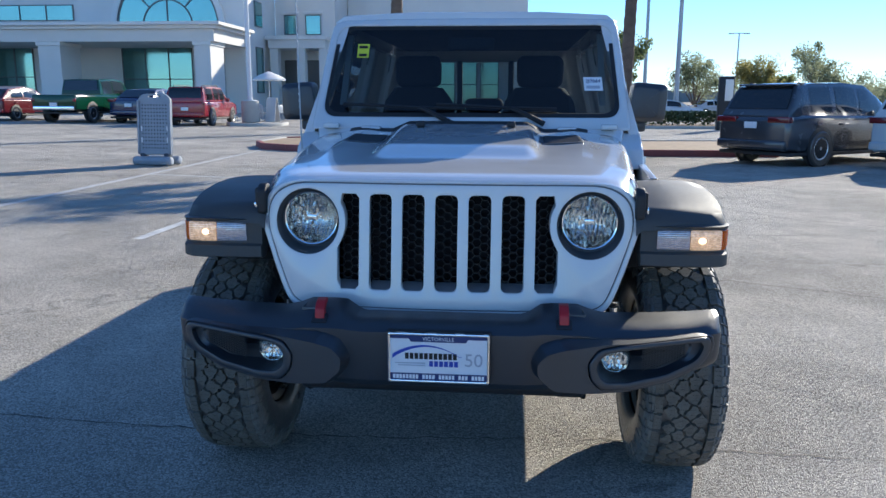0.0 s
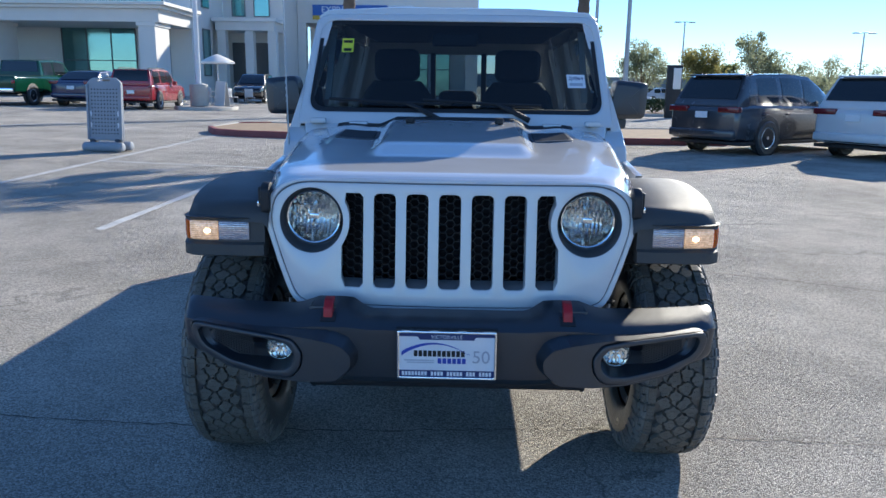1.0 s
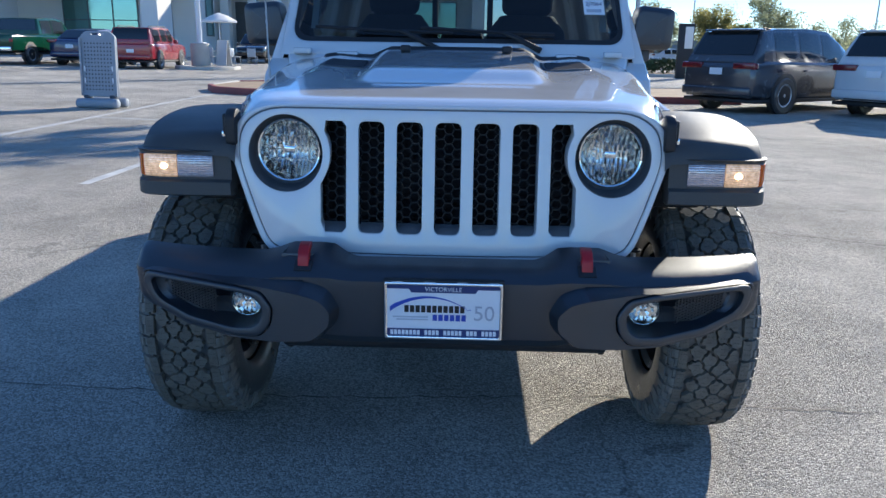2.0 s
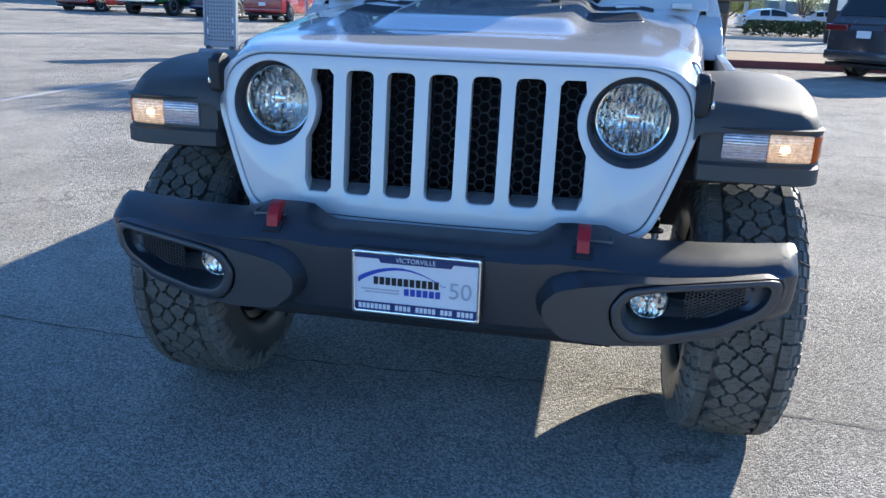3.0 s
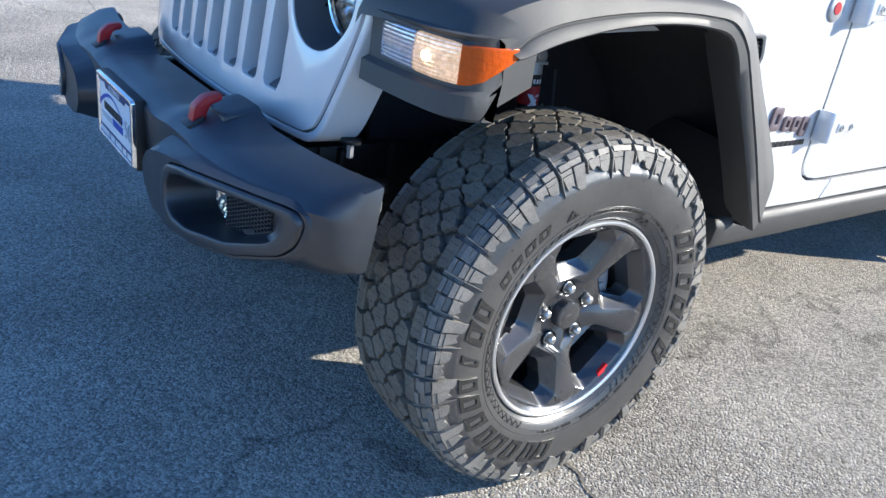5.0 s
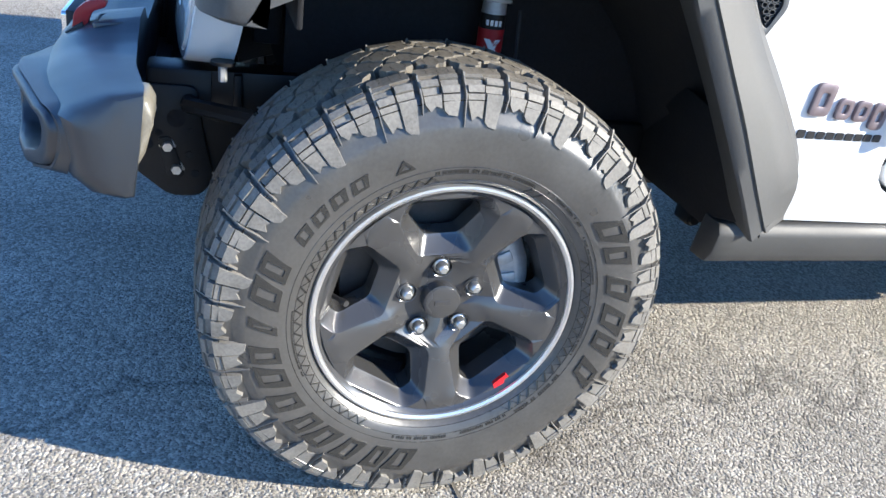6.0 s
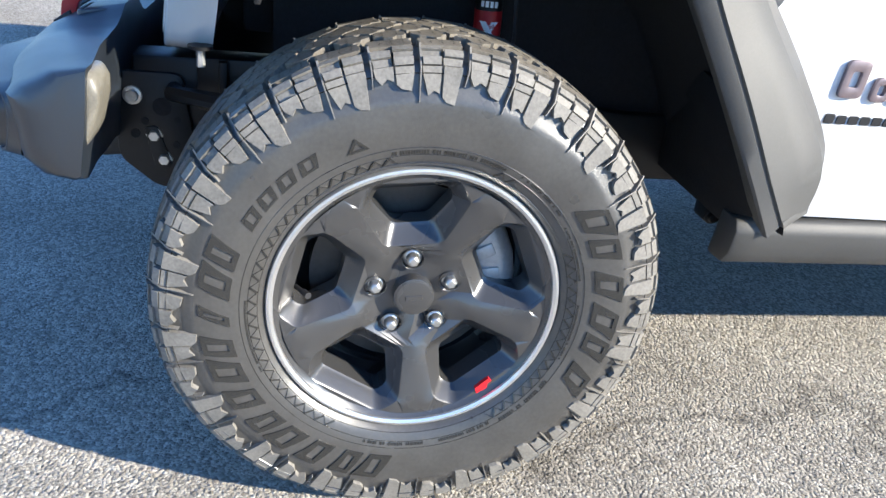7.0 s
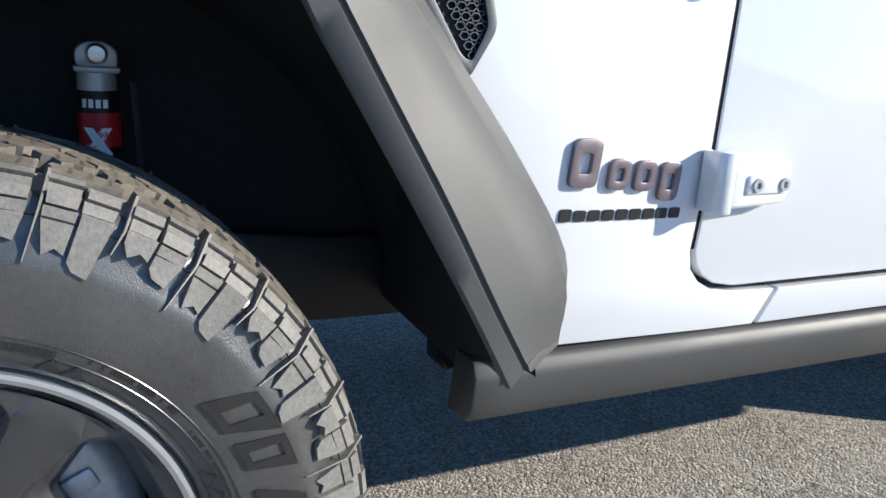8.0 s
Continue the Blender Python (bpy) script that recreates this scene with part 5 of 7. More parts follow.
    for (ly, lz), c, sh, bo_ in ARCH:
        bo_ = (bo_[0], bo_[1], bo_[2] - 0.043 * smooth(1.02, 1.10, bo_[2]))
        k = smooth(0.95, 1.04, sh[2])
        sh = (sh[0] + (0.918 - sh[0]) * k, sh[1], sh[2] + 0.004 * k)
        n = (Vector((0, ly, lz)) - Vector((0, 0.1, 0.5))).normalized()
        mid = (Vector(sh) + Vector(bo_)) / 2 + Vector((0.006, 0.004, 0.006))
        rows.append([(0.84, ly + n.y * 0.03, lz + n.z * 0.03), (0.926, ly + n.y * 0.003, lz + n.z * 0.003), (0.938, ly, lz), (0.943, ly + n.y * 0.004, lz + n.z * 0.004), (c[0], c[1] - n.y * 0.004, c[2] - n.z * 0.004), (c[0] - 0.0045, c[1] - n.y * 0.001, c[2] - n.z * 0.001), (c[0] - 0.0045, c[1] + n.y * 0.002, c[2] + n.z * 0.002), (c[0] - 0.0005, c[1] + n.y * 0.005, c[2] + n.z * 0.005), ((c[0] + sh[0]) / 2 + 0.001, (c[1] + sh[1]) / 2, (c[2] + sh[2]) / 2 + 0.001), sh, tuple(Vector(sh) * 0.85 + Vector(bo_) * 0.15 + Vector((0.0, -0.003, 0.004))), tuple(mid), bo_, (bo_[0] - 0.02, bo_[1], bo_[2] - 0.02)])
    flare = part("fender_flare", flip(loft(flowing(rows, 4), closed=False, caps=False), s), PLASTIC, truck, "wide black plastic fender flare", angle=50)
    # the lip turns along the foot of the flare
    ft = bmesh.new()
    ft.faces.new([ft.verts.new(q) for q in rows[0]])
    part("flare_foot", flip(ft, s), PLASTIC, flare)
    foot = [rows[0][m] for m in (7, 8, 9, 11, 12)]
    part("flare_foot_lip", flip(loft([[(x + dx, y + dy, z + dz) for dx, dy, dz in ((0.0015, -0.005, 0.009), (0.0022, -0.002, 0.002), (0.001, 0.001, -0.002), (-0.012, 0.0, -0.002), (-0.012, -0.005, 0.007))] for x, y, z in foot]), s), PLASTIC, flare, angle=50)
    secs = []
    for x, yf in ((0.640, -0.397), (0.70, -0.401), (0.80, -0.401), (0.862, -0.397), (0.900, -0.386), (0.925, -0.361), (0.934, -0.326)):
        yb = -0.240
        secs.append([(x, yb, 0.972), (x, yf + 0.030, 0.985), (x, yf + 0.002, 0.983), (x, yf + 0.016, 0.974), (x, yf + 0.014, 0.897), (x, yf - 0.002, 0.890), (x, yf - 0.004, 0.853), (x, yf + 0.015, 0.846), (x, -0.338, 0.849), (x, -0.318, 0.868), (x, yb, 0.905)])
    part("flare_nose", flip(loft(flowing(secs, 3)), s), PLASTIC, flare, angle=33)
    lamp = [[(x, yf + 0.012, 0.973), (x, yf - 0.003, 0.968), (x, yf - 0.006, 0.935), (x, yf - 0.003, 0.904), (x, yf + 0.012, 0.899), (x, yf + 0.05, 0.935)] for x, yf in ((0.692, -0.386), (0.75, -0.388), (0.797, -0.388), (0.799, -0.388), (0.85, -0.386), (0.880, -0.380), (0.902, -0.371))]
    part("signal_lens", flip(loft(lamp[:3], w=0.003), s), CLEARLAMP, flare, "clear fluted turn-signal lens")
    part("lit_lens", flip(loft(lamp[3:], w=0.003), s), LITLENS, flare, "fluted lens tinted and faintly glowing as if bulb-lit")
    for q in range(9):
        z = 0.909 + 0.0067 * q
        bulge = 0.003 + 0.003 * (1 - ((z - 0.936) / 0.034) ** 2)
        for rows_, mt in ((lamp[:3], CLEARLAMP), (lamp[3:], LITLENS)):
            part("lens_flute", flip(loft([[(r[0][0], r[0][1] - 0.012 - bulge + d, z + h) for d, h in ((0.002, -0.0028), (-0.0012, 0.0), (0.002, 0.0028))] for r in rows_]), s), mt, flare)
    for nm, kx, kz, yy, mt, lb in (("lit_bulb", 0.50, 0.40, -0.3950, BULB, "glowing amber bulb"),):
        part(nm, flip(lathe([(0.0, 0.003), (0.012, 0.0027), (0.019, 0.0015), (0.023, 0.0), (0.024, -0.004)], 28, Matrix.Translation((0.836, yy, 0.936)) @ Matrix.Diagonal((kx, 1, kz, 1)) @ pose(0, 0, 0, 0, 0, -90)), s), mt, flare, lb)
    am = [[(x, y, z) for z in (0.969, 0.964, z0 + 0.006, z0)] + [(x - 0.03, y + 0.012, z0 + 0.004), (x - 0.03, y + 0.012, 0.964)] for x, y, z0 in ((0.904, -0.373, 0.902), (0.918, -0.362, 0.904), (0.930, -0.340, 0.912), (0.936, -0.315, 0.929), (0.9375, -0.280, 0.950))]
    part("side_marker", flip(loft(am, w=0.003), s), AMBER, flare, "amber side marker lens")
    # liner of the wheel well
    lr = []
    for x, r in ((0.425, 0.50), (0.60, 0.52), (0.86, 0.545)):
        lr.append([(x, 0.09 + (r + 0.02) * 1.02 * math.cos(t), HUB + r * 1.17 * math.sin(t)) for t in (math.pi * (0.05 + 0.64 * k / 22) for k in range(23))])
    part("wheel_well", flip(loft(lr, closed=False, caps=False), s), LINER, truck)
    part("inner_fender_wall", flip(box(0.415, 0.43, -0.24, 0.62, 0.50, 1.04), s), LINER, truck)
    part("splash_flap", flip(loft([[(0.46, 0.598, z), (x, 0.590 + d, z), (x, 0.600 + d, z), (0.46, 0.610, z)] for z, d, x in ((0.490, 0.0, 0.76), (0.522, -0.004, 0.80), (0.56, -0.012, 0.925), (0.66, -0.055, 0.925), (0.74, -0.11, 0.925))], w=0.003), s), LINER, truck)
    # rear flare, plainer
    rows = []
    for k in range(17):
        t = math.pi * (1.08 - 1.16 * k / 16)
        cy, cz = 3.49 + 0.52 * math.cos(t), 0.44 + 0.60 * math.sin(t)
        dy, dz = math.cos(t), math.sin(t)
        rows.append([(0.82, cy, cz), (0.92, cy, cz), (0.945, cy + 0.04 * dy, cz + 0.04 * dz), (0.90, cy + 0.09 * dy, cz + 0.08 * dz), (0.81, cy + 0.12 * dy, cz + 0.11 * dz)])
    part("rear_flare", flip(loft(rows, closed=False, caps=False), s), PLASTIC, truck, angle=28)
    part("rear_wheel_well", flip(loft([[(x, 3.49 + 0.50 * math.cos(t), HUB + 0.58 * math.sin(t)) for t in (math.pi * k / 12 for k in range(13))] for x in (0.5, 0.84)], closed=False, caps=False), s), LINER, truck)
    # mirrors
    mr = part("door_mirror", flip(loft([[(x, y, z) for x, z in round_poly([(0.785 - o, 1.285 + o), (0.945 - o * 2, 1.285 + o), (0.955 - o * 2, 1.46 - o), (0.79, 1.475 - o)], 0.03)] for y, o in ((0.905, 0.02), (0.93, 0.0), (1.03, 0.0), (1.05, 0.012))], w=0.006), s), BUMPERBLACK, truck, "black square door mirror")
    part("mirror_arm", flip(loft([[(x, y, z) for y, z in ((0.95, 1.235), (1.04, 1.235), (1.04, 1.29), (0.95, 1.29))] for x in (0.76, 0.83, 0.86)], w=0.012), s), PLASTIC, mr)
    part("mirror_glass", flip(box(0.80, 0.94, 1.047, 1.054, 1.30, 1.455), s), CHROME, mr)
    # chassis behind the bumper
    rail = part("frame_rail", flip(loft([[(x, y, z) for x, z in ((0.37, z0), (0.455, z0), (0.455, z1), (0.37, z1))] for y, z0, z1 in ((-0.50, 0.42, 0.66), (-0.38, 0.44, 0.66), (-0.2, 0.50, 0.66), (0.5, 0.45, 0.60), (4.6, 0.45, 0.60))], w=0.01), s), FRAME, truck)
    br = prism(round_poly([(-0.535, 0.63), (-0.405, 0.63), (-0.392, 0.52), (-0.372, 0.44), (-0.40, 0.40), (-0.46, 0.40), (-0.53, 0.46)], 0.02), "x", 0.458, 0.472, 0.003)
    bk_ = part("frame_bracket", flip(br, s), FRAME, truck, "black drilled frame bracket")
    for y, z, r in ((-0.498, 0.585, 0.013), (-0.462, 0.508, 0.012), (-0.446, 0.460, 0.012)):
        bt = bmesh.new()
        lathe([(0.0, 0.012), (r * 0.8, 0.012), (r * 0.9, 0.009), (r * 0.95, 0.004), (r * 1.35, 0.003), (r * 1.4, 0.0)], 6 if r < 0.0125 else 16, Matrix.Translation((0.472, y, z)), bt)
        part("bracket_bolt", flip(bt, s), BOLT, bk_)
    for y, z, r in ((-0.445, 0.565, 0.018), (-0.478, 0.535, 0.007), (-0.497, 0.51, 0.009), (-0.418, 0.54, 0.006), (-0.422, 0.49, 0.007), (-0.41, 0.45, 0.008), (-0.425, 0.605, 0.006)):
        part("bracket_hole", flip(lathe([(0.0, 0.0015), (r, 0.0015), (r, 0.0)], 14, Matrix.Translation((0.472, y, z))), s), LINER, bk_)
    part("bracket_strap", flip(prism(round_poly([(-0.480, 0.525), (-0.456, 0.528), (-0.430, 0.448), (-0.446, 0.438), (-0.463, 0.443)], 0.008), "x", 0.472, 0.476, 0.001), s), FRAME, bk_)
    part("frame_web", flip(box(0.458, 0.466, -0.38, -0.02, 0.56, 0.662, 0.004), s), FRAME, truck)
    for y in (-0.33, -0.20, -0.08):
        part("frame_rib", flip(box(0.466, 0.485, y - 0.008, y + 0.008, 0.58, 0.66, 0.003), s), FRAME, truck)
    part("body_mount", flip(rod((0.56, -0.36, 0.700), (0.56, -0.36, 0.706), 0.022, n=20), s), FRAME, truck)
    part("mount_bolt", flip(rod((0.56, -0.36, 0.668), (0.56, -0.36, 0.705), 0.008, n=6), s), CASTING, truck)
    # shock absorber and coil spring
    SX = 0.495
    sk = part("shock_absorber", flip(rod((SX, 0.17, 0.45), (SX, 0.163, 0.826), 0.026, n=24), s), FRAME, truck, "black and red gas shock absorber")
    part("red_band", flip(rod((SX, 0.1645, 0.752), (SX, 0.1635, 0.797), 0.0266, n=24), s), RED, sk)
    for k in (-1, 1):
        part("graphic_bar", flip(loft([[(SX + 0.0274 * math.cos(radians(t + d)), 0.1642 + 0.0274 * math.sin(radians(t + d)), z) for d in (-14, -5, 5, 14)] for t, z in ((-8 - 26 * k, 0.742), (-8, 0.760), (-8 + 26 * k, 0.778))], closed=False, caps=False), s), STICKER, sk)
    for t0 in (-46, -27, -8, 11):
        part("label_bar", flip(loft([[(SX + 0.0272 * math.cos(radians(t)), 0.1632 + 0.0272 * math.sin(radians(t)), z) for t in (t0, t0 + 6, t0 + 13)] for z in (0.804, 0.815)], closed=False, caps=False), s), STICKER, sk)
    part("shock_collar", flip(rod((SX, 0.163, 0.826), (SX, 0.163, 0.849), 0.0255, 0.024, 24), s), CASTING, sk)
    cv = box(SX - 0.025, SX + 0.025, 0.135, 0.191, 0.849, 0.857, 0.003)
    prism(round_poly([(0.137, 0.856), (0.189, 0.856), (0.189, 0.878), (0.176, 0.889), (0.150, 0.889), (0.137, 0.878)], 0.008), "x", SX - 0.02, SX + 0.02, 0.004, bm=cv)
    part("shock_clevis", flip(cv, s), CASTING, sk)
    part("shock_bolt", flip(lathe([(0.0, 0.008), (0.010, 0.007), (0.012, 0.005), (0.0125, 0.003), (0.014, 0.002), (0.0145, 0.0)], 18, Matrix.Translation((SX + 0.02, 0.163, 0.873))), s), BOLT, sk)
    sp = tube([(0.535 + 0.062 * math.cos(2 * math.pi * t / 16), 0.0 + 0.062 * math.sin(2 * math.pi * t / 16), 0.46 + 0.0026 * t) for t in range(104)], 0.009, 7)
    part("coil_spring", flip(sp, s), FRAME, truck)
    part("brake_line", flip(tube([(0.53, 0.205, 0.84), (0.535, 0.21, 0.76), (0.53, 0.21, 0.6)], 0.004, 6), s), DARK, truck)
    part("fender_support", flip(tube([(0.50, -0.28, 0.90), (0.62, -0.05, 0.965), (0.70, 0.12, 0.965)], 0.012, 6), s), FRAME, truck)
part("axle_tube", rod((-0.66, 0, HUB), (0.66, 0, HUB), 0.042, n=16), FRAME, truck)
part("axle_tube", rod((-0.66, 3.49, HUB), (0.66, 3.49, HUB), 0.042, n=16), FRAME, truck)
part("differential", moved(bev(box(-0.13, 0.13, -0.14, 0.14, -0.13, 0.13), 0.06, 3), Matrix.Translation((0.2, 0, HUB))), FRAME, truck)
part("steering_link", rod((-0.62, -0.17, 0.40), (0.62, -0.17, 0.42), 0.018, n=10), FRAME, truck)
part("sway_bar", tube([(-0.62, -0.30, 0.62), (-0.5, -0.42, 0.60), (0.5, -0.42, 0.60), (0.62, -0.30, 0.62)], 0.016, 8), FRAME, truck)
part("engine_block", bev(box(-0.40, 0.40, -0.22, 0.58, 0.52, 0.98), 0.05, 2), LINER, truck)
part("tailgate", box(-0.76, 0.76, 4.70, 4.76, 0.62, 1.23, 0.02), WHITE, truck)
part("bed_front", box(-0.76, 0.76, 3.03, 3.08, 0.60, 1.22, 0.01), WHITE, truck)
for s in (-1, 1):
    strip = []
    for k in range(12):
        y = -0.30 + 0.96 * k / 11
        w, zl = hood_w(y) + 0.004, 1.019 + 0.06 * smooth(-0.4, 0.7, y)
        strip.append([(w - 0.05, y, zl), (w + 0.010, y, zl), (w + 0.016, y, zl - 0.008), (w + 0.020, y, zl - 0.09), (w - 0.05, y, zl - 0.09)])
    part("fender_top", flip(loft(strip), s), WHITE, truck)
    part("cowl_side", flip(prism([(0.655, 1.075), (0.955, 1.06), (0.955, 1.205), (0.83, 1.235), (0.705, 1.165)], "x", 0.675, 0.816, 0.012, 3), s), WHITE, truck)
an = part("antenna", tube([(-0.79, 0.70, 1.10), (-0.795, 0.705, 1.30), (-0.80, 0.71, 1.60), (-0.808, 0.72, 2.02)], [0.006, 0.0035, 0.003, 0.002], 6), POLEGREY, truck, "thin whip antenna")
part("antenna_base", lathe([(0.016, 0.0), (0.014, 0.02), (0.006, 0.035)], 14, Matrix.Translation((-0.79, 0.70, 1.09)) @ pose(0, 0, 0, 0, -90, 0)), DARK, truck)
part("antenna_coil", tube([(-0.80 - 0.0033 * math.cos(t), 0.712 + 0.0033 * math.sin(t), 1.35 + 0.005 * t) for t in (0.6 * k for k in range(200))], 0.0008, 4), STICKER, an)

# ---- front bumper ----
BUMP = [(0.0, -0.655, 0.700, 0.706, 0.484), (0.250, -0.655, 0.700, 0.706, 0.484), (0.275, -0.655, 0.702, 0.714, 0.484), (0.315, -0.653, 0.706, 0.742, 0.486), (0.35, -0.651, 0.706, 0.745, 0.490), (0.43, -0.650, 0.706, 0.745, 0.498), (0.475, -0.650, 0.702, 0.728, 0.503), (0.51, -0.649, 0.699, 0.720, 0.510),
        (0.60, -0.642, 0.698, 0.720, 0.517), (0.70, -0.624, 0.698, 0.722, 0.530), (0.78, -0.603, 0.699, 0.724, 0.545), (0.83, -0.586, 0.702, 0.727, 0.553), (0.852, -0.574, 0.703, 0.729, 0.560), (0.866, -0.560, 0.702, 0.729, 0.566), (0.8735, -0.542, 0.698, 0.727, 0.571), (0.876, -0.522, 0.690, 0.722, 0.578)]
REAR = [(0.0, -0.505), (0.50, -0.507), (0.68, -0.497), (0.83, -0.474), (0.88, -0.472)]
POD = [(0.285, -0.050), (0.46, -0.054), (0.60, -0.046), (0.75, -0.026), (0.85, -0.008)]


def bumper_y(x, z):
    yf, zt, ztb, zb = table(abs(x), BUMP)
    t = max(0.0, min(1.0, (z - zb) / (zt - zb)))
    return yf - 0.006 + 0.022 * (1 - t) ** 2 * 1.0


xs = sorted({r[0] for r in BUMP} | {0.03 * k for k in range(28)} | {0.375, 0.377, 0.815, 0.817})
xs = [-x for x in xs[:0:-1]] + xs
secs = []
for x in xs:
    yf, zt, ztb, zb = table(abs(x), BUMP)
    yb = table(abs(x), REAR)[0]
    low = yb - 0.019
    d = min(0.08, low - yf)
    a, b = zt - 0.030, zb + 0.042
    push = 0.064 - 0.030 * smooth(0.7, 0.815, abs(x)) if 0.376 < abs(x) < 0.816 else 0.0
    face = [(x, bumper_y(x, z) + p, z) for z, p in ((zt - 0.022, 0), (a, 0), (a - 0.006, push), (b + 0.006, push), (b, 0), (zb + 0.032, 0))]
    secs.append([(x, yb, ztb), (x, yf + (yb - yf) * 0.52, zt + (ztb - zt) * 0.66), (x, yf + min(0.035, (yb - yf) * 0.33), zt + 0.005), (x, yf + min(0.010, (yb - yf) * 0.12), zt - 0.008)] + face + [(x, yf + d * 0.4, zb + 0.008), (x, yf + d * 0.82, zb), (x, low, zb + 0.003), (x, (low + yb) / 2 + 0.002, (zb + ztb) / 2)])
bumper = part("front_bumper", loft(secs), BUMPERBLACK, truck, "grained black steel-look front bumper", angle=32)
part("lower_valance", loft([[(x, y, z) for y, z in ((-0.61, 0.515), (-0.60, 0.47), (-0.57, 0.452), (-0.50, 0.46), (-0.48, 0.51))] for x in (-0.455, -0.40, 0.40, 0.455)], w=0.01), DARK, bumper)
part("skid_plate", loft([[(x, y, z) for x, z in ((-0.36, 0.50), (0.36, 0.50), (0.33, 0.45), (-0.33, 0.45))] for y in (-0.56, -0.30)], w=0.01), FRAME, bumper)
for s in (-1, 1):
    def on(u, v, d=0.0):
        return (s * u, table(u, BUMP)[0] + d, v)

    def proud(u):
        return table(u, POD)[0]

    # pod that stands out of the face, with the bezel let into it
    po = round_poly([(0.280, 0.602), (0.308, 0.657), (0.352, 0.676), (0.50, 0.680), (0.80, 0.688), (0.842, 0.682), (0.850, 0.655), (0.846, 0.62), (0.812, 0.580), (0.70, 0.538), (0.56, 0.513), (0.45, 0.502), (0.345, 0.503), (0.288, 0.560)], 0.014, 3)
    pm = round_poly([(0.300, 0.602), (0.330, 0.634), (0.376, 0.648), (0.50, 0.671), (0.80, 0.683), (0.836, 0.677), (0.844, 0.655), (0.838, 0.62), (0.806, 0.586), (0.70, 0.546), (0.56, 0.524), (0.45, 0.517), (0.352, 0.520), (0.304, 0.562)], 0.014, 3)
    ro = round_poly([(0.452, 0.612), (0.482, 0.656), (0.551, 0.669), (0.799, 0.680), (0.824, 0.675), (0.834, 0.656), (0.824, 0.617), (0.798, 0.589), (0.694, 0.553), (0.557, 0.532), (0.490, 0.533), (0.460, 0.565)], 0.016, 4)
    ri = round_poly([(0.476, 0.611), (0.500, 0.643), (0.556, 0.655), (0.776, 0.667), (0.798, 0.663), (0.806, 0.651), (0.797, 0.624), (0.774, 0.605), (0.686, 0.574), (0.562, 0.555), (0.506, 0.557), (0.482, 0.577)], 0.014, 4)
    rf = round_poly([(0.490, 0.610), (0.511, 0.640), (0.558, 0.650), (0.740, 0.660), (0.758, 0.657), (0.766, 0.647), (0.758, 0.622), (0.740, 0.607), (0.682, 0.581), (0.565, 0.560), (0.518, 0.562), (0.496, 0.583)], 0.012, 4)

    def sunk(u):
        return 0.042 - 0.040 * smooth(0.598, 0.615, u)

    rg = [(0.64 + (u - 0.64) * 1.022, 0.607 + (v - 0.607) * 1.045) for u, v in ro]
    pb = plate(pm, [rg], lambda u, v: on(u, v, proud(u)), lambda u, v: (0, 0.02, 0))
    loft([[on(u, v, 0.004) for u, v in po], [on(u, v, proud(u) * 0.93) for u, v in pm], [on(0.56 + (u - 0.56) * 0.995, v, proud(u)) for u, v in pm]], caps=False, bm=pb)
    part("bumper_pod", pb, BUMPERBLACK, bumper, angle=22)
    rb = plate(ro, [ri], lambda u, v: on(u, v, proud(u) - 0.010), lambda u, v: (0, 0.020, 0), w=0.004, seg=2)
    bz = part("fog_bezel", rb, BUMPERBLACK, bumper, "black fog-lamp bezel", angle=50)
    fun = loft([[on(u, v, proud(u) - 0.002) for u, v in ri], [on(u * 0.9 + p * 0.1, v * 0.9 + q * 0.1, proud(u) + 0.012) for (u, v), (p, q) in zip(ri, rf)], [on(u * 0.2 + p * 0.8, v * 0.2 + q * 0.8, min(sunk(p) - 0.006, 0.03)) for (u, v), (p, q) in zip(ri, rf)], [on(u, v, sunk(u)) for u, v in rf]], caps=False)
    part("bezel_funnel", fun, BUMPERBLACK, bz, angle=30)
    fl = plate(rf, [], lambda u, v: on(u, v, sunk(u)), lambda u, v: (0, 0.003, 0), cuts=6)
    part("bezel_floor", fl, BUMPERBLACK, bz)
    hx = bmesh.new()
    for i in range(16):
        for j in range(13):
            u, v = 0.624 + 0.0088 * i, 0.570 + 0.0078 * j + (0.0039 if i % 2 else 0)
            if v > 0.649 + (u - 0.60) * 0.05 or v < 0.570 + max(0, u - 0.61) * 0.30 or u > 0.752:
                continue
            lp = [[hx.verts.new(on(u + r * math.cos(math.pi * a / 3), v + r * 0.75 * math.sin(math.pi * a / 3), sunk(u) - d)) for a in range(6)] for r, d in ((0.0060, 0.006), (0.0047, 0.006), (0.0045, 0.001))]
            for a_, b_ in zip(lp, lp[1:]):
                for k in range(6):
                    hx.faces.new((a_[k], a_[(k + 1) % 6], b_[(k + 1) % 6], b_[k]))
    part("honeycomb", hx, BUMPERBLACK, bz)
    m = pose(s * 0.543, -0.612, 0.602, 0, 0, -90)
    fg = part("fog_light", lathe([(0.050, -0.030), (0.0485, 0.000), (0.0465, 0.006), (0.0435, 0.003), (0.043, -0.012)], 36), BUMPERBLACK, bumper, "round fog light with clear lens", m=m)
    rows = []
    for r in (0.0425, 0.036, 0.028, 0.02, 0.01, 0.001):
        rows.append([(-0.006 + 0.009 * (r / 0.0425) ** 2 + 0.006 * abs((((r * math.cos(2 * math.pi * k / 48)) / 0.014) % 1) - 0.5), r * math.cos(2 * math.pi * k / 48), r * math.sin(2 * math.pi * k / 48)) for k in range(48)])
    part("reflector", loft(rows, caps=False), REFLECTOR, fg, angle=10)
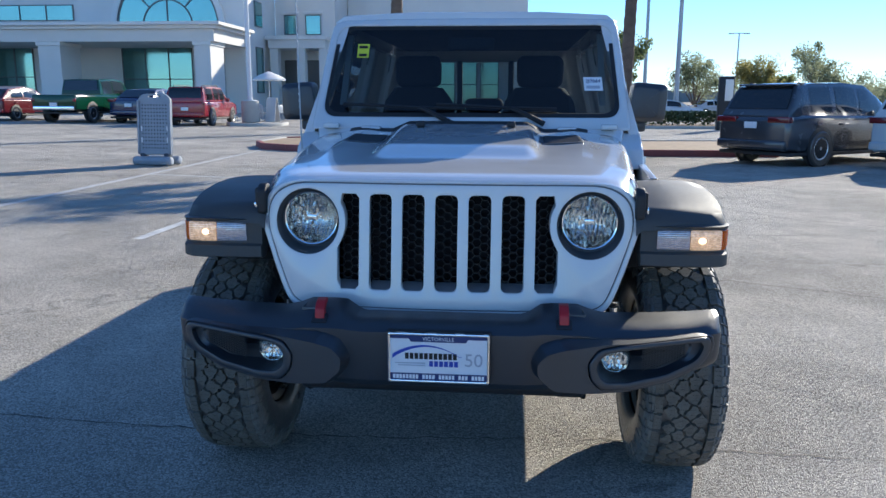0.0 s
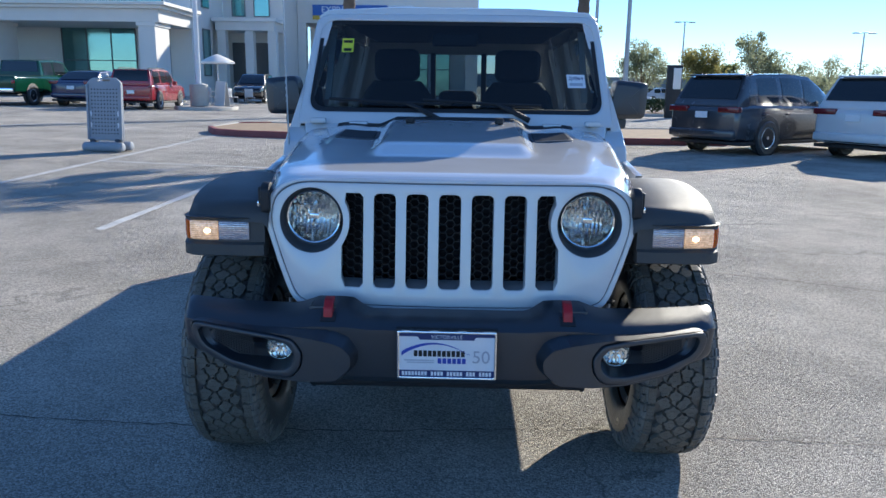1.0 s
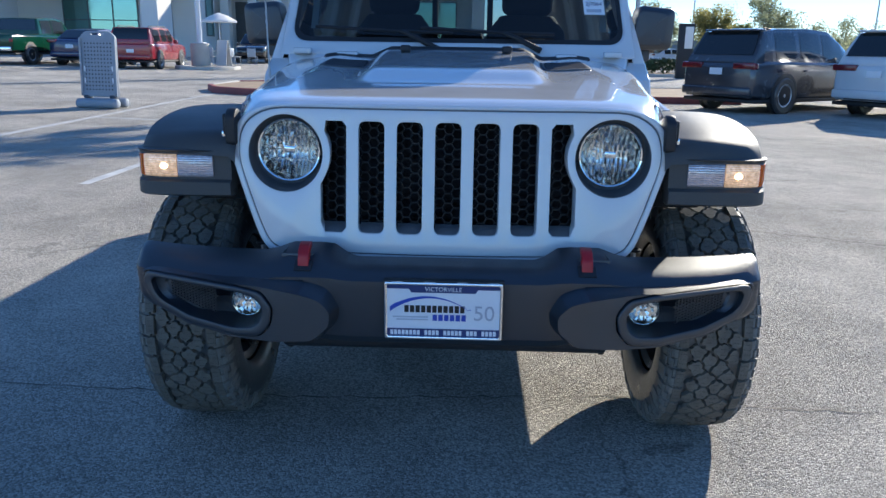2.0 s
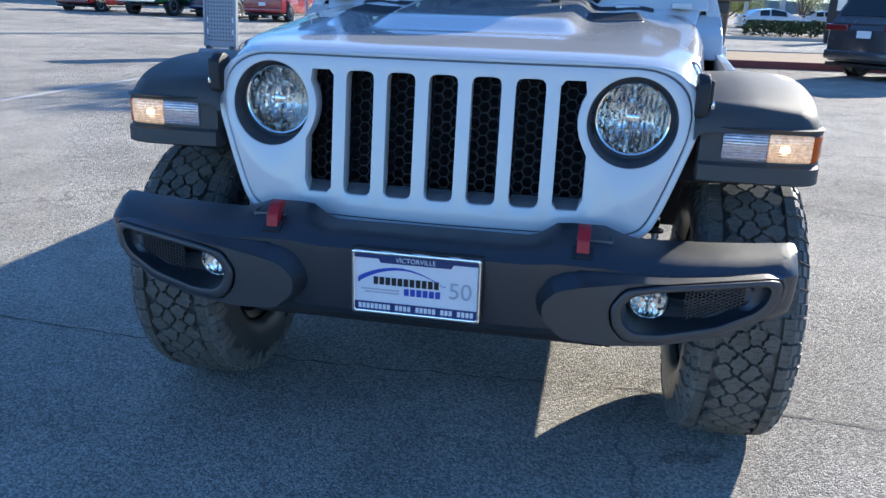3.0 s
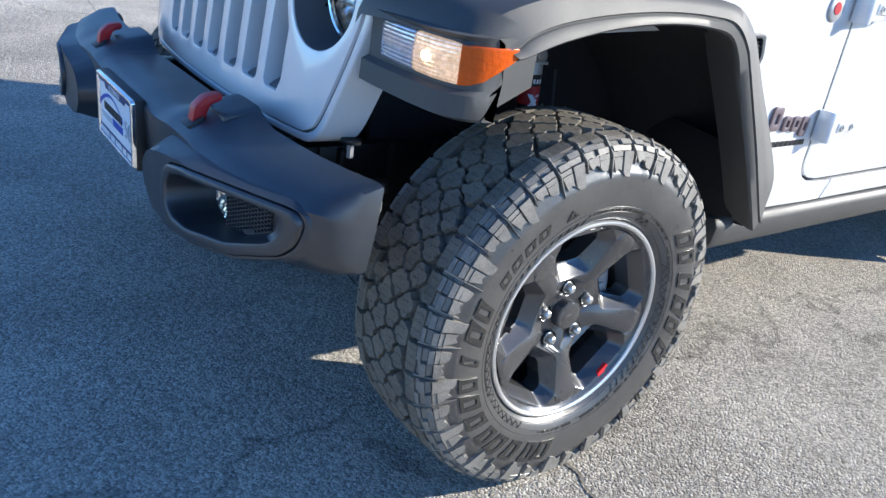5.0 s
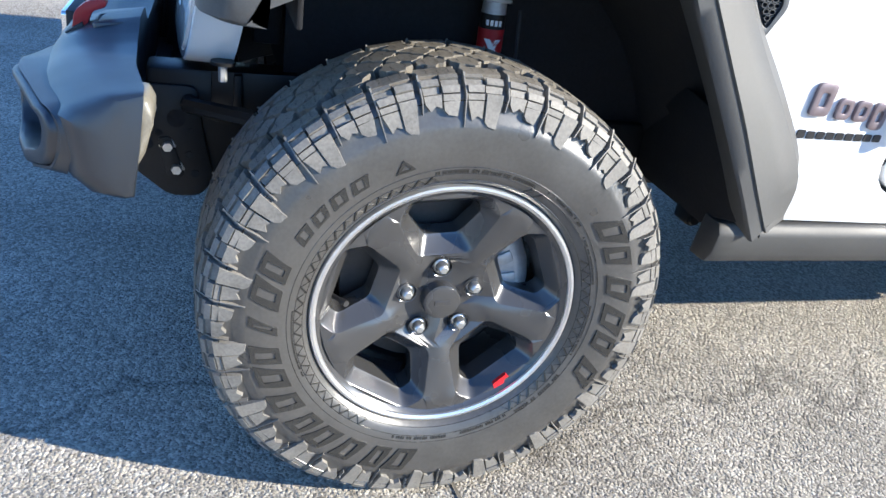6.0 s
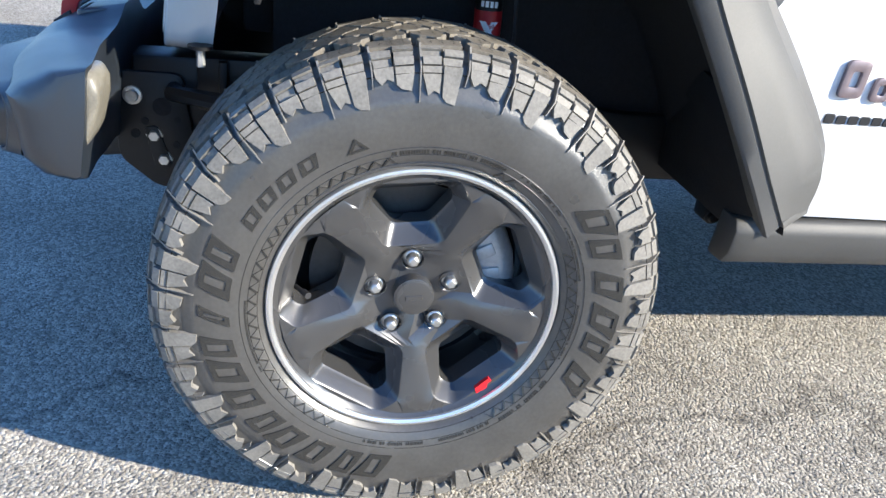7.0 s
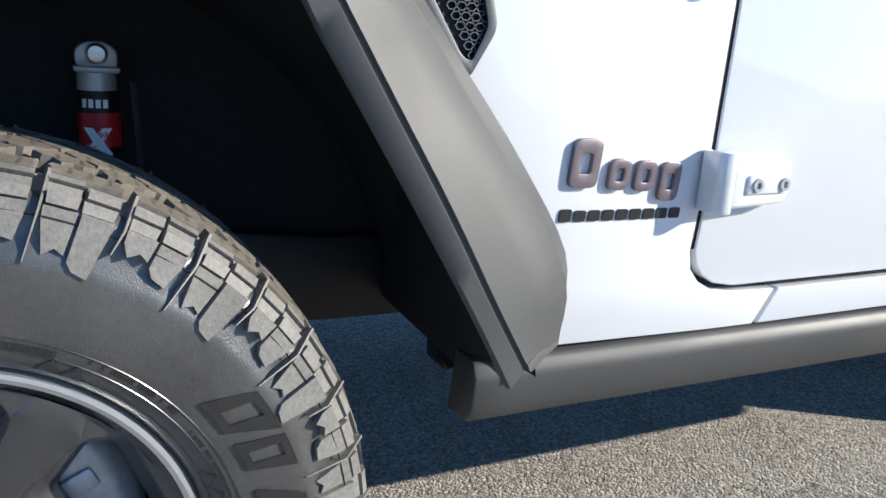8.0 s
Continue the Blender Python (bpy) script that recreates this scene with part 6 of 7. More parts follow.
    ln = part("lens", lathe([(0.043, 0.003), (0.034, 0.010), (0.02, 0.014), (0.0005, 0.0155)], 36), LENS, fg, angle=180)
    ln.visible_shadow = False
    hk = prism(round_poly([(-0.634, 0.686), (-0.606, 0.686), (-0.604, 0.716), (-0.594, 0.741), (-0.569, 0.750), (-0.569, 0.764), (-0.602, 0.759), (-0.626, 0.738)], 0.009, 3), "x", s * 0.382 - 0.0145, s * 0.382 + 0.0145, 0.005, 3)
    part("tow_hook", hk, RED, bumper, "red tow hook")
    part("hook_slot", loft([[(s * 0.382 + k * 0.024, y, z) for y, z in ((-0.643, 0.700), (-0.612, 0.721), (-0.605, 0.70), (-0.63, 0.68))] for k in (-1, 1)], w=0.002), DARK, bumper)
    # pocket behind the hook
    pt = round_poly([(0.362, -0.588), (0.452, -0.588), (0.445, -0.530), (0.362, -0.530)], 0.010)
    pi = round_poly([(0.368, -0.582), (0.446, -0.582), (0.440, -0.535), (0.368, -0.535)], 0.008)
    part("hook_pocket", flip(plate(pt, [pi], lambda u, v: (u, v, 0.7365 + 0.09 * (v + 0.53)), lambda u, v: (0, 0, -0.02), w=0.003), s), BUMPERBLACK, bumper)
    # end of the bumper: inner brace of raw plastic
    eb = loft([[(x, y, z) for y, z in ((-0.486, 0.722 - o), (-0.470, 0.722 - o), (-0.461, 0.704 - o), (-0.462, 0.680), (-0.474, 0.635 + o), (-0.487, 0.610 + o))] for x, o in ((0.78, 0.0), (0.852, 0.0), (0.862, 0.010))], w=0.006)
    part("end_brace", flip(eb, s), FOIL, bumper, "raw beige brace behind the bumper end")

# ---- dealer plate ----
pl = part("plate_frame", plate(round_poly([(-0.157, 0.528), (0.157, 0.528), (0.157, 0.687), (-0.157, 0.687)], 0.008), [round_poly([(-0.1485, 0.5365), (0.1485, 0.5365), (0.1485, 0.6785), (-0.1485, 0.6785)], 0.005)], lambda u, v: (u, -0.688, v), lambda u, v: (0, 0.012, 0), w=0.003), CHROME, truck, "chrome plate frame with dealer card")
part("frame_backing", box(-0.160, 0.160, -0.678, -0.655, 0.525, 0.690, 0.003), DARK, pl)
part("plate_card", box(-0.150, 0.150, -0.6815, -0.679, 0.535, 0.680), PLATEWHITE, pl)
part("top_band", prism([(-0.149, 0.679), (-0.098, 0.679), (-0.085, 0.658), (0.085, 0.658), (0.098, 0.679)][::-1], "y", -0.6835, -0.682), NAVY, pl)
part("top_band_ends", box(-0.149, 0.149, -0.6834, -0.6819, 0.668, 0.679), NAVY, pl)
part("bottom_band", box(-0.149, 0.149, -0.6835, -0.682, 0.536, 0.557), NAVY, pl)


def bars(x0, x1, z0, z1, n, material, y=-0.6845, skip=()):
    b = bmesh.new()
    w = (x1 - x0) / n
    for k in range(n):
        if k in skip:
            continue
        box(x0 + w * (k + 0.12), x0 + w * (k + 0.88), y, y + 0.0015, z0, z1, bm=b)
    part("print_bar", b, material, pl)


words("VICTORVILLE", 0.0165, PLATEWHITE, pose(0, -0.6845, 0.6675, 90, 0, 0), pl, deep=0.0004)
bars(-0.142, 0.142, 0.540, 0.553, 28, PLATEWHITE, skip=(8, 13, 19, 23))
bars(-0.105, 0.058, 0.603, 0.622, 11, BLACKINK, -0.6832)
bars(-0.030, 0.062, 0.580, 0.597, 6, ROYAL, -0.6832)
bars(-0.135, -0.04, 0.588, 0.5915, 14, GREYINK, -0.6832)
bars(-0.125, -0.04, 0.581, 0.584, 11, GREYINK, -0.6832)
words("50", 0.058, GREYINK, pose(0.108, -0.6832, 0.601, 90, 0, 0), pl, deep=0.0004)
sw = []
for k in range(25):
    t = k / 24
    x, zc = -0.142 + 0.215 * t, 0.612 + 0.034 * math.sin(math.pi * min(1, t * 1.05)) ** 0.8
    h = 0.0075 * (1 - t) ** 1.6 + 0.0006
    sw.append([(x, -0.6833, zc - h), (x, -0.6833, zc + h * 0.7), (x, -0.6825, zc + h * 0.7), (x, -0.6825, zc - h)])
part("swoosh", loft(sw), ROYAL, pl)


# ---- wheels ----
PROF = [(0.0, 0.4085), (0.06, 0.4075), (0.10, 0.4048), (0.118, 0.4010), (0.131, 0.391), (0.1385, 0.3765), (0.1425, 0.358), (0.1455, 0.332), (0.1460, 0.302), (0.1425, 0.272), (0.1370, 0.252), (0.1290, 0.2385)]
cum = [0.0]
for (a, b), (c, d) in zip(PROF, PROF[1:]):
    cum.append(cum[-1] + math.hypot(c - a, d - b))


def skin(sv, deep=0.0):
    """Half width and radius of the tyre's surface at the arc length sv from the crown, sunk by deep."""
    sg, q = (1 if sv >= 0 else -1), min(abs(sv), cum[-1] - 1e-6)
    for i in range(len(cum) - 1):
        if q <= cum[i + 1]:
            t = (q - cum[i]) / (cum[i + 1] - cum[i])
            (a, b), (c, d) = PROF[i], PROF[i + 1]
            L = cum[i + 1] - cum[i]
            n = ((d - b) / L, (c - a) / L)
            return sg * (a + (c - a) * t + n[0] * deep * 1.0), b + (d - b) * t - n[1] * deep
    return sg * PROF[-1][0], PROF[-1][1]


def tyre_point(sv, th, deep):
    w, r = skin(sv, deep)
    if deep:
        # sink along the surface normal, which points outwards on the crown and sideways on the wall
        q = abs(sv)
        w0, r0 = skin(sv)
        w1, r1 = skin(math.copysign(min(q + 0.004, cum[-1] - 1e-5), sv if sv else 1))
        d = Vector((abs(w1) - abs(w0), r1 - r0)).normalized()
        w, r = math.copysign(abs(w0) + d.y * deep, sv if sv else 1), r0 - d.x * deep
    return (w, r * math.cos(th), r * math.sin(th))


def build_tyre():
    rows = []
    ss = [cum[-1] * (-1 + 2 * k / 56) for k in range(57)]
    prof = []
    for sv in ss:
        q = abs(sv)
        deep = 0.016 if q < 0.112 else 0.016 * (1 - smooth(0.112, 0.150, q)) + 0.006 * smooth(0.118, 0.14, q) * (1 - smooth(0.182, 0.190, q))
        w, r, _ = tyre_point(sv, 0, deep)
        prof.append((r, w))
    prof = [(0.228, -0.112)] + prof + [(0.228, 0.112)]
    return lathe(prof, 144)


def build_tread():
    crown, wall, sipes = ([], []), ([], []), ([], [])

    def block(poly, pitch, k, top=0.0, base=0.0165, draft=0.06, sgn=1, rows=1):
        verts, faces = crown if poly[0][0] < 0.1 else wall
        n = len(poly)
        cs, ct = sum(p[0] for p in poly) / n, sum(p[1] for p in poly) / n
        k0 = len(verts)
        for shrink, deep in ((1.02, base), (1.0 - draft * 0.3, top + 0.0012), (1.0 - draft * 0.3 - 0.025, top)):
            for ps, pt in poly:
                sv, tt = cs + (ps - cs) * shrink, ct + (pt - ct) * shrink
                verts.append(tyre_point(sgn * sv, (k + tt) * pitch, deep))
        for lv in (0, 1):
            for i in range(n):
                j = (i + 1) % n
                faces.append((k0 + lv * n + i, k0 + lv * n + j, k0 + (lv + 1) * n + j, k0 + (lv + 1) * n + i))
        faces.append(tuple(k0 + 2 * n + i for i in range(n)))

    def sipe(s0, s1, t, pitch, k, sgn, width, amp):
        """A fine zigzag slit across a block, as a dark ribbon."""
        n = 7
        line = [(s0 + (s1 - s0) * i / (n - 1), t + (amp if i % 2 else -amp)) for i in range(n)]
        verts, faces = sipes
        k0 = len(verts)
        for ps, pt in line:
            for d in (-width, width):
                verts.append(tyre_point(sgn * ps, (k + pt + d) * pitch, -0.0004))
        faces.extend((k0 + 2 * i, k0 + 2 * i + 1, k0 + 2 * i + 3, k0 + 2 * i + 2) for i in range(n - 1))

    # centre: large hooked blocks with deep winding grooves between them
    rnd = random.Random(11)
    M, step = 42, 2 * math.pi * 0.407 / 42
    seeds = [[(s0 + rnd.uniform(-0.006, 0.006), (k + 0.5 * (r % 2) + rnd.uniform(-0.2, 0.2)) * step) for k in range(M)] for r, s0 in enumerate((-0.088, -0.053, -0.0178, 0.0178, 0.053, 0.088))]
    for r in range(1, 5):
        for k in range(M):
            p = Vector(seeds[r][k])
            cell = [Vector((p.x - 0.06, p.y - 0.08)), Vector((p.x + 0.06, p.y - 0.08)), Vector((p.x + 0.06, p.y + 0.08)), Vector((p.x - 0.06, p.y + 0.08))]
            for rr in (r - 1, r, r + 1):
                for dk in (-2, -1, 0, 1, 2):
                    if rr == r and dk == 0:
                        continue
                    q = Vector(seeds[rr][(k + dk) % M]) + Vector((0, ((k + dk) // M) * M * step))
                    d = (q - p).normalized()
                    lim = (q - p).length / 2 - (0.0036 if rr != r else 0.0026)
                    out = []
                    for a, b in zip(cell, cell[1:] + cell[:1]):
                        fa, fb = (a - p).dot(d) - lim, (b - p).dot(d) - lim
                        if fa <= 0:
                            out.append(a)
                        if (fa < 0) != (fb < 0):
                            out.append(a.lerp(b, fa / (fa - fb)))
                    cell = out
            pts = []
            for a, b in zip(cell, cell[1:] + cell[:1]):
                pts.append(a)
                if (b - a).length > 0.014:
                    side = Vector((-(b - a).y, (b - a).x)).normalized() * (0.0026 if int((a.x + b.x + 2) * 1000) % 2 else -0.0026)
                    pts += [a.lerp(b, 0.4) + side, a.lerp(b, 0.6) - side]
            block([(max(-0.078, min(0.078, a.x)), a.y / step) for a in pts], 2 * math.pi / M, 0, draft=0.05)
            for o in (-0.010, 0.010):
                sipe(p.x - 0.010, p.x + 0.010, (p.y + o) / step, 2 * math.pi / M, 0, 1, 0.008, 0.03)
    N = 36
    pitch = 2 * math.pi / N
    for k in range(N):
        for sgn, o in ((1, 0.0), (-1, 0.5)):
            # shoulder block: flat crown, then terraces stepping down the corner
            long_ = k % 2 == 0
            block([(0.0815, 0.03 + o), (0.090, 0.09 + o), (0.098, 0.05 + o), (0.1090, 0.06 + o), (0.1090, 0.91 + o), (0.099, 0.90 + o), (0.091, 0.95 + o), (0.0815, 0.90 + o)], pitch, k, sgn=sgn, draft=0.02)
            for q in (0.22, 0.45, 0.68):
                sipe(0.0845, 0.1055, q + o, pitch, k, sgn, 0.006, 0.022)
            for a, b in ((0.05, 0.46), (0.495, 0.91)):
                block([(0.1095, a + o), (0.1200, a + o), (0.1200, b + o), (0.1095, b + o)], pitch, k, sgn=sgn, draft=0.02, top=0.0050 if (a < 0.1) == long_ else 0.0008)
                block([(0.1210, a + o + 0.01), (0.1325, a + o + 0.01), (0.1325, b + o - 0.01), (0.1210, b + o - 0.01)], pitch, k, sgn=sgn, draft=0.02, base=0.012, top=-0.0004 if (a < 0.1) == long_ else 0.0046)
            a, b = 0.04 + o, 0.92 + o
            for a2, b2, low in ((a + 0.02, a + 0.43, long_), (a + 0.465, b - 0.03, not long_)):
                block([(0.1340, a2), (0.1450, a2 + 0.01), (0.1450, b2 - 0.01), (0.1340, b2)], pitch, k, sgn=sgn, draft=0.02, base=0.009, top=0.0036 if low else -0.0012)
            end = 0.198 if long_ else 0.180
            block([(0.1465, a + 0.02), (0.158, a + 0.03), (end, a + 0.10), (end - 0.003, a + 0.32), (end - 0.010, a + 0.42), (0.1465, a + 0.42)], pitch, k, sgn=sgn, draft=0.03, base=0.010, top=-0.0026 if long_ else -0.0008)
            block([(0.1465, a + 0.45), (end - 0.014, a + 0.47), (end - 0.018, a + 0.60), (end - 0.011, b - 0.14), (0.158, b - 0.03), (0.1465, b - 0.02)], pitch, k, sgn=sgn, draft=0.03, base=0.010, top=-0.0004 if long_ else -0.0026)
            # thin bright blade down the trailing edge of each block
            e2 = 0.196 if long_ else 0.172
            block([(0.1085, b - 0.035), (0.1085, b + 0.005), (0.150, b + 0.025), (e2, b + 0.065), (e2, b + 0.050), (0.150, b - 0.005)], pitch, k, sgn=sgn, draft=0.0, base=0.012, top=-0.0030)
            # low bridge between neighbouring blocks
            block([(0.100, b - 0.02), (0.143, b - 0.02), (0.143, 1.06 + o), (0.100, 1.06 + o)], pitch, k, sgn=sgn, draft=0.0, base=0.0165, top=0.0085)
            if long_:
                block([(0.168, a + 0.22), (0.170, a + 0.19), (0.188, a + 0.30), (0.188, a + 0.32)], pitch, k, sgn=sgn, draft=0.0, base=0.006, top=-0.0005)
    made = []
    for verts, faces in (crown, wall, sipes):
        me = bpy.data.meshes.new("tread")
        me.from_pydata(verts, [], faces)
        b = bmesh.new()
        b.from_mesh(me)
        bpy.data.meshes.remove(me)
        made.append(b)
    return made


def side_s(r):
    """The arc length at which the outer wall has the radius r."""
    for i in range(len(PROF) - 1, 0, -1):
        if PROF[i][1] <= r <= PROF[i - 1][1]:
            t = (PROF[i - 1][1] - r) / (PROF[i - 1][1] - PROF[i][1])
            return cum[i - 1] + (cum[i] - cum[i - 1]) * t
    return cum[-1]


def wall_shape(b, pts, high, inner=None):
    """A raised shape on the outer wall from (radius, angle in degrees) points; with inner, a raised outline."""
    def ring(p, h):
        return [b.verts.new(tyre_point(side_s(r), radians(a), -h)) for r, a in p]

    lo, hi = ring(pts, -0.001), ring(pts, high)
    n = len(pts)
    for k in range(n):
        b.faces.new((lo[k], lo[(k + 1) % n], hi[(k + 1) % n], hi[k]))
    if inner is None:
        b.faces.new(hi)
    else:
        ih, il = ring(inner, high), ring(inner, 0.0002)
        for k in range(n):
            j = (k + 1) % n
            b.faces.new((hi[k], hi[j], ih[j], ih[k]))
            b.faces.new((ih[k], ih[j], il[j], il[k]))


def build_wall_marks():
    made = []

    def letter(a, w, r0, r1, slant, high=0.0024):
        o = [(r0, a), (r0, a - w), (r0 * 0.5 + r1 * 0.5, a - w + slant * 0.5), (r1, a - w + slant), (r1, a + slant), (r0 * 0.5 + r1 * 0.5, a + slant * 0.5)]
        o = [q for u, v in zip(o, o[1:] + o[:1]) for q in (u, ((u[0] + v[0]) / 2, (u[1] + v[1]) / 2))]
        ca, cr = a - w / 2 + slant / 2, (r0 + r1) / 2
        b = bmesh.new()
        made.append(b)
        wall_shape(b, o, high, [(cr + (r - cr) * 0.66, ca + (t - ca) * 0.40) for r, t in o])

    for k in range(6):
        letter(34.0 - 11.4 * k, (8.2, 6.4, 7.6)[k % 3], 0.284, 0.330, (-5.0, -3.2, -4.2)[k % 3])
    for k in range(11):
        if k != 8:
            letter(261.0 - 10.0 * k, (7.4, 6.0, 6.8)[k % 3], 0.282, 0.328, (-4.2, -3.0, -3.6)[k % 3])
    letter(261.0 - 81.0, 3.0, 0.282, 0.326, -4.5)
    for k in range(4):
        letter(147.0 - 7.4 * k, 5.6, 0.281, 0.302, -1.5, 0.0010)
    b = bmesh.new()
    made.append(b)
    wall_shape(b, [(0.278, 110.5), (0.278, 104.0), (0.298, 107.2)], 0.0016, [(0.281, 108.8), (0.281, 105.6), (0.291, 107.2)])
    return made


def build_wall_print():
    b = bmesh.new()
    rnd = random.Random(4)
    for a0, a1, r, h in ((98, 60, 0.258, 0.006), (55, 36, 0.262, 0.004), (30, 8, 0.259, 0.003), (-2, -25, 0.259, 0.003), (-62, -82, 0.258, 0.005), (-88, -110, 0.258, 0.005), (200, 172, 0.258, 0.003), (-35, -58, 0.262, 0.005)):
        a = a0
        while a > a1:
            w = rnd.choice((0.7, 0.9, 1.1))
            if rnd.random() > 0.15:
                wall_shape(b, [(r, a), (r, a - w * 0.8), (r + h, a - w * 0.8), (r + h, a)], 0.0007)
            a -= w
    for k in range(62):
        a = -62 + 4.8 * k
        if not (62 < a < 96) and not (16 < a < 50):
            for q in (0, 1):
                p0, p1 = (a, a + 2.4) if q == 0 else (a + 2.4, a + 4.8)
                r0, r1 = (0.2435, 0.2550) if q == 0 else (0.2550, 0.2435)
                wall_shape(b, [(r0, p0), (r0 + 0.0016, p0 + 0.42), (r1 + 0.0016, p1 + 0.42), (r1, p1)], 0.0016)
    for r in (0.2425, 0.2565, 0.268, 0.3712):
        rows = []
        for k in range(121):
            a = radians(3 * k)
            rows.append([tyre_point(side_s(r + d), a, -h) for d, h in ((-0.0008, -0.0005), (0, 0.0007), (0.0008, -0.0005))])
        loft(rows, closed=False, caps=False, bm=b)
    return b


def build_rim():
    """Five-window face, turned about x; face towards +x."""
    wins_o, wins_i = [], []
    for k in range(5):
        a = radians(90 + 72 * k)

        def turn(pts):
            return [(r * math.cos(a) - u * -math.sin(a) * -1, r * math.sin(a) + u * math.cos(a) * -1 * -1) for u, r in pts]

        wo_ = round_poly([(-0.086, 0.168), (-0.069, 0.204), (0.069, 0.204), (0.086, 0.168), (0.045, 0.091), (-0.045, 0.091)], 0.012, 4)
        wi_ = round_poly([(-0.064, 0.166), (-0.054, 0.187), (0.054, 0.187), (0.064, 0.166), (0.030, 0.119), (-0.030, 0.119)], 0.009, 4)
        wins_o.append(turn(wo_))
        wins_i.append(turn(wi_))

    def face_x(u, v):
        r = math.hypot(u, v)
        x = 0.079 + 0.036 * max(0.0, min(1.0, (r - 0.06) / 0.135)) ** 1.15
        # spokes rise from the hub between the windows
        ang = (math.degrees(math.atan2(v, u)) - 90) % 72
        sp = math.exp(-((ang - 36) / 13) ** 2)
        x += 0.009 * sp * smooth(0.04, 0.075, r) * (1 - 0.5 * smooth(0.12, 0.18, r)) - 0.007 * (1 - sp) * (1 - smooth(0.055, 0.095, r))
        return x

    b = plate(circle(0, 0, 0.2120, 120), wins_o, lambda u, v: (face_x(u, v), u, v), lambda u, v: (-0.001, 0, 0), cuts=5)
    for o, i in zip(wins_o, wins_i):
        rows = [[(face_x(u, v), u, v) for u, v in o], [(face_x(*((Vector(p) * 0.85 + Vector(q) * 0.15))) - 0.004, *(Vector(p) * 0.85 + Vector(q) * 0.15)) for p, q in zip(o, i)], [(face_x(*((Vector(p) * 0.22 + Vector(q) * 0.78))) - 0.026, *(Vector(p) * 0.22 + Vector(q) * 0.78)) for p, q in zip(o, i)],
                [(face_x(u, v) - 0.030, u, v) for u, v in i], [(face_x(u, v) - 0.070, u * 0.99, v * 0.99) for u, v in i]]
        loft(rows, caps=False, bm=b)
    # barrel and outer flange under the machined lip
    lathe([(0.2120, 0.1150), (0.2165, 0.1175), (0.2215, 0.1225), (0.2222, 0.1205)], 120, bm=b)
    lathe([(0.208, 0.06), (0.202, 0.02), (0.200, -0.09), (0.222, -0.105)], 72, bm=b)
    bmesh.ops.remove_doubles(b, verts=b.verts[:], dist=0.0012)
    return b


WH = {}
WH["wheel"] = mesh_of("wheel", build_rim(), GUNMETAL, 24)
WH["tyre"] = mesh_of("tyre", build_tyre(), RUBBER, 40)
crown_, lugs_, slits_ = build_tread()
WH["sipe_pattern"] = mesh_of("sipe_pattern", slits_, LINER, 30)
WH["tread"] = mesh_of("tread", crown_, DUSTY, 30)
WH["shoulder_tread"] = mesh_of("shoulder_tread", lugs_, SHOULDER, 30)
MARKS = [mesh_of("raised_bar", b, WALLMARK, 30) for b in build_wall_marks()]
WH["wall_print"] = mesh_of("wall_print", build_wall_print(), WALLMARK, 30)
WH["machined_lip"] = mesh_of("machined_lip", lathe([(0.2200, 0.1205), (0.2210, 0.1246), (0.2258, 0.1272), (0.2298, 0.1266), (0.2320, 0.1225), (0.2322, 0.108), (0.2205, 0.106)], 120), MACHINED, 30)
WH["center_cap"] = mesh_of("center_cap", lathe([(0.0, 0.0975), (0.026, 0.0965), (0.0295, 0.0955), (0.0300, 0.0945), (0.0312, 0.0945), (0.0322, 0.0940), (0.0335, 0.088), (0.0335, 0.07)], 48), GUNMETAL, 30)
WH["cap_emblem"] = mesh_of("cap_emblem", bev(box(0.0965, 0.0982, -0.014, 0.014, -0.0045, 0.0045), 0.0007, 1), GUNMETAL, 30)
ln_ = lathe([(0.0, 0.0965), (0.006, 0.0962), (0.0092, 0.094), (0.0108, 0.090), (0.0108, 0.074)], 6)
lathe([(0.0112, 0.081), (0.0150, 0.079), (0.0150, 0.074)], 24, bm=ln_)
WH["lug_nut"] = mesh_of("lug_nut", bev(ln_, 0.0012, 2, 40), BOLT, 30)
WH["lug_recess"] = mesh_of("lug_recess", lathe([(0.0185, 0.0845), (0.0172, 0.0835), (0.0160, 0.074), (0.0, 0.073)], 28), GUNMETAL, 30)
WH["brake_disc"] = mesh_of("brake_disc", lathe([(0.04, 0.035), (0.085, 0.03), (0.086, 0.012), (0.165, 0.012), (0.165, -0.012), (0.086, -0.012)], 64), IRON, 30)
cal = loft([[(x, r * math.cos(a), r * math.sin(a)) for x, r in ((0.045, 0.105), (0.048, 0.16), (0.030, 0.182), (-0.03, 0.182), (-0.03, 0.105))] for a in (radians(t) for t in (-12, 0, 12, 24, 36))], w=0.008, seg=3)
for t in (4, 22):
    cal = join(cal, moved(bev(box(0.044, 0.052, 0.118, 0.150, -0.012, 0.012), 0.006, 2), pose(0, 0, 0, t, 0, 0)))
WH["brake_caliper"] = mesh_of("brake_caliper", cal, CASTING, 30)
WH["dust_shield"] = mesh_of("dust_shield", lathe([(0.03, -0.03), (0.19, -0.035), (0.195, -0.02)], 40), LINER, 30)
vs_ = rod((0.062, -0.186, 0.016), (0.092, -0.170, 0.018), 0.004, n=10)
rod((0.086, -0.173, 0.018), (0.100, -0.166, 0.0185), 0.0055, n=10, bm=vs_)
WH["valve_stem"] = mesh_of("valve_stem", vs_, DARK, 30)
rm_ = prism([(0.104, -0.184), (0.122, -0.174), (0.122, -0.166), (0.130, -0.160), (0.124, -0.155), (0.114, -0.163), (0.101, -0.174)], "x", 0.1085, 0.1165)
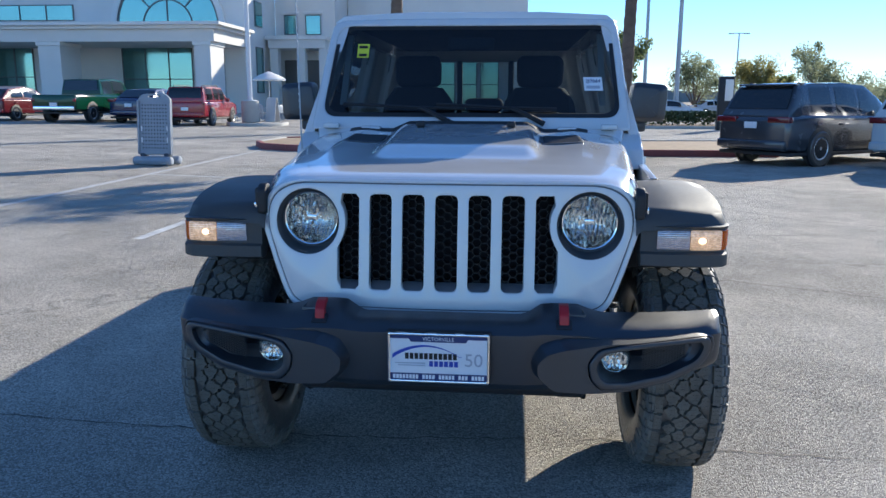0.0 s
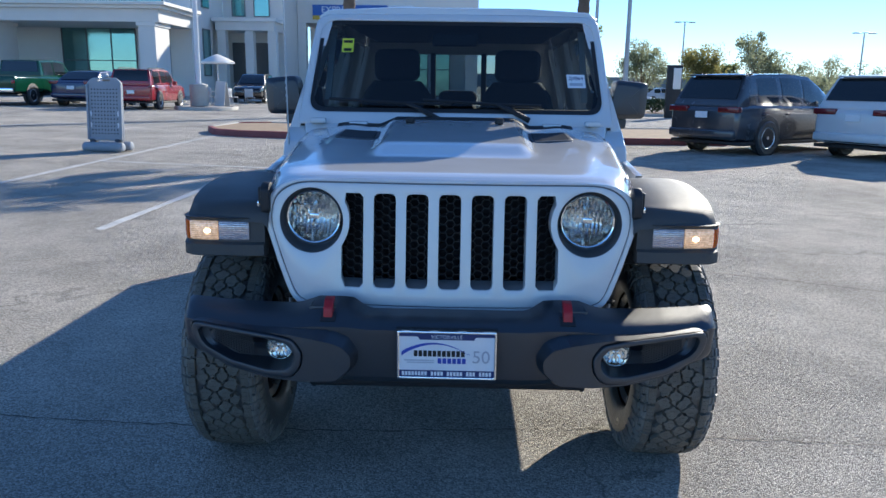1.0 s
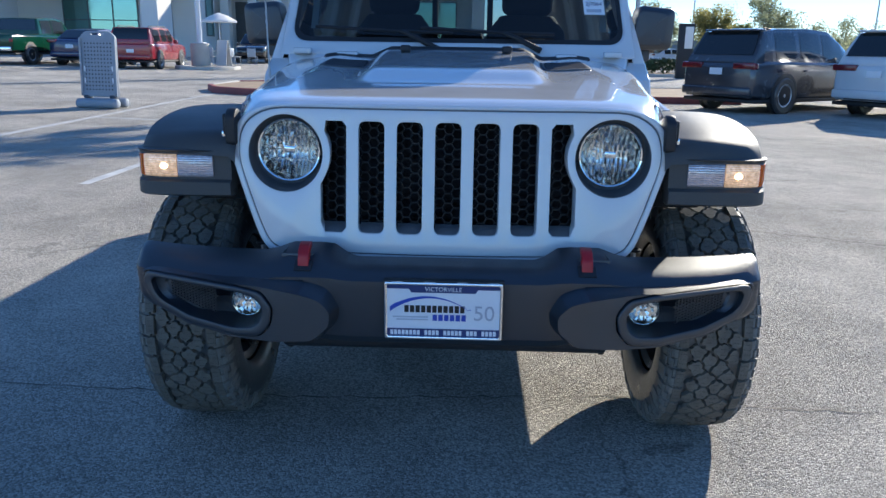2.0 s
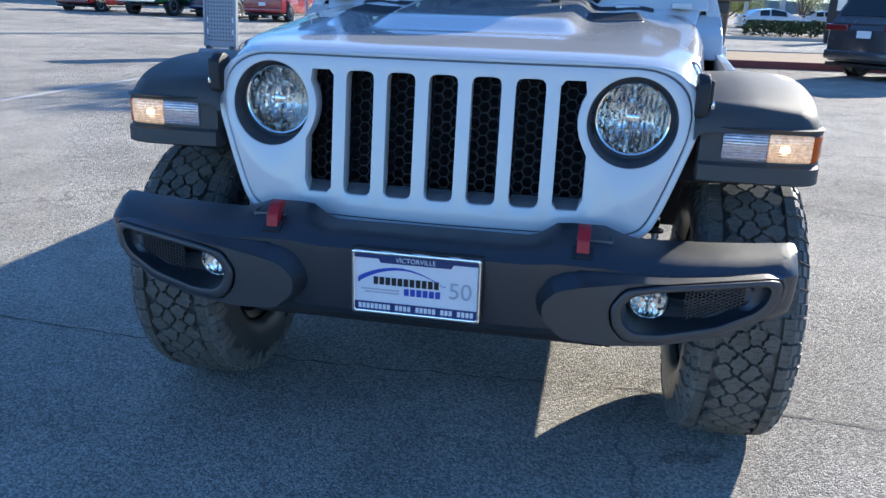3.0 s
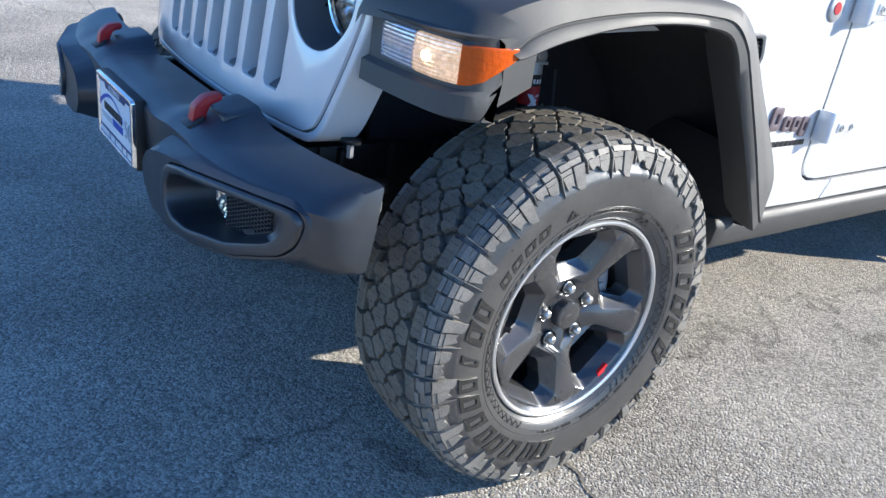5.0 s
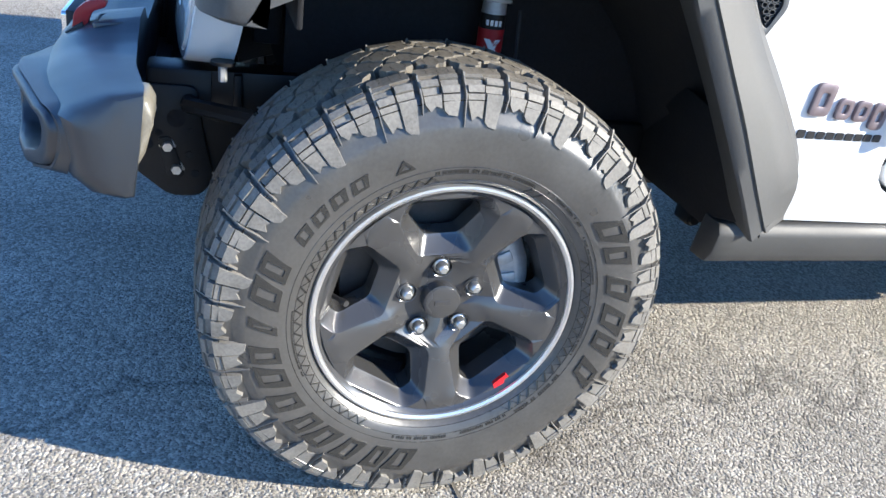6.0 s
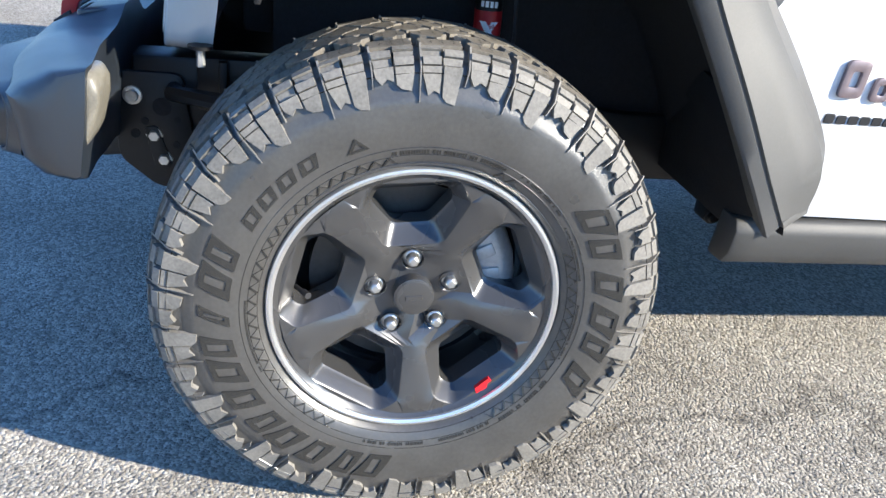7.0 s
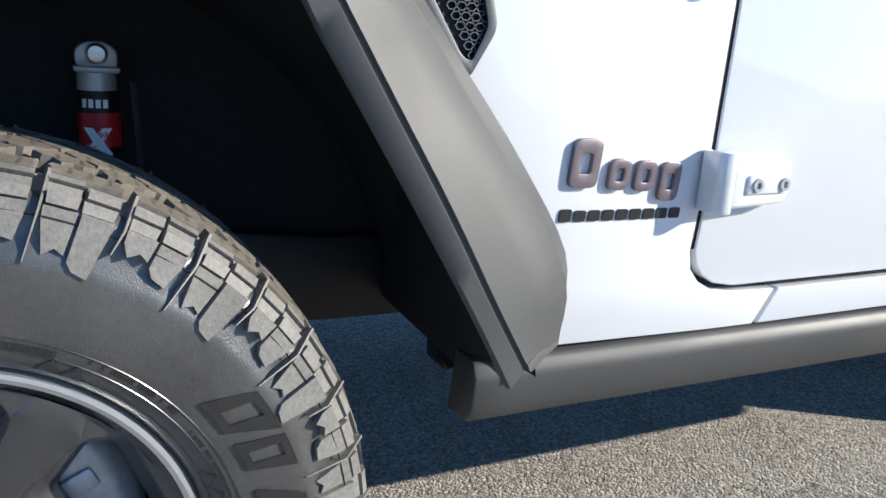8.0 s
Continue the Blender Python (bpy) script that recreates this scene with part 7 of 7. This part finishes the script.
WH["red_emblem"] = mesh_of("red_emblem", rm_, REDMARK, 30)

for x, y in ((1, 0), (-1, 0), (1, 3.49), (-1, 3.49)):
    m = pose(x * 0.822, y, HUB, (5 if x > 0 else 0) if y == 0 else 33, 0, 0 if x > 0 else 180)
    w_ = part("wheel", WH["wheel"], GUNMETAL, truck, "dark grey five-window alloy wheel with all-terrain tyre", m=m)
    for nm in ("tyre", "tread", "shoulder_tread", "sipe_pattern", "wall_print", "machined_lip", "center_cap", "cap_emblem", "brake_disc", "brake_caliper", "dust_shield", "valve_stem", "red_emblem"):
        ob_ = part(nm, WH[nm], None, w_, {"red_emblem": "small red emblem on the rim", "machined_lip": "bright machined rim lip"}.get(nm, ""))
        if nm == "sipe_pattern":
            tagged(ob_, "fine zigzag slits in the tread blocks", kind="stuff")
        if nm == "shoulder_tread":
            tagged(ob_, "moulded rubber shoulder lugs", kind="stuff")
    for me_ in MARKS:
        part("raised_bar", me_, None, w_)
    for k in range(5):
        a = radians(90 + 72 * k)
        mm = Matrix.Translation((0, 0.0635 * math.cos(a), 0.0635 * math.sin(a)))
        part("lug_nut", WH["lug_nut"], None, w_, "chrome lug nut" if k == 0 else "", m=mm)
        part("lug_recess", WH["lug_recess"], None, w_, m=mm)


# ---- parked vehicles ----
def car(name, label, category, m, paint, lower, cabin, wheels, wheel_r, side_glass, rear, front=None, glass_mat=DARKGLASS, rim_mat=MACHINED, lamp_z=0.95, lamp_w=0.34, plate_z=0.75, pickup=None, rails=False, group="parked vehicles"):
    """A parked car, its tail at y = 0 and its nose towards +y.
    lower: rows y, sill, belt, half width; cabin: rows y, belt, roof, half width at belt, at roof."""
    root = thing(name, label, category, group, m=m)
    rows = []
    for y, zb, zt, hw in lower:
        c = min(0.06, (zt - zb) * 0.2)
        ring = [(-hw * 0.90, y, zb), (-hw * 0.985, y, zb + c), (-hw, y, zb + (zt - zb) * 0.55), (-hw * 0.985, y, zt - c), (-hw * 0.93, y, zt)]
        rows.append(ring + [(-x, yy, z) for x, yy, z in ring[::-1]])
    part("body", loft(rows, w=0.018, seg=2, angle=25), paint, root)

    def side(y, f):
        zb, zr, wb, wr = table(y, cabin)
        g = math.sin(f * math.pi / 2) ** 1.0
        return wb + (wr - wb) * (f * 0.55 + 0.45 * f * f), zb + (zr - zb) * (f * 0.7 + 0.3 * g)

    rows = []
    y0, y1 = cabin[0][0], cabin[-1][0]
    ys = sorted({r[0] for r in cabin} | {y0 + (y1 - y0) * i / 14 for i in range(15)})
    for y in ys:
        ring = []
        for f in (0, 0.25, 0.5, 0.75, 0.92, 1.0):
            x, z = side(y, f)
            ring.append((-x, y, z))
        zb, zr, wb, wr = table(y, cabin)
        ring.append((-wr * 0.7, y, zr + (zr - zb) * 0.015))
        ring.append((-wr * 0.3, y, zr + (zr - zb) * 0.025))
        rows.append(ring + [(-x, yy, z) for x, yy, z in ring[::-1]])
    part("cabin", loft(rows), paint, root)

    def pane(nm, pts_rows):
        part(nm, loft(pts_rows, closed=False, caps=False), glass_mat, root)

    for s in (-1, 1):
        for a, b in side_glass:
            rr = []
            for i in range(7):
                y = a + (b - a) * i / 6
                rr.append([])
                for f in (0.10, 0.3, 0.55, 0.84):
                    zb, zr, wb, wr = table(y, cabin)
                    x, z = side(y, f)
                    rr[-1].append((s * (x + 0.007), y, z))
            pane("side_window", rr)
    for nm, span in (("rear_window", rear), ("windscreen", front)):
        if span:
            rr = []
            for i in range(5):
                y = span[0] + (span[1] - span[0]) * i / 4
                zb, zr, wb, wr = table(y, cabin)
                off = 0.02 + (zr - zb) * 0.028
                rr.append([(k * wr * 0.90, y - (0.012 if nm == "rear_window" else -0.012), zr + off - 0.004 * abs(k)) for k in (-1, -0.5, 0, 0.5, 1)])
            pane(nm, rr)
    hw = max(r[3] for r in lower)
    zb0 = min(r[1] for r in lower)
    part("sill_trim", box(-hw * 0.97, hw * 0.97, 0.12, lower[-1][0] - 0.15, zb0 - 0.05, zb0 + 0.03, 0.02), DARK, root)
    part("rear_bumper", box(-hw * 0.90, hw * 0.90, -0.06, 0.16, lower[0][1] - 0.04, lower[0][1] + 0.14, 0.04, 3), paint if pickup is None else CHROME, root)
    for s in (-1, 1):
        lamp = box(s * hw * 0.96, s * (hw * 0.96 - lamp_w), -0.025, 0.14, lamp_z - 0.065, lamp_z + 0.065, 0.02)
        part("tail_lamp", lamp, TAIL, root)
        part("door_mirror", box(s * (hw + 0.02), s * (hw + 0.2), y1 - 0.75, y1 - 0.62, cabin[0][1] + 0.02, cabin[0][1] + 0.2, 0.03), paint, root)
        for a, b in side_glass[:2]:
            part("door_handle", box(s * (hw * 0.985), s * (hw + 0.02), (a + b) / 2 - 0.3, (a + b) / 2 - 0.12, cabin[0][1] - 0.16, cabin[0][1] - 0.12, 0.008), paint, root)
    part("number_plate", box(-0.16, 0.16, -0.045, -0.03, plate_z - 0.07, plate_z + 0.07, 0.004, 1), STICKER, root)
    if rails:
        for s in (-1, 1):
            wr = cabin[len(cabin) // 2][4]
            part("roof_rail", tube([(s * wr * 0.86, cabin[1][0] + 0.2, cabin[1][2] + 0.05), (s * wr * 0.86, cabin[1][0] + 0.4, cabin[2][2] + 0.07), (s * wr * 0.86, cabin[-2][0] - 0.3, cabin[-2][2] + 0.09), (s * wr * 0.86, cabin[-2][0] - 0.05, cabin[-2][2] + 0.05)], 0.02, 6), DARK, root)
    for y in wheels:
        for s in (-1, 1):
            part("wheel_arch", lathe([(wheel_r * 1.16, -0.05), (wheel_r * 1.16, 0.005), (wheel_r * 1.08, 0.012), (0.0, 0.012)], 32, pose(s * hw * 0.99, y, wheel_r + 0.02, 0, 0, 0 if s > 0 else 180)), DARK, root)
            mm = pose(s * (hw - 0.10), y, wheel_r, 0, 0, 0 if s > 0 else 180)
            w_ = part("wheel", lathe([(wheel_r * 0.60, -0.1), (wheel_r * 0.66, -0.1), (wheel_r * 0.66, 0.10), (wheel_r * 0.62, 0.115), (wheel_r * 0.56, 0.10)], 32), rim_mat, root, m=mm)
            part("tyre", lathe([(wheel_r * 0.62, -0.11), (wheel_r * 0.9, -0.125), (wheel_r, -0.09), (wheel_r, 0.09), (wheel_r * 0.9, 0.125), (wheel_r * 0.66, 0.118)], 32), RUBBER, w_)
            sp = bmesh.new()
            for k in range(5):
                for d in (-0.16, 0.16):
                    a = 2 * math.pi * k / 5 + d
                    c_, s_ = math.cos(a), math.sin(a)
                    e, n_ = wheel_r * 0.6, wheel_r * 0.045
                    loft([[(0.085, 0.1 * e * c_ - n_ * s_, 0.1 * e * s_ + n_ * c_), (0.085, 0.1 * e * c_ + n_ * s_, 0.1 * e * s_ - n_ * c_), (0.05, 0.1 * e * c_, 0.1 * e * s_)],
                          [(0.105, e * c_ - n_ * s_, e * s_ + n_ * c_), (0.105, e * c_ + n_ * s_, e * s_ - n_ * c_), (0.07, e * c_, e * s_)]], bm=sp)
            lathe([(0.0, 0.11), (wheel_r * 0.13, 0.10), (wheel_r * 0.15, 0.06)], 16, bm=sp)
            part("spokes", sp, rim_mat, w_)
            part("brake_disc", lathe([(0.0, 0.02), (wheel_r * 0.58, 0.02)], 24), DARK, w_)
    return root


GREYPAINT = mat("dark_grey_metallic_paint", (0.060, 0.064, 0.075), 0.25, metal=0.3, coat=0.9, vary=0.03, rough_vary=0.03)
BLACKPAINT = mat("black_car_paint", (0.008, 0.008, 0.010), 0.2, coat=0.9, vary=0.03, rough_vary=0.03)
SILVERPAINT = mat("pearl_white_car_paint", (0.62, 0.64, 0.66), 0.22, coat=0.8, vary=0.02, rough_vary=0.03)
REDPAINT = mat("red_car_paint", (0.30, 0.012, 0.02), 0.25, coat=0.8, vary=0.03, rough_vary=0.03)
MAROONPAINT = mat("maroon_car_paint", (0.14, 0.012, 0.02), 0.25, coat=0.8, vary=0.03, rough_vary=0.03)
GREENPAINT = mat("dark_green_car_paint", (0.006, 0.055, 0.030), 0.08, spec=0.4, coat=0.0, vary=0.03, rough_vary=0.03)
BLUEPAINT = mat("dark_blue_car_paint", (0.008, 0.016, 0.075), 0.22, coat=0.8, vary=0.03, rough_vary=0.03)
SUV_LOW = [(0.0, 0.42, 0.98, 0.84), (0.07, 0.34, 1.06, 0.91), (0.5, 0.30, 1.10, 0.955), (2.5, 0.28, 1.09, 0.965), (3.9, 0.29, 1.06, 0.95), (4.7, 0.33, 1.0, 0.90), (5.0, 0.40, 0.88, 0.80), (5.1, 0.45, 0.75, 0.7)]
SUV_CAB = [(0.06, 1.04, 1.09, 0.86, 0.85), (0.22, 1.06, 1.36, 0.88, 0.82), (0.42, 1.07, 1.70, 0.89, 0.73), (0.9, 1.08, 1.765, 0.90, 0.70), (2.0, 1.08, 1.79, 0.91, 0.70), (2.8, 1.08, 1.74, 0.91, 0.69), (3.25, 1.08, 1.50, 0.90, 0.74), (3.85, 1.07, 1.10, 0.88, 0.82)]


def big_suv(m, paint, label):
    c = car("parked_suv", label, "car", m, paint, SUV_LOW, SUV_CAB, (1.08, 4.12), 0.385, [(0.75, 1.45), (1.62, 2.35), (2.45, 3.2)], (0.13, 0.40), (2.95, 3.75), lamp_z=1.0, lamp_w=0.52, plate_z=0.88, rails=True)
    part("roof_spoiler", box(-0.66, 0.66, 0.30, 0.62, 1.715, 1.755, 0.015), paint, c)
    part("exhaust_trim", box(-0.6, 0.6, -0.03, 0.1, 0.36, 0.44, 0.02), DARK, c)
    return c


def heading(x, y, deg):
    """The tail's middle and the way the nose points, in degrees from +y towards +x."""
    return pose(x, y, ground_z(x), 0, 0, -deg)


big_suv(heading(5.40, 14.50, 55), GREYPAINT, "dark grey metallic SUV parked nose to the island")
big_suv(heading(8.20, 13.40, 59), SILVERPAINT, "pearl white SUV parked beside a dark grey one")
big_suv(heading(1.65, 13.9, 4), BLACKPAINT, "glossy black SUV parked behind the pickup")
car("parked_suv", "red boxy SUV parked facing the showroom", "car", heading(-14.27, 30.25, -2), REDPAINT,
    [(0.0, 0.45, 1.0, 0.86), (0.06, 0.38, 1.08, 0.90), (2.5, 0.32, 1.08, 0.93), (4.0, 0.34, 1.04, 0.91), (4.55, 0.4, 0.95, 0.85), (4.7, 0.45, 0.85, 0.8)],
    [(0.04, 1.04, 1.12, 0.86, 0.85), (0.12, 1.06, 1.45, 0.87, 0.82), (0.25, 1.08, 1.70, 0.87, 0.76), (1.5, 1.08, 1.74, 0.88, 0.75), (2.6, 1.08, 1.70, 0.88, 0.75), (3.35, 1.08, 1.12, 0.88, 0.82)],
    (0.95, 3.72), 0.37, [(0.5, 1.2), (1.35, 2.0), (2.1, 2.75)], (0.06, 0.22), (2.65, 3.25), lamp_z=0.98, lamp_w=0.12, rails=True)
car("parked_pickup", "dark green pickup with chrome rear bumper", "pickup truck", heading(-20.2, 30.0, 0) @ Matrix.Diagonal((1.13, 1.16, 1.1, 1)), GREENPAINT,
         [(0.0, 0.55, 1.12, 0.90), (0.06, 0.5, 1.14, 0.93), (2.0, 0.45, 1.14, 0.95), (3.8, 0.42, 1.12, 0.95), (5.2, 0.42, 1.08, 0.92), (5.6, 0.5, 0.95, 0.85)],
         [(1.95, 1.10, 1.2, 0.86, 0.85), (2.05, 1.12, 1.78, 0.86, 0.76), (3.2, 1.12, 1.84, 0.87, 0.75), (3.9, 1.12, 1.76, 0.87, 0.76), (4.5, 1.10, 1.15, 0.87, 0.83)],
         (1.15, 4.5), 0.39, [(2.2, 2.9), (3.0, 3.85)], (1.97, 2.04), (3.95, 4.45), pickup=True, lamp_z=0.92, lamp_w=0.12)
car("parked_sedan", "dark blue sedan parked between taller vehicles", "car", heading(-17.4, 31.3, 0) @ Matrix.Diagonal((1.1, 1.1, 1.12, 1)), BLUEPAINT,
    [(0.0, 0.4, 0.95, 0.80), (0.1, 0.32, 1.0, 0.87), (2.4, 0.26, 0.95, 0.92), (4.2, 0.28, 0.85, 0.88), (4.75, 0.35, 0.7, 0.75)],
    [(0.5, 0.95, 1.0, 0.82, 0.80), (1.2, 0.96, 1.38, 0.83, 0.68), (2.0, 0.96, 1.45, 0.84, 0.66), (2.6, 0.95, 1.38, 0.84, 0.68), (3.5, 0.93, 0.97, 0.84, 0.80)],
    (0.95, 3.75), 0.33, [(1.1, 1.7), (1.8, 2.8)], (0.6, 1.15), (2.7, 3.4))
car("parked_sedan", "dark maroon hatchback at the far end of the row", "car", heading(-23.8, 30.5, 2), MAROONPAINT,
    [(0.0, 0.4, 0.95, 0.80), (0.1, 0.32, 1.0, 0.87), (2.4, 0.26, 0.98, 0.92), (4.0, 0.28, 0.9, 0.88), (4.5, 0.35, 0.7, 0.75)],
    [(0.1, 0.98, 1.02, 0.82, 0.80), (0.7, 1.0, 1.45, 0.83, 0.68), (1.8, 1.0, 1.58, 0.84, 0.66), (2.5, 0.98, 1.48, 0.84, 0.68), (3.4, 0.96, 1.0, 0.84, 0.80)],
    (0.85, 3.55), 0.33, [(0.7, 1.5), (1.6, 2.6)], (0.2, 0.65), (2.6, 3.3))
big_suv(heading(-13.4, 49.0, 176), BLACKPAINT, "black SUV parked by the entrance porch")
far_car = car("parked_sedan", "small silver car in a far parking row", "car", heading(14.0, 47.5, 70), SILVERPAINT,
              [(0.0, 0.4, 0.95, 0.80), (0.1, 0.32, 1.0, 0.87), (2.4, 0.26, 0.95, 0.92), (4.2, 0.28, 0.85, 0.88), (4.75, 0.35, 0.7, 0.75)],
              [(0.5, 0.95, 1.0, 0.82, 0.80), (1.2, 0.96, 1.40, 0.83, 0.68), (2.0, 0.96, 1.47, 0.84, 0.66), (2.6, 0.95, 1.38, 0.84, 0.68), (3.5, 0.93, 0.97, 0.84, 0.80)],
              (0.95, 3.75), 0.33, [(1.1, 1.7), (1.8, 2.8)], (0.6, 1.15), (2.7, 3.4))
for x, y, d in ((9.0, 53, 80), (18.5, 54, 75), (24.5, 57, 70), (31, 60, 75), (38, 64, 72), (11, 66, 78), (16, 68, 75), (22, 70, 75)):
    copy_thing(far_car, heading(x, y, d))

# ---- small street furniture ----
sb = thing("sidewalk_sign", "grey moulded plastic sign stand with pegboard face", "sign stand", m=pose(-6.88, 11.9, ground_z(-6.88) + 0.004, 0, 0, -7))
outl = round_poly([(-0.37, 0.20), (0.37, 0.20), (0.36, 1.30), (0.24, 1.40), (-0.24, 1.40), (-0.36, 1.30)], 0.06)
slot = round_poly([(-0.13, 1.33), (0.13, 1.33), (0.13, 1.365), (-0.13, 1.365)], 0.015)
tilt = lambda u, v, d=0.0: (u, -0.07 + 0.07 * (v - 0.2) + d, v)
part("panel", plate(outl, [slot], lambda u, v: tilt(u, v), lambda u, v: (0, 0.05, 0), w=0.012), SIGNGREY, sb)
fr = bmesh.new()
for x0, x1 in ((-0.365, -0.325), (0.325, 0.365)):
    loft([[tilt(x, z, d) for x, d in ((x0, -0.03), (x1, -0.03), (x1, 0.01), (x0, 0.01))] for z in (0.22, 1.28)], bm=fr)
loft([[tilt(x, z, d) for z, d in ((0.22, -0.03), (0.26, -0.03), (0.26, 0.01), (0.22, 0.01))] for x in (-0.36, 0.36)], bm=fr)
part("rim", fr, SIGNGREY, sb)
hl = bmesh.new()
for i in range(9):
    for j in range(13):
        u, v = -0.26 + 0.065 * i, 0.34 + 0.07 * j
        loft([[tilt(u + 0.016 * math.cos(a), v + 0.016 * math.sin(a), -0.002) for a in (2 * math.pi * k / 6 for k in range(6))],
              [tilt(u + 0.016 * math.cos(a), v + 0.016 * math.sin(a), -0.006) for a in (2 * math.pi * k / 6 for k in range(6))]], bm=hl)
tagged(part("peg_grid", hl, SIGNDARK, sb), "rows of small dark peg holes", kind="stuff")
for s in (-1, 1):
    for z in (0.50, 0.72):
        part("clip", box(s * 0.28 - 0.012, s * 0.28 + 0.012, tilt(0, z)[1] - 0.02, tilt(0, z)[1], z - 0.05, z + 0.05, 0.004), STICKER, sb)
    part("hinge_foot", box(s * 0.26 - 0.05, s * 0.26 + 0.05, -0.12, 0.05, 0.12, 0.24, 0.02), SIGNDARK, sb)
for y in (-0.16, 0.14):
    b_ = rod((-0.42, y, 0.09), (0.42, y, 0.09), 0.09, n=20)
    part("ballast_base", bev(b_, 0.04, 3, 60), SIGNGREY, sb)

tb = thing("patio_table", "small patio table under a pale parasol", "table", m=pose(-13.7, 40.2, ground_z(-13.7)))
part("tabletop", prism(circle(0, 0, 0.55, 24), "z", 0.7, 0.74, 0.01), POLEGREY, tb)
part("stem", rod((0, 0, 0), (0, 0, 0.7), 0.04), POLEGREY, tb)
part("foot", prism(circle(0, 0, 0.3, 20), "z", 0, 0.05, 0.01), POLEGREY, tb)
um = thing("parasol", "pale grey octagonal parasol standing at a patio table", "parasol", m=pose(-13.7, 40.55, ground_z(-13.7)))
part("pole", rod((0, 0, 0), (0, 0, 2.74), 0.03), POLEWHITE, um)
canopy = loft([[(r * math.cos(2 * math.pi * k / 8), r * math.sin(2 * math.pi * k / 8), z) for k in range(8)] for r, z in ((1.0, 2.24), (0.99, 2.33), (0.55, 2.56), (0.03, 2.75))])
part("canopy", canopy, STUCCOTRIM, um)
ch = thing("patio_chair", "light metal patio chair", "chair", "patio chairs", m=pose(-12.8, 40.1, ground_z(-12.8), 0, 0, 70))
part("seat", box(-0.24, 0.24, -0.22, 0.22, 0.43, 0.46, 0.01), POLEGREY, ch)
part("backrest", box(-0.24, 0.24, 0.20, 0.23, 0.46, 0.9, 0.01), POLEGREY, ch)
for x in (-0.21, 0.21):
    for y in (-0.2, 0.2):
        part("leg", rod((x, y, 0), (x, y, 0.44), 0.015, n=8), POLEGREY, ch)
for x, y, d in ((-14.7, 40.0, -80), (-13.8, 39.2, 170), (-12.2, 41.5, 30)):
    copy_thing(ch, pose(x, y, ground_z(x), 0, 0, d))
af = thing("sandwich_board", "white framed sandwich board beside the light pole", "sign stand", m=pose(-11.3, 33.4, ground_z(-11.3) + 0.12, 0, 0, -10))
for s in (-1, 1):
    part("leaf", loft([[(x, s * (0.30 - 0.25 * z / 1.2), z) for x in (-0.25, 0.25)] + [(x, s * (0.30 - 0.25 * z / 1.2) + 0.03, z) for x in (0.25, -0.25)] for z in (0.05, 1.2)]), POLEGREY, af)
ms = thing("monument_sign", "dark monument sign with a pale panel", "sign", m=pose(10.35, 35.5, 0))
part("slab", box(-0.35, 0.35, -0.15, 0.15, 0, 2.55, 0.03), DARK, ms)
part("panel", box(-0.08, 0.30, -0.17, -0.15, 1.4, 2.4, 0.01), STUCCOTRIM, ms)
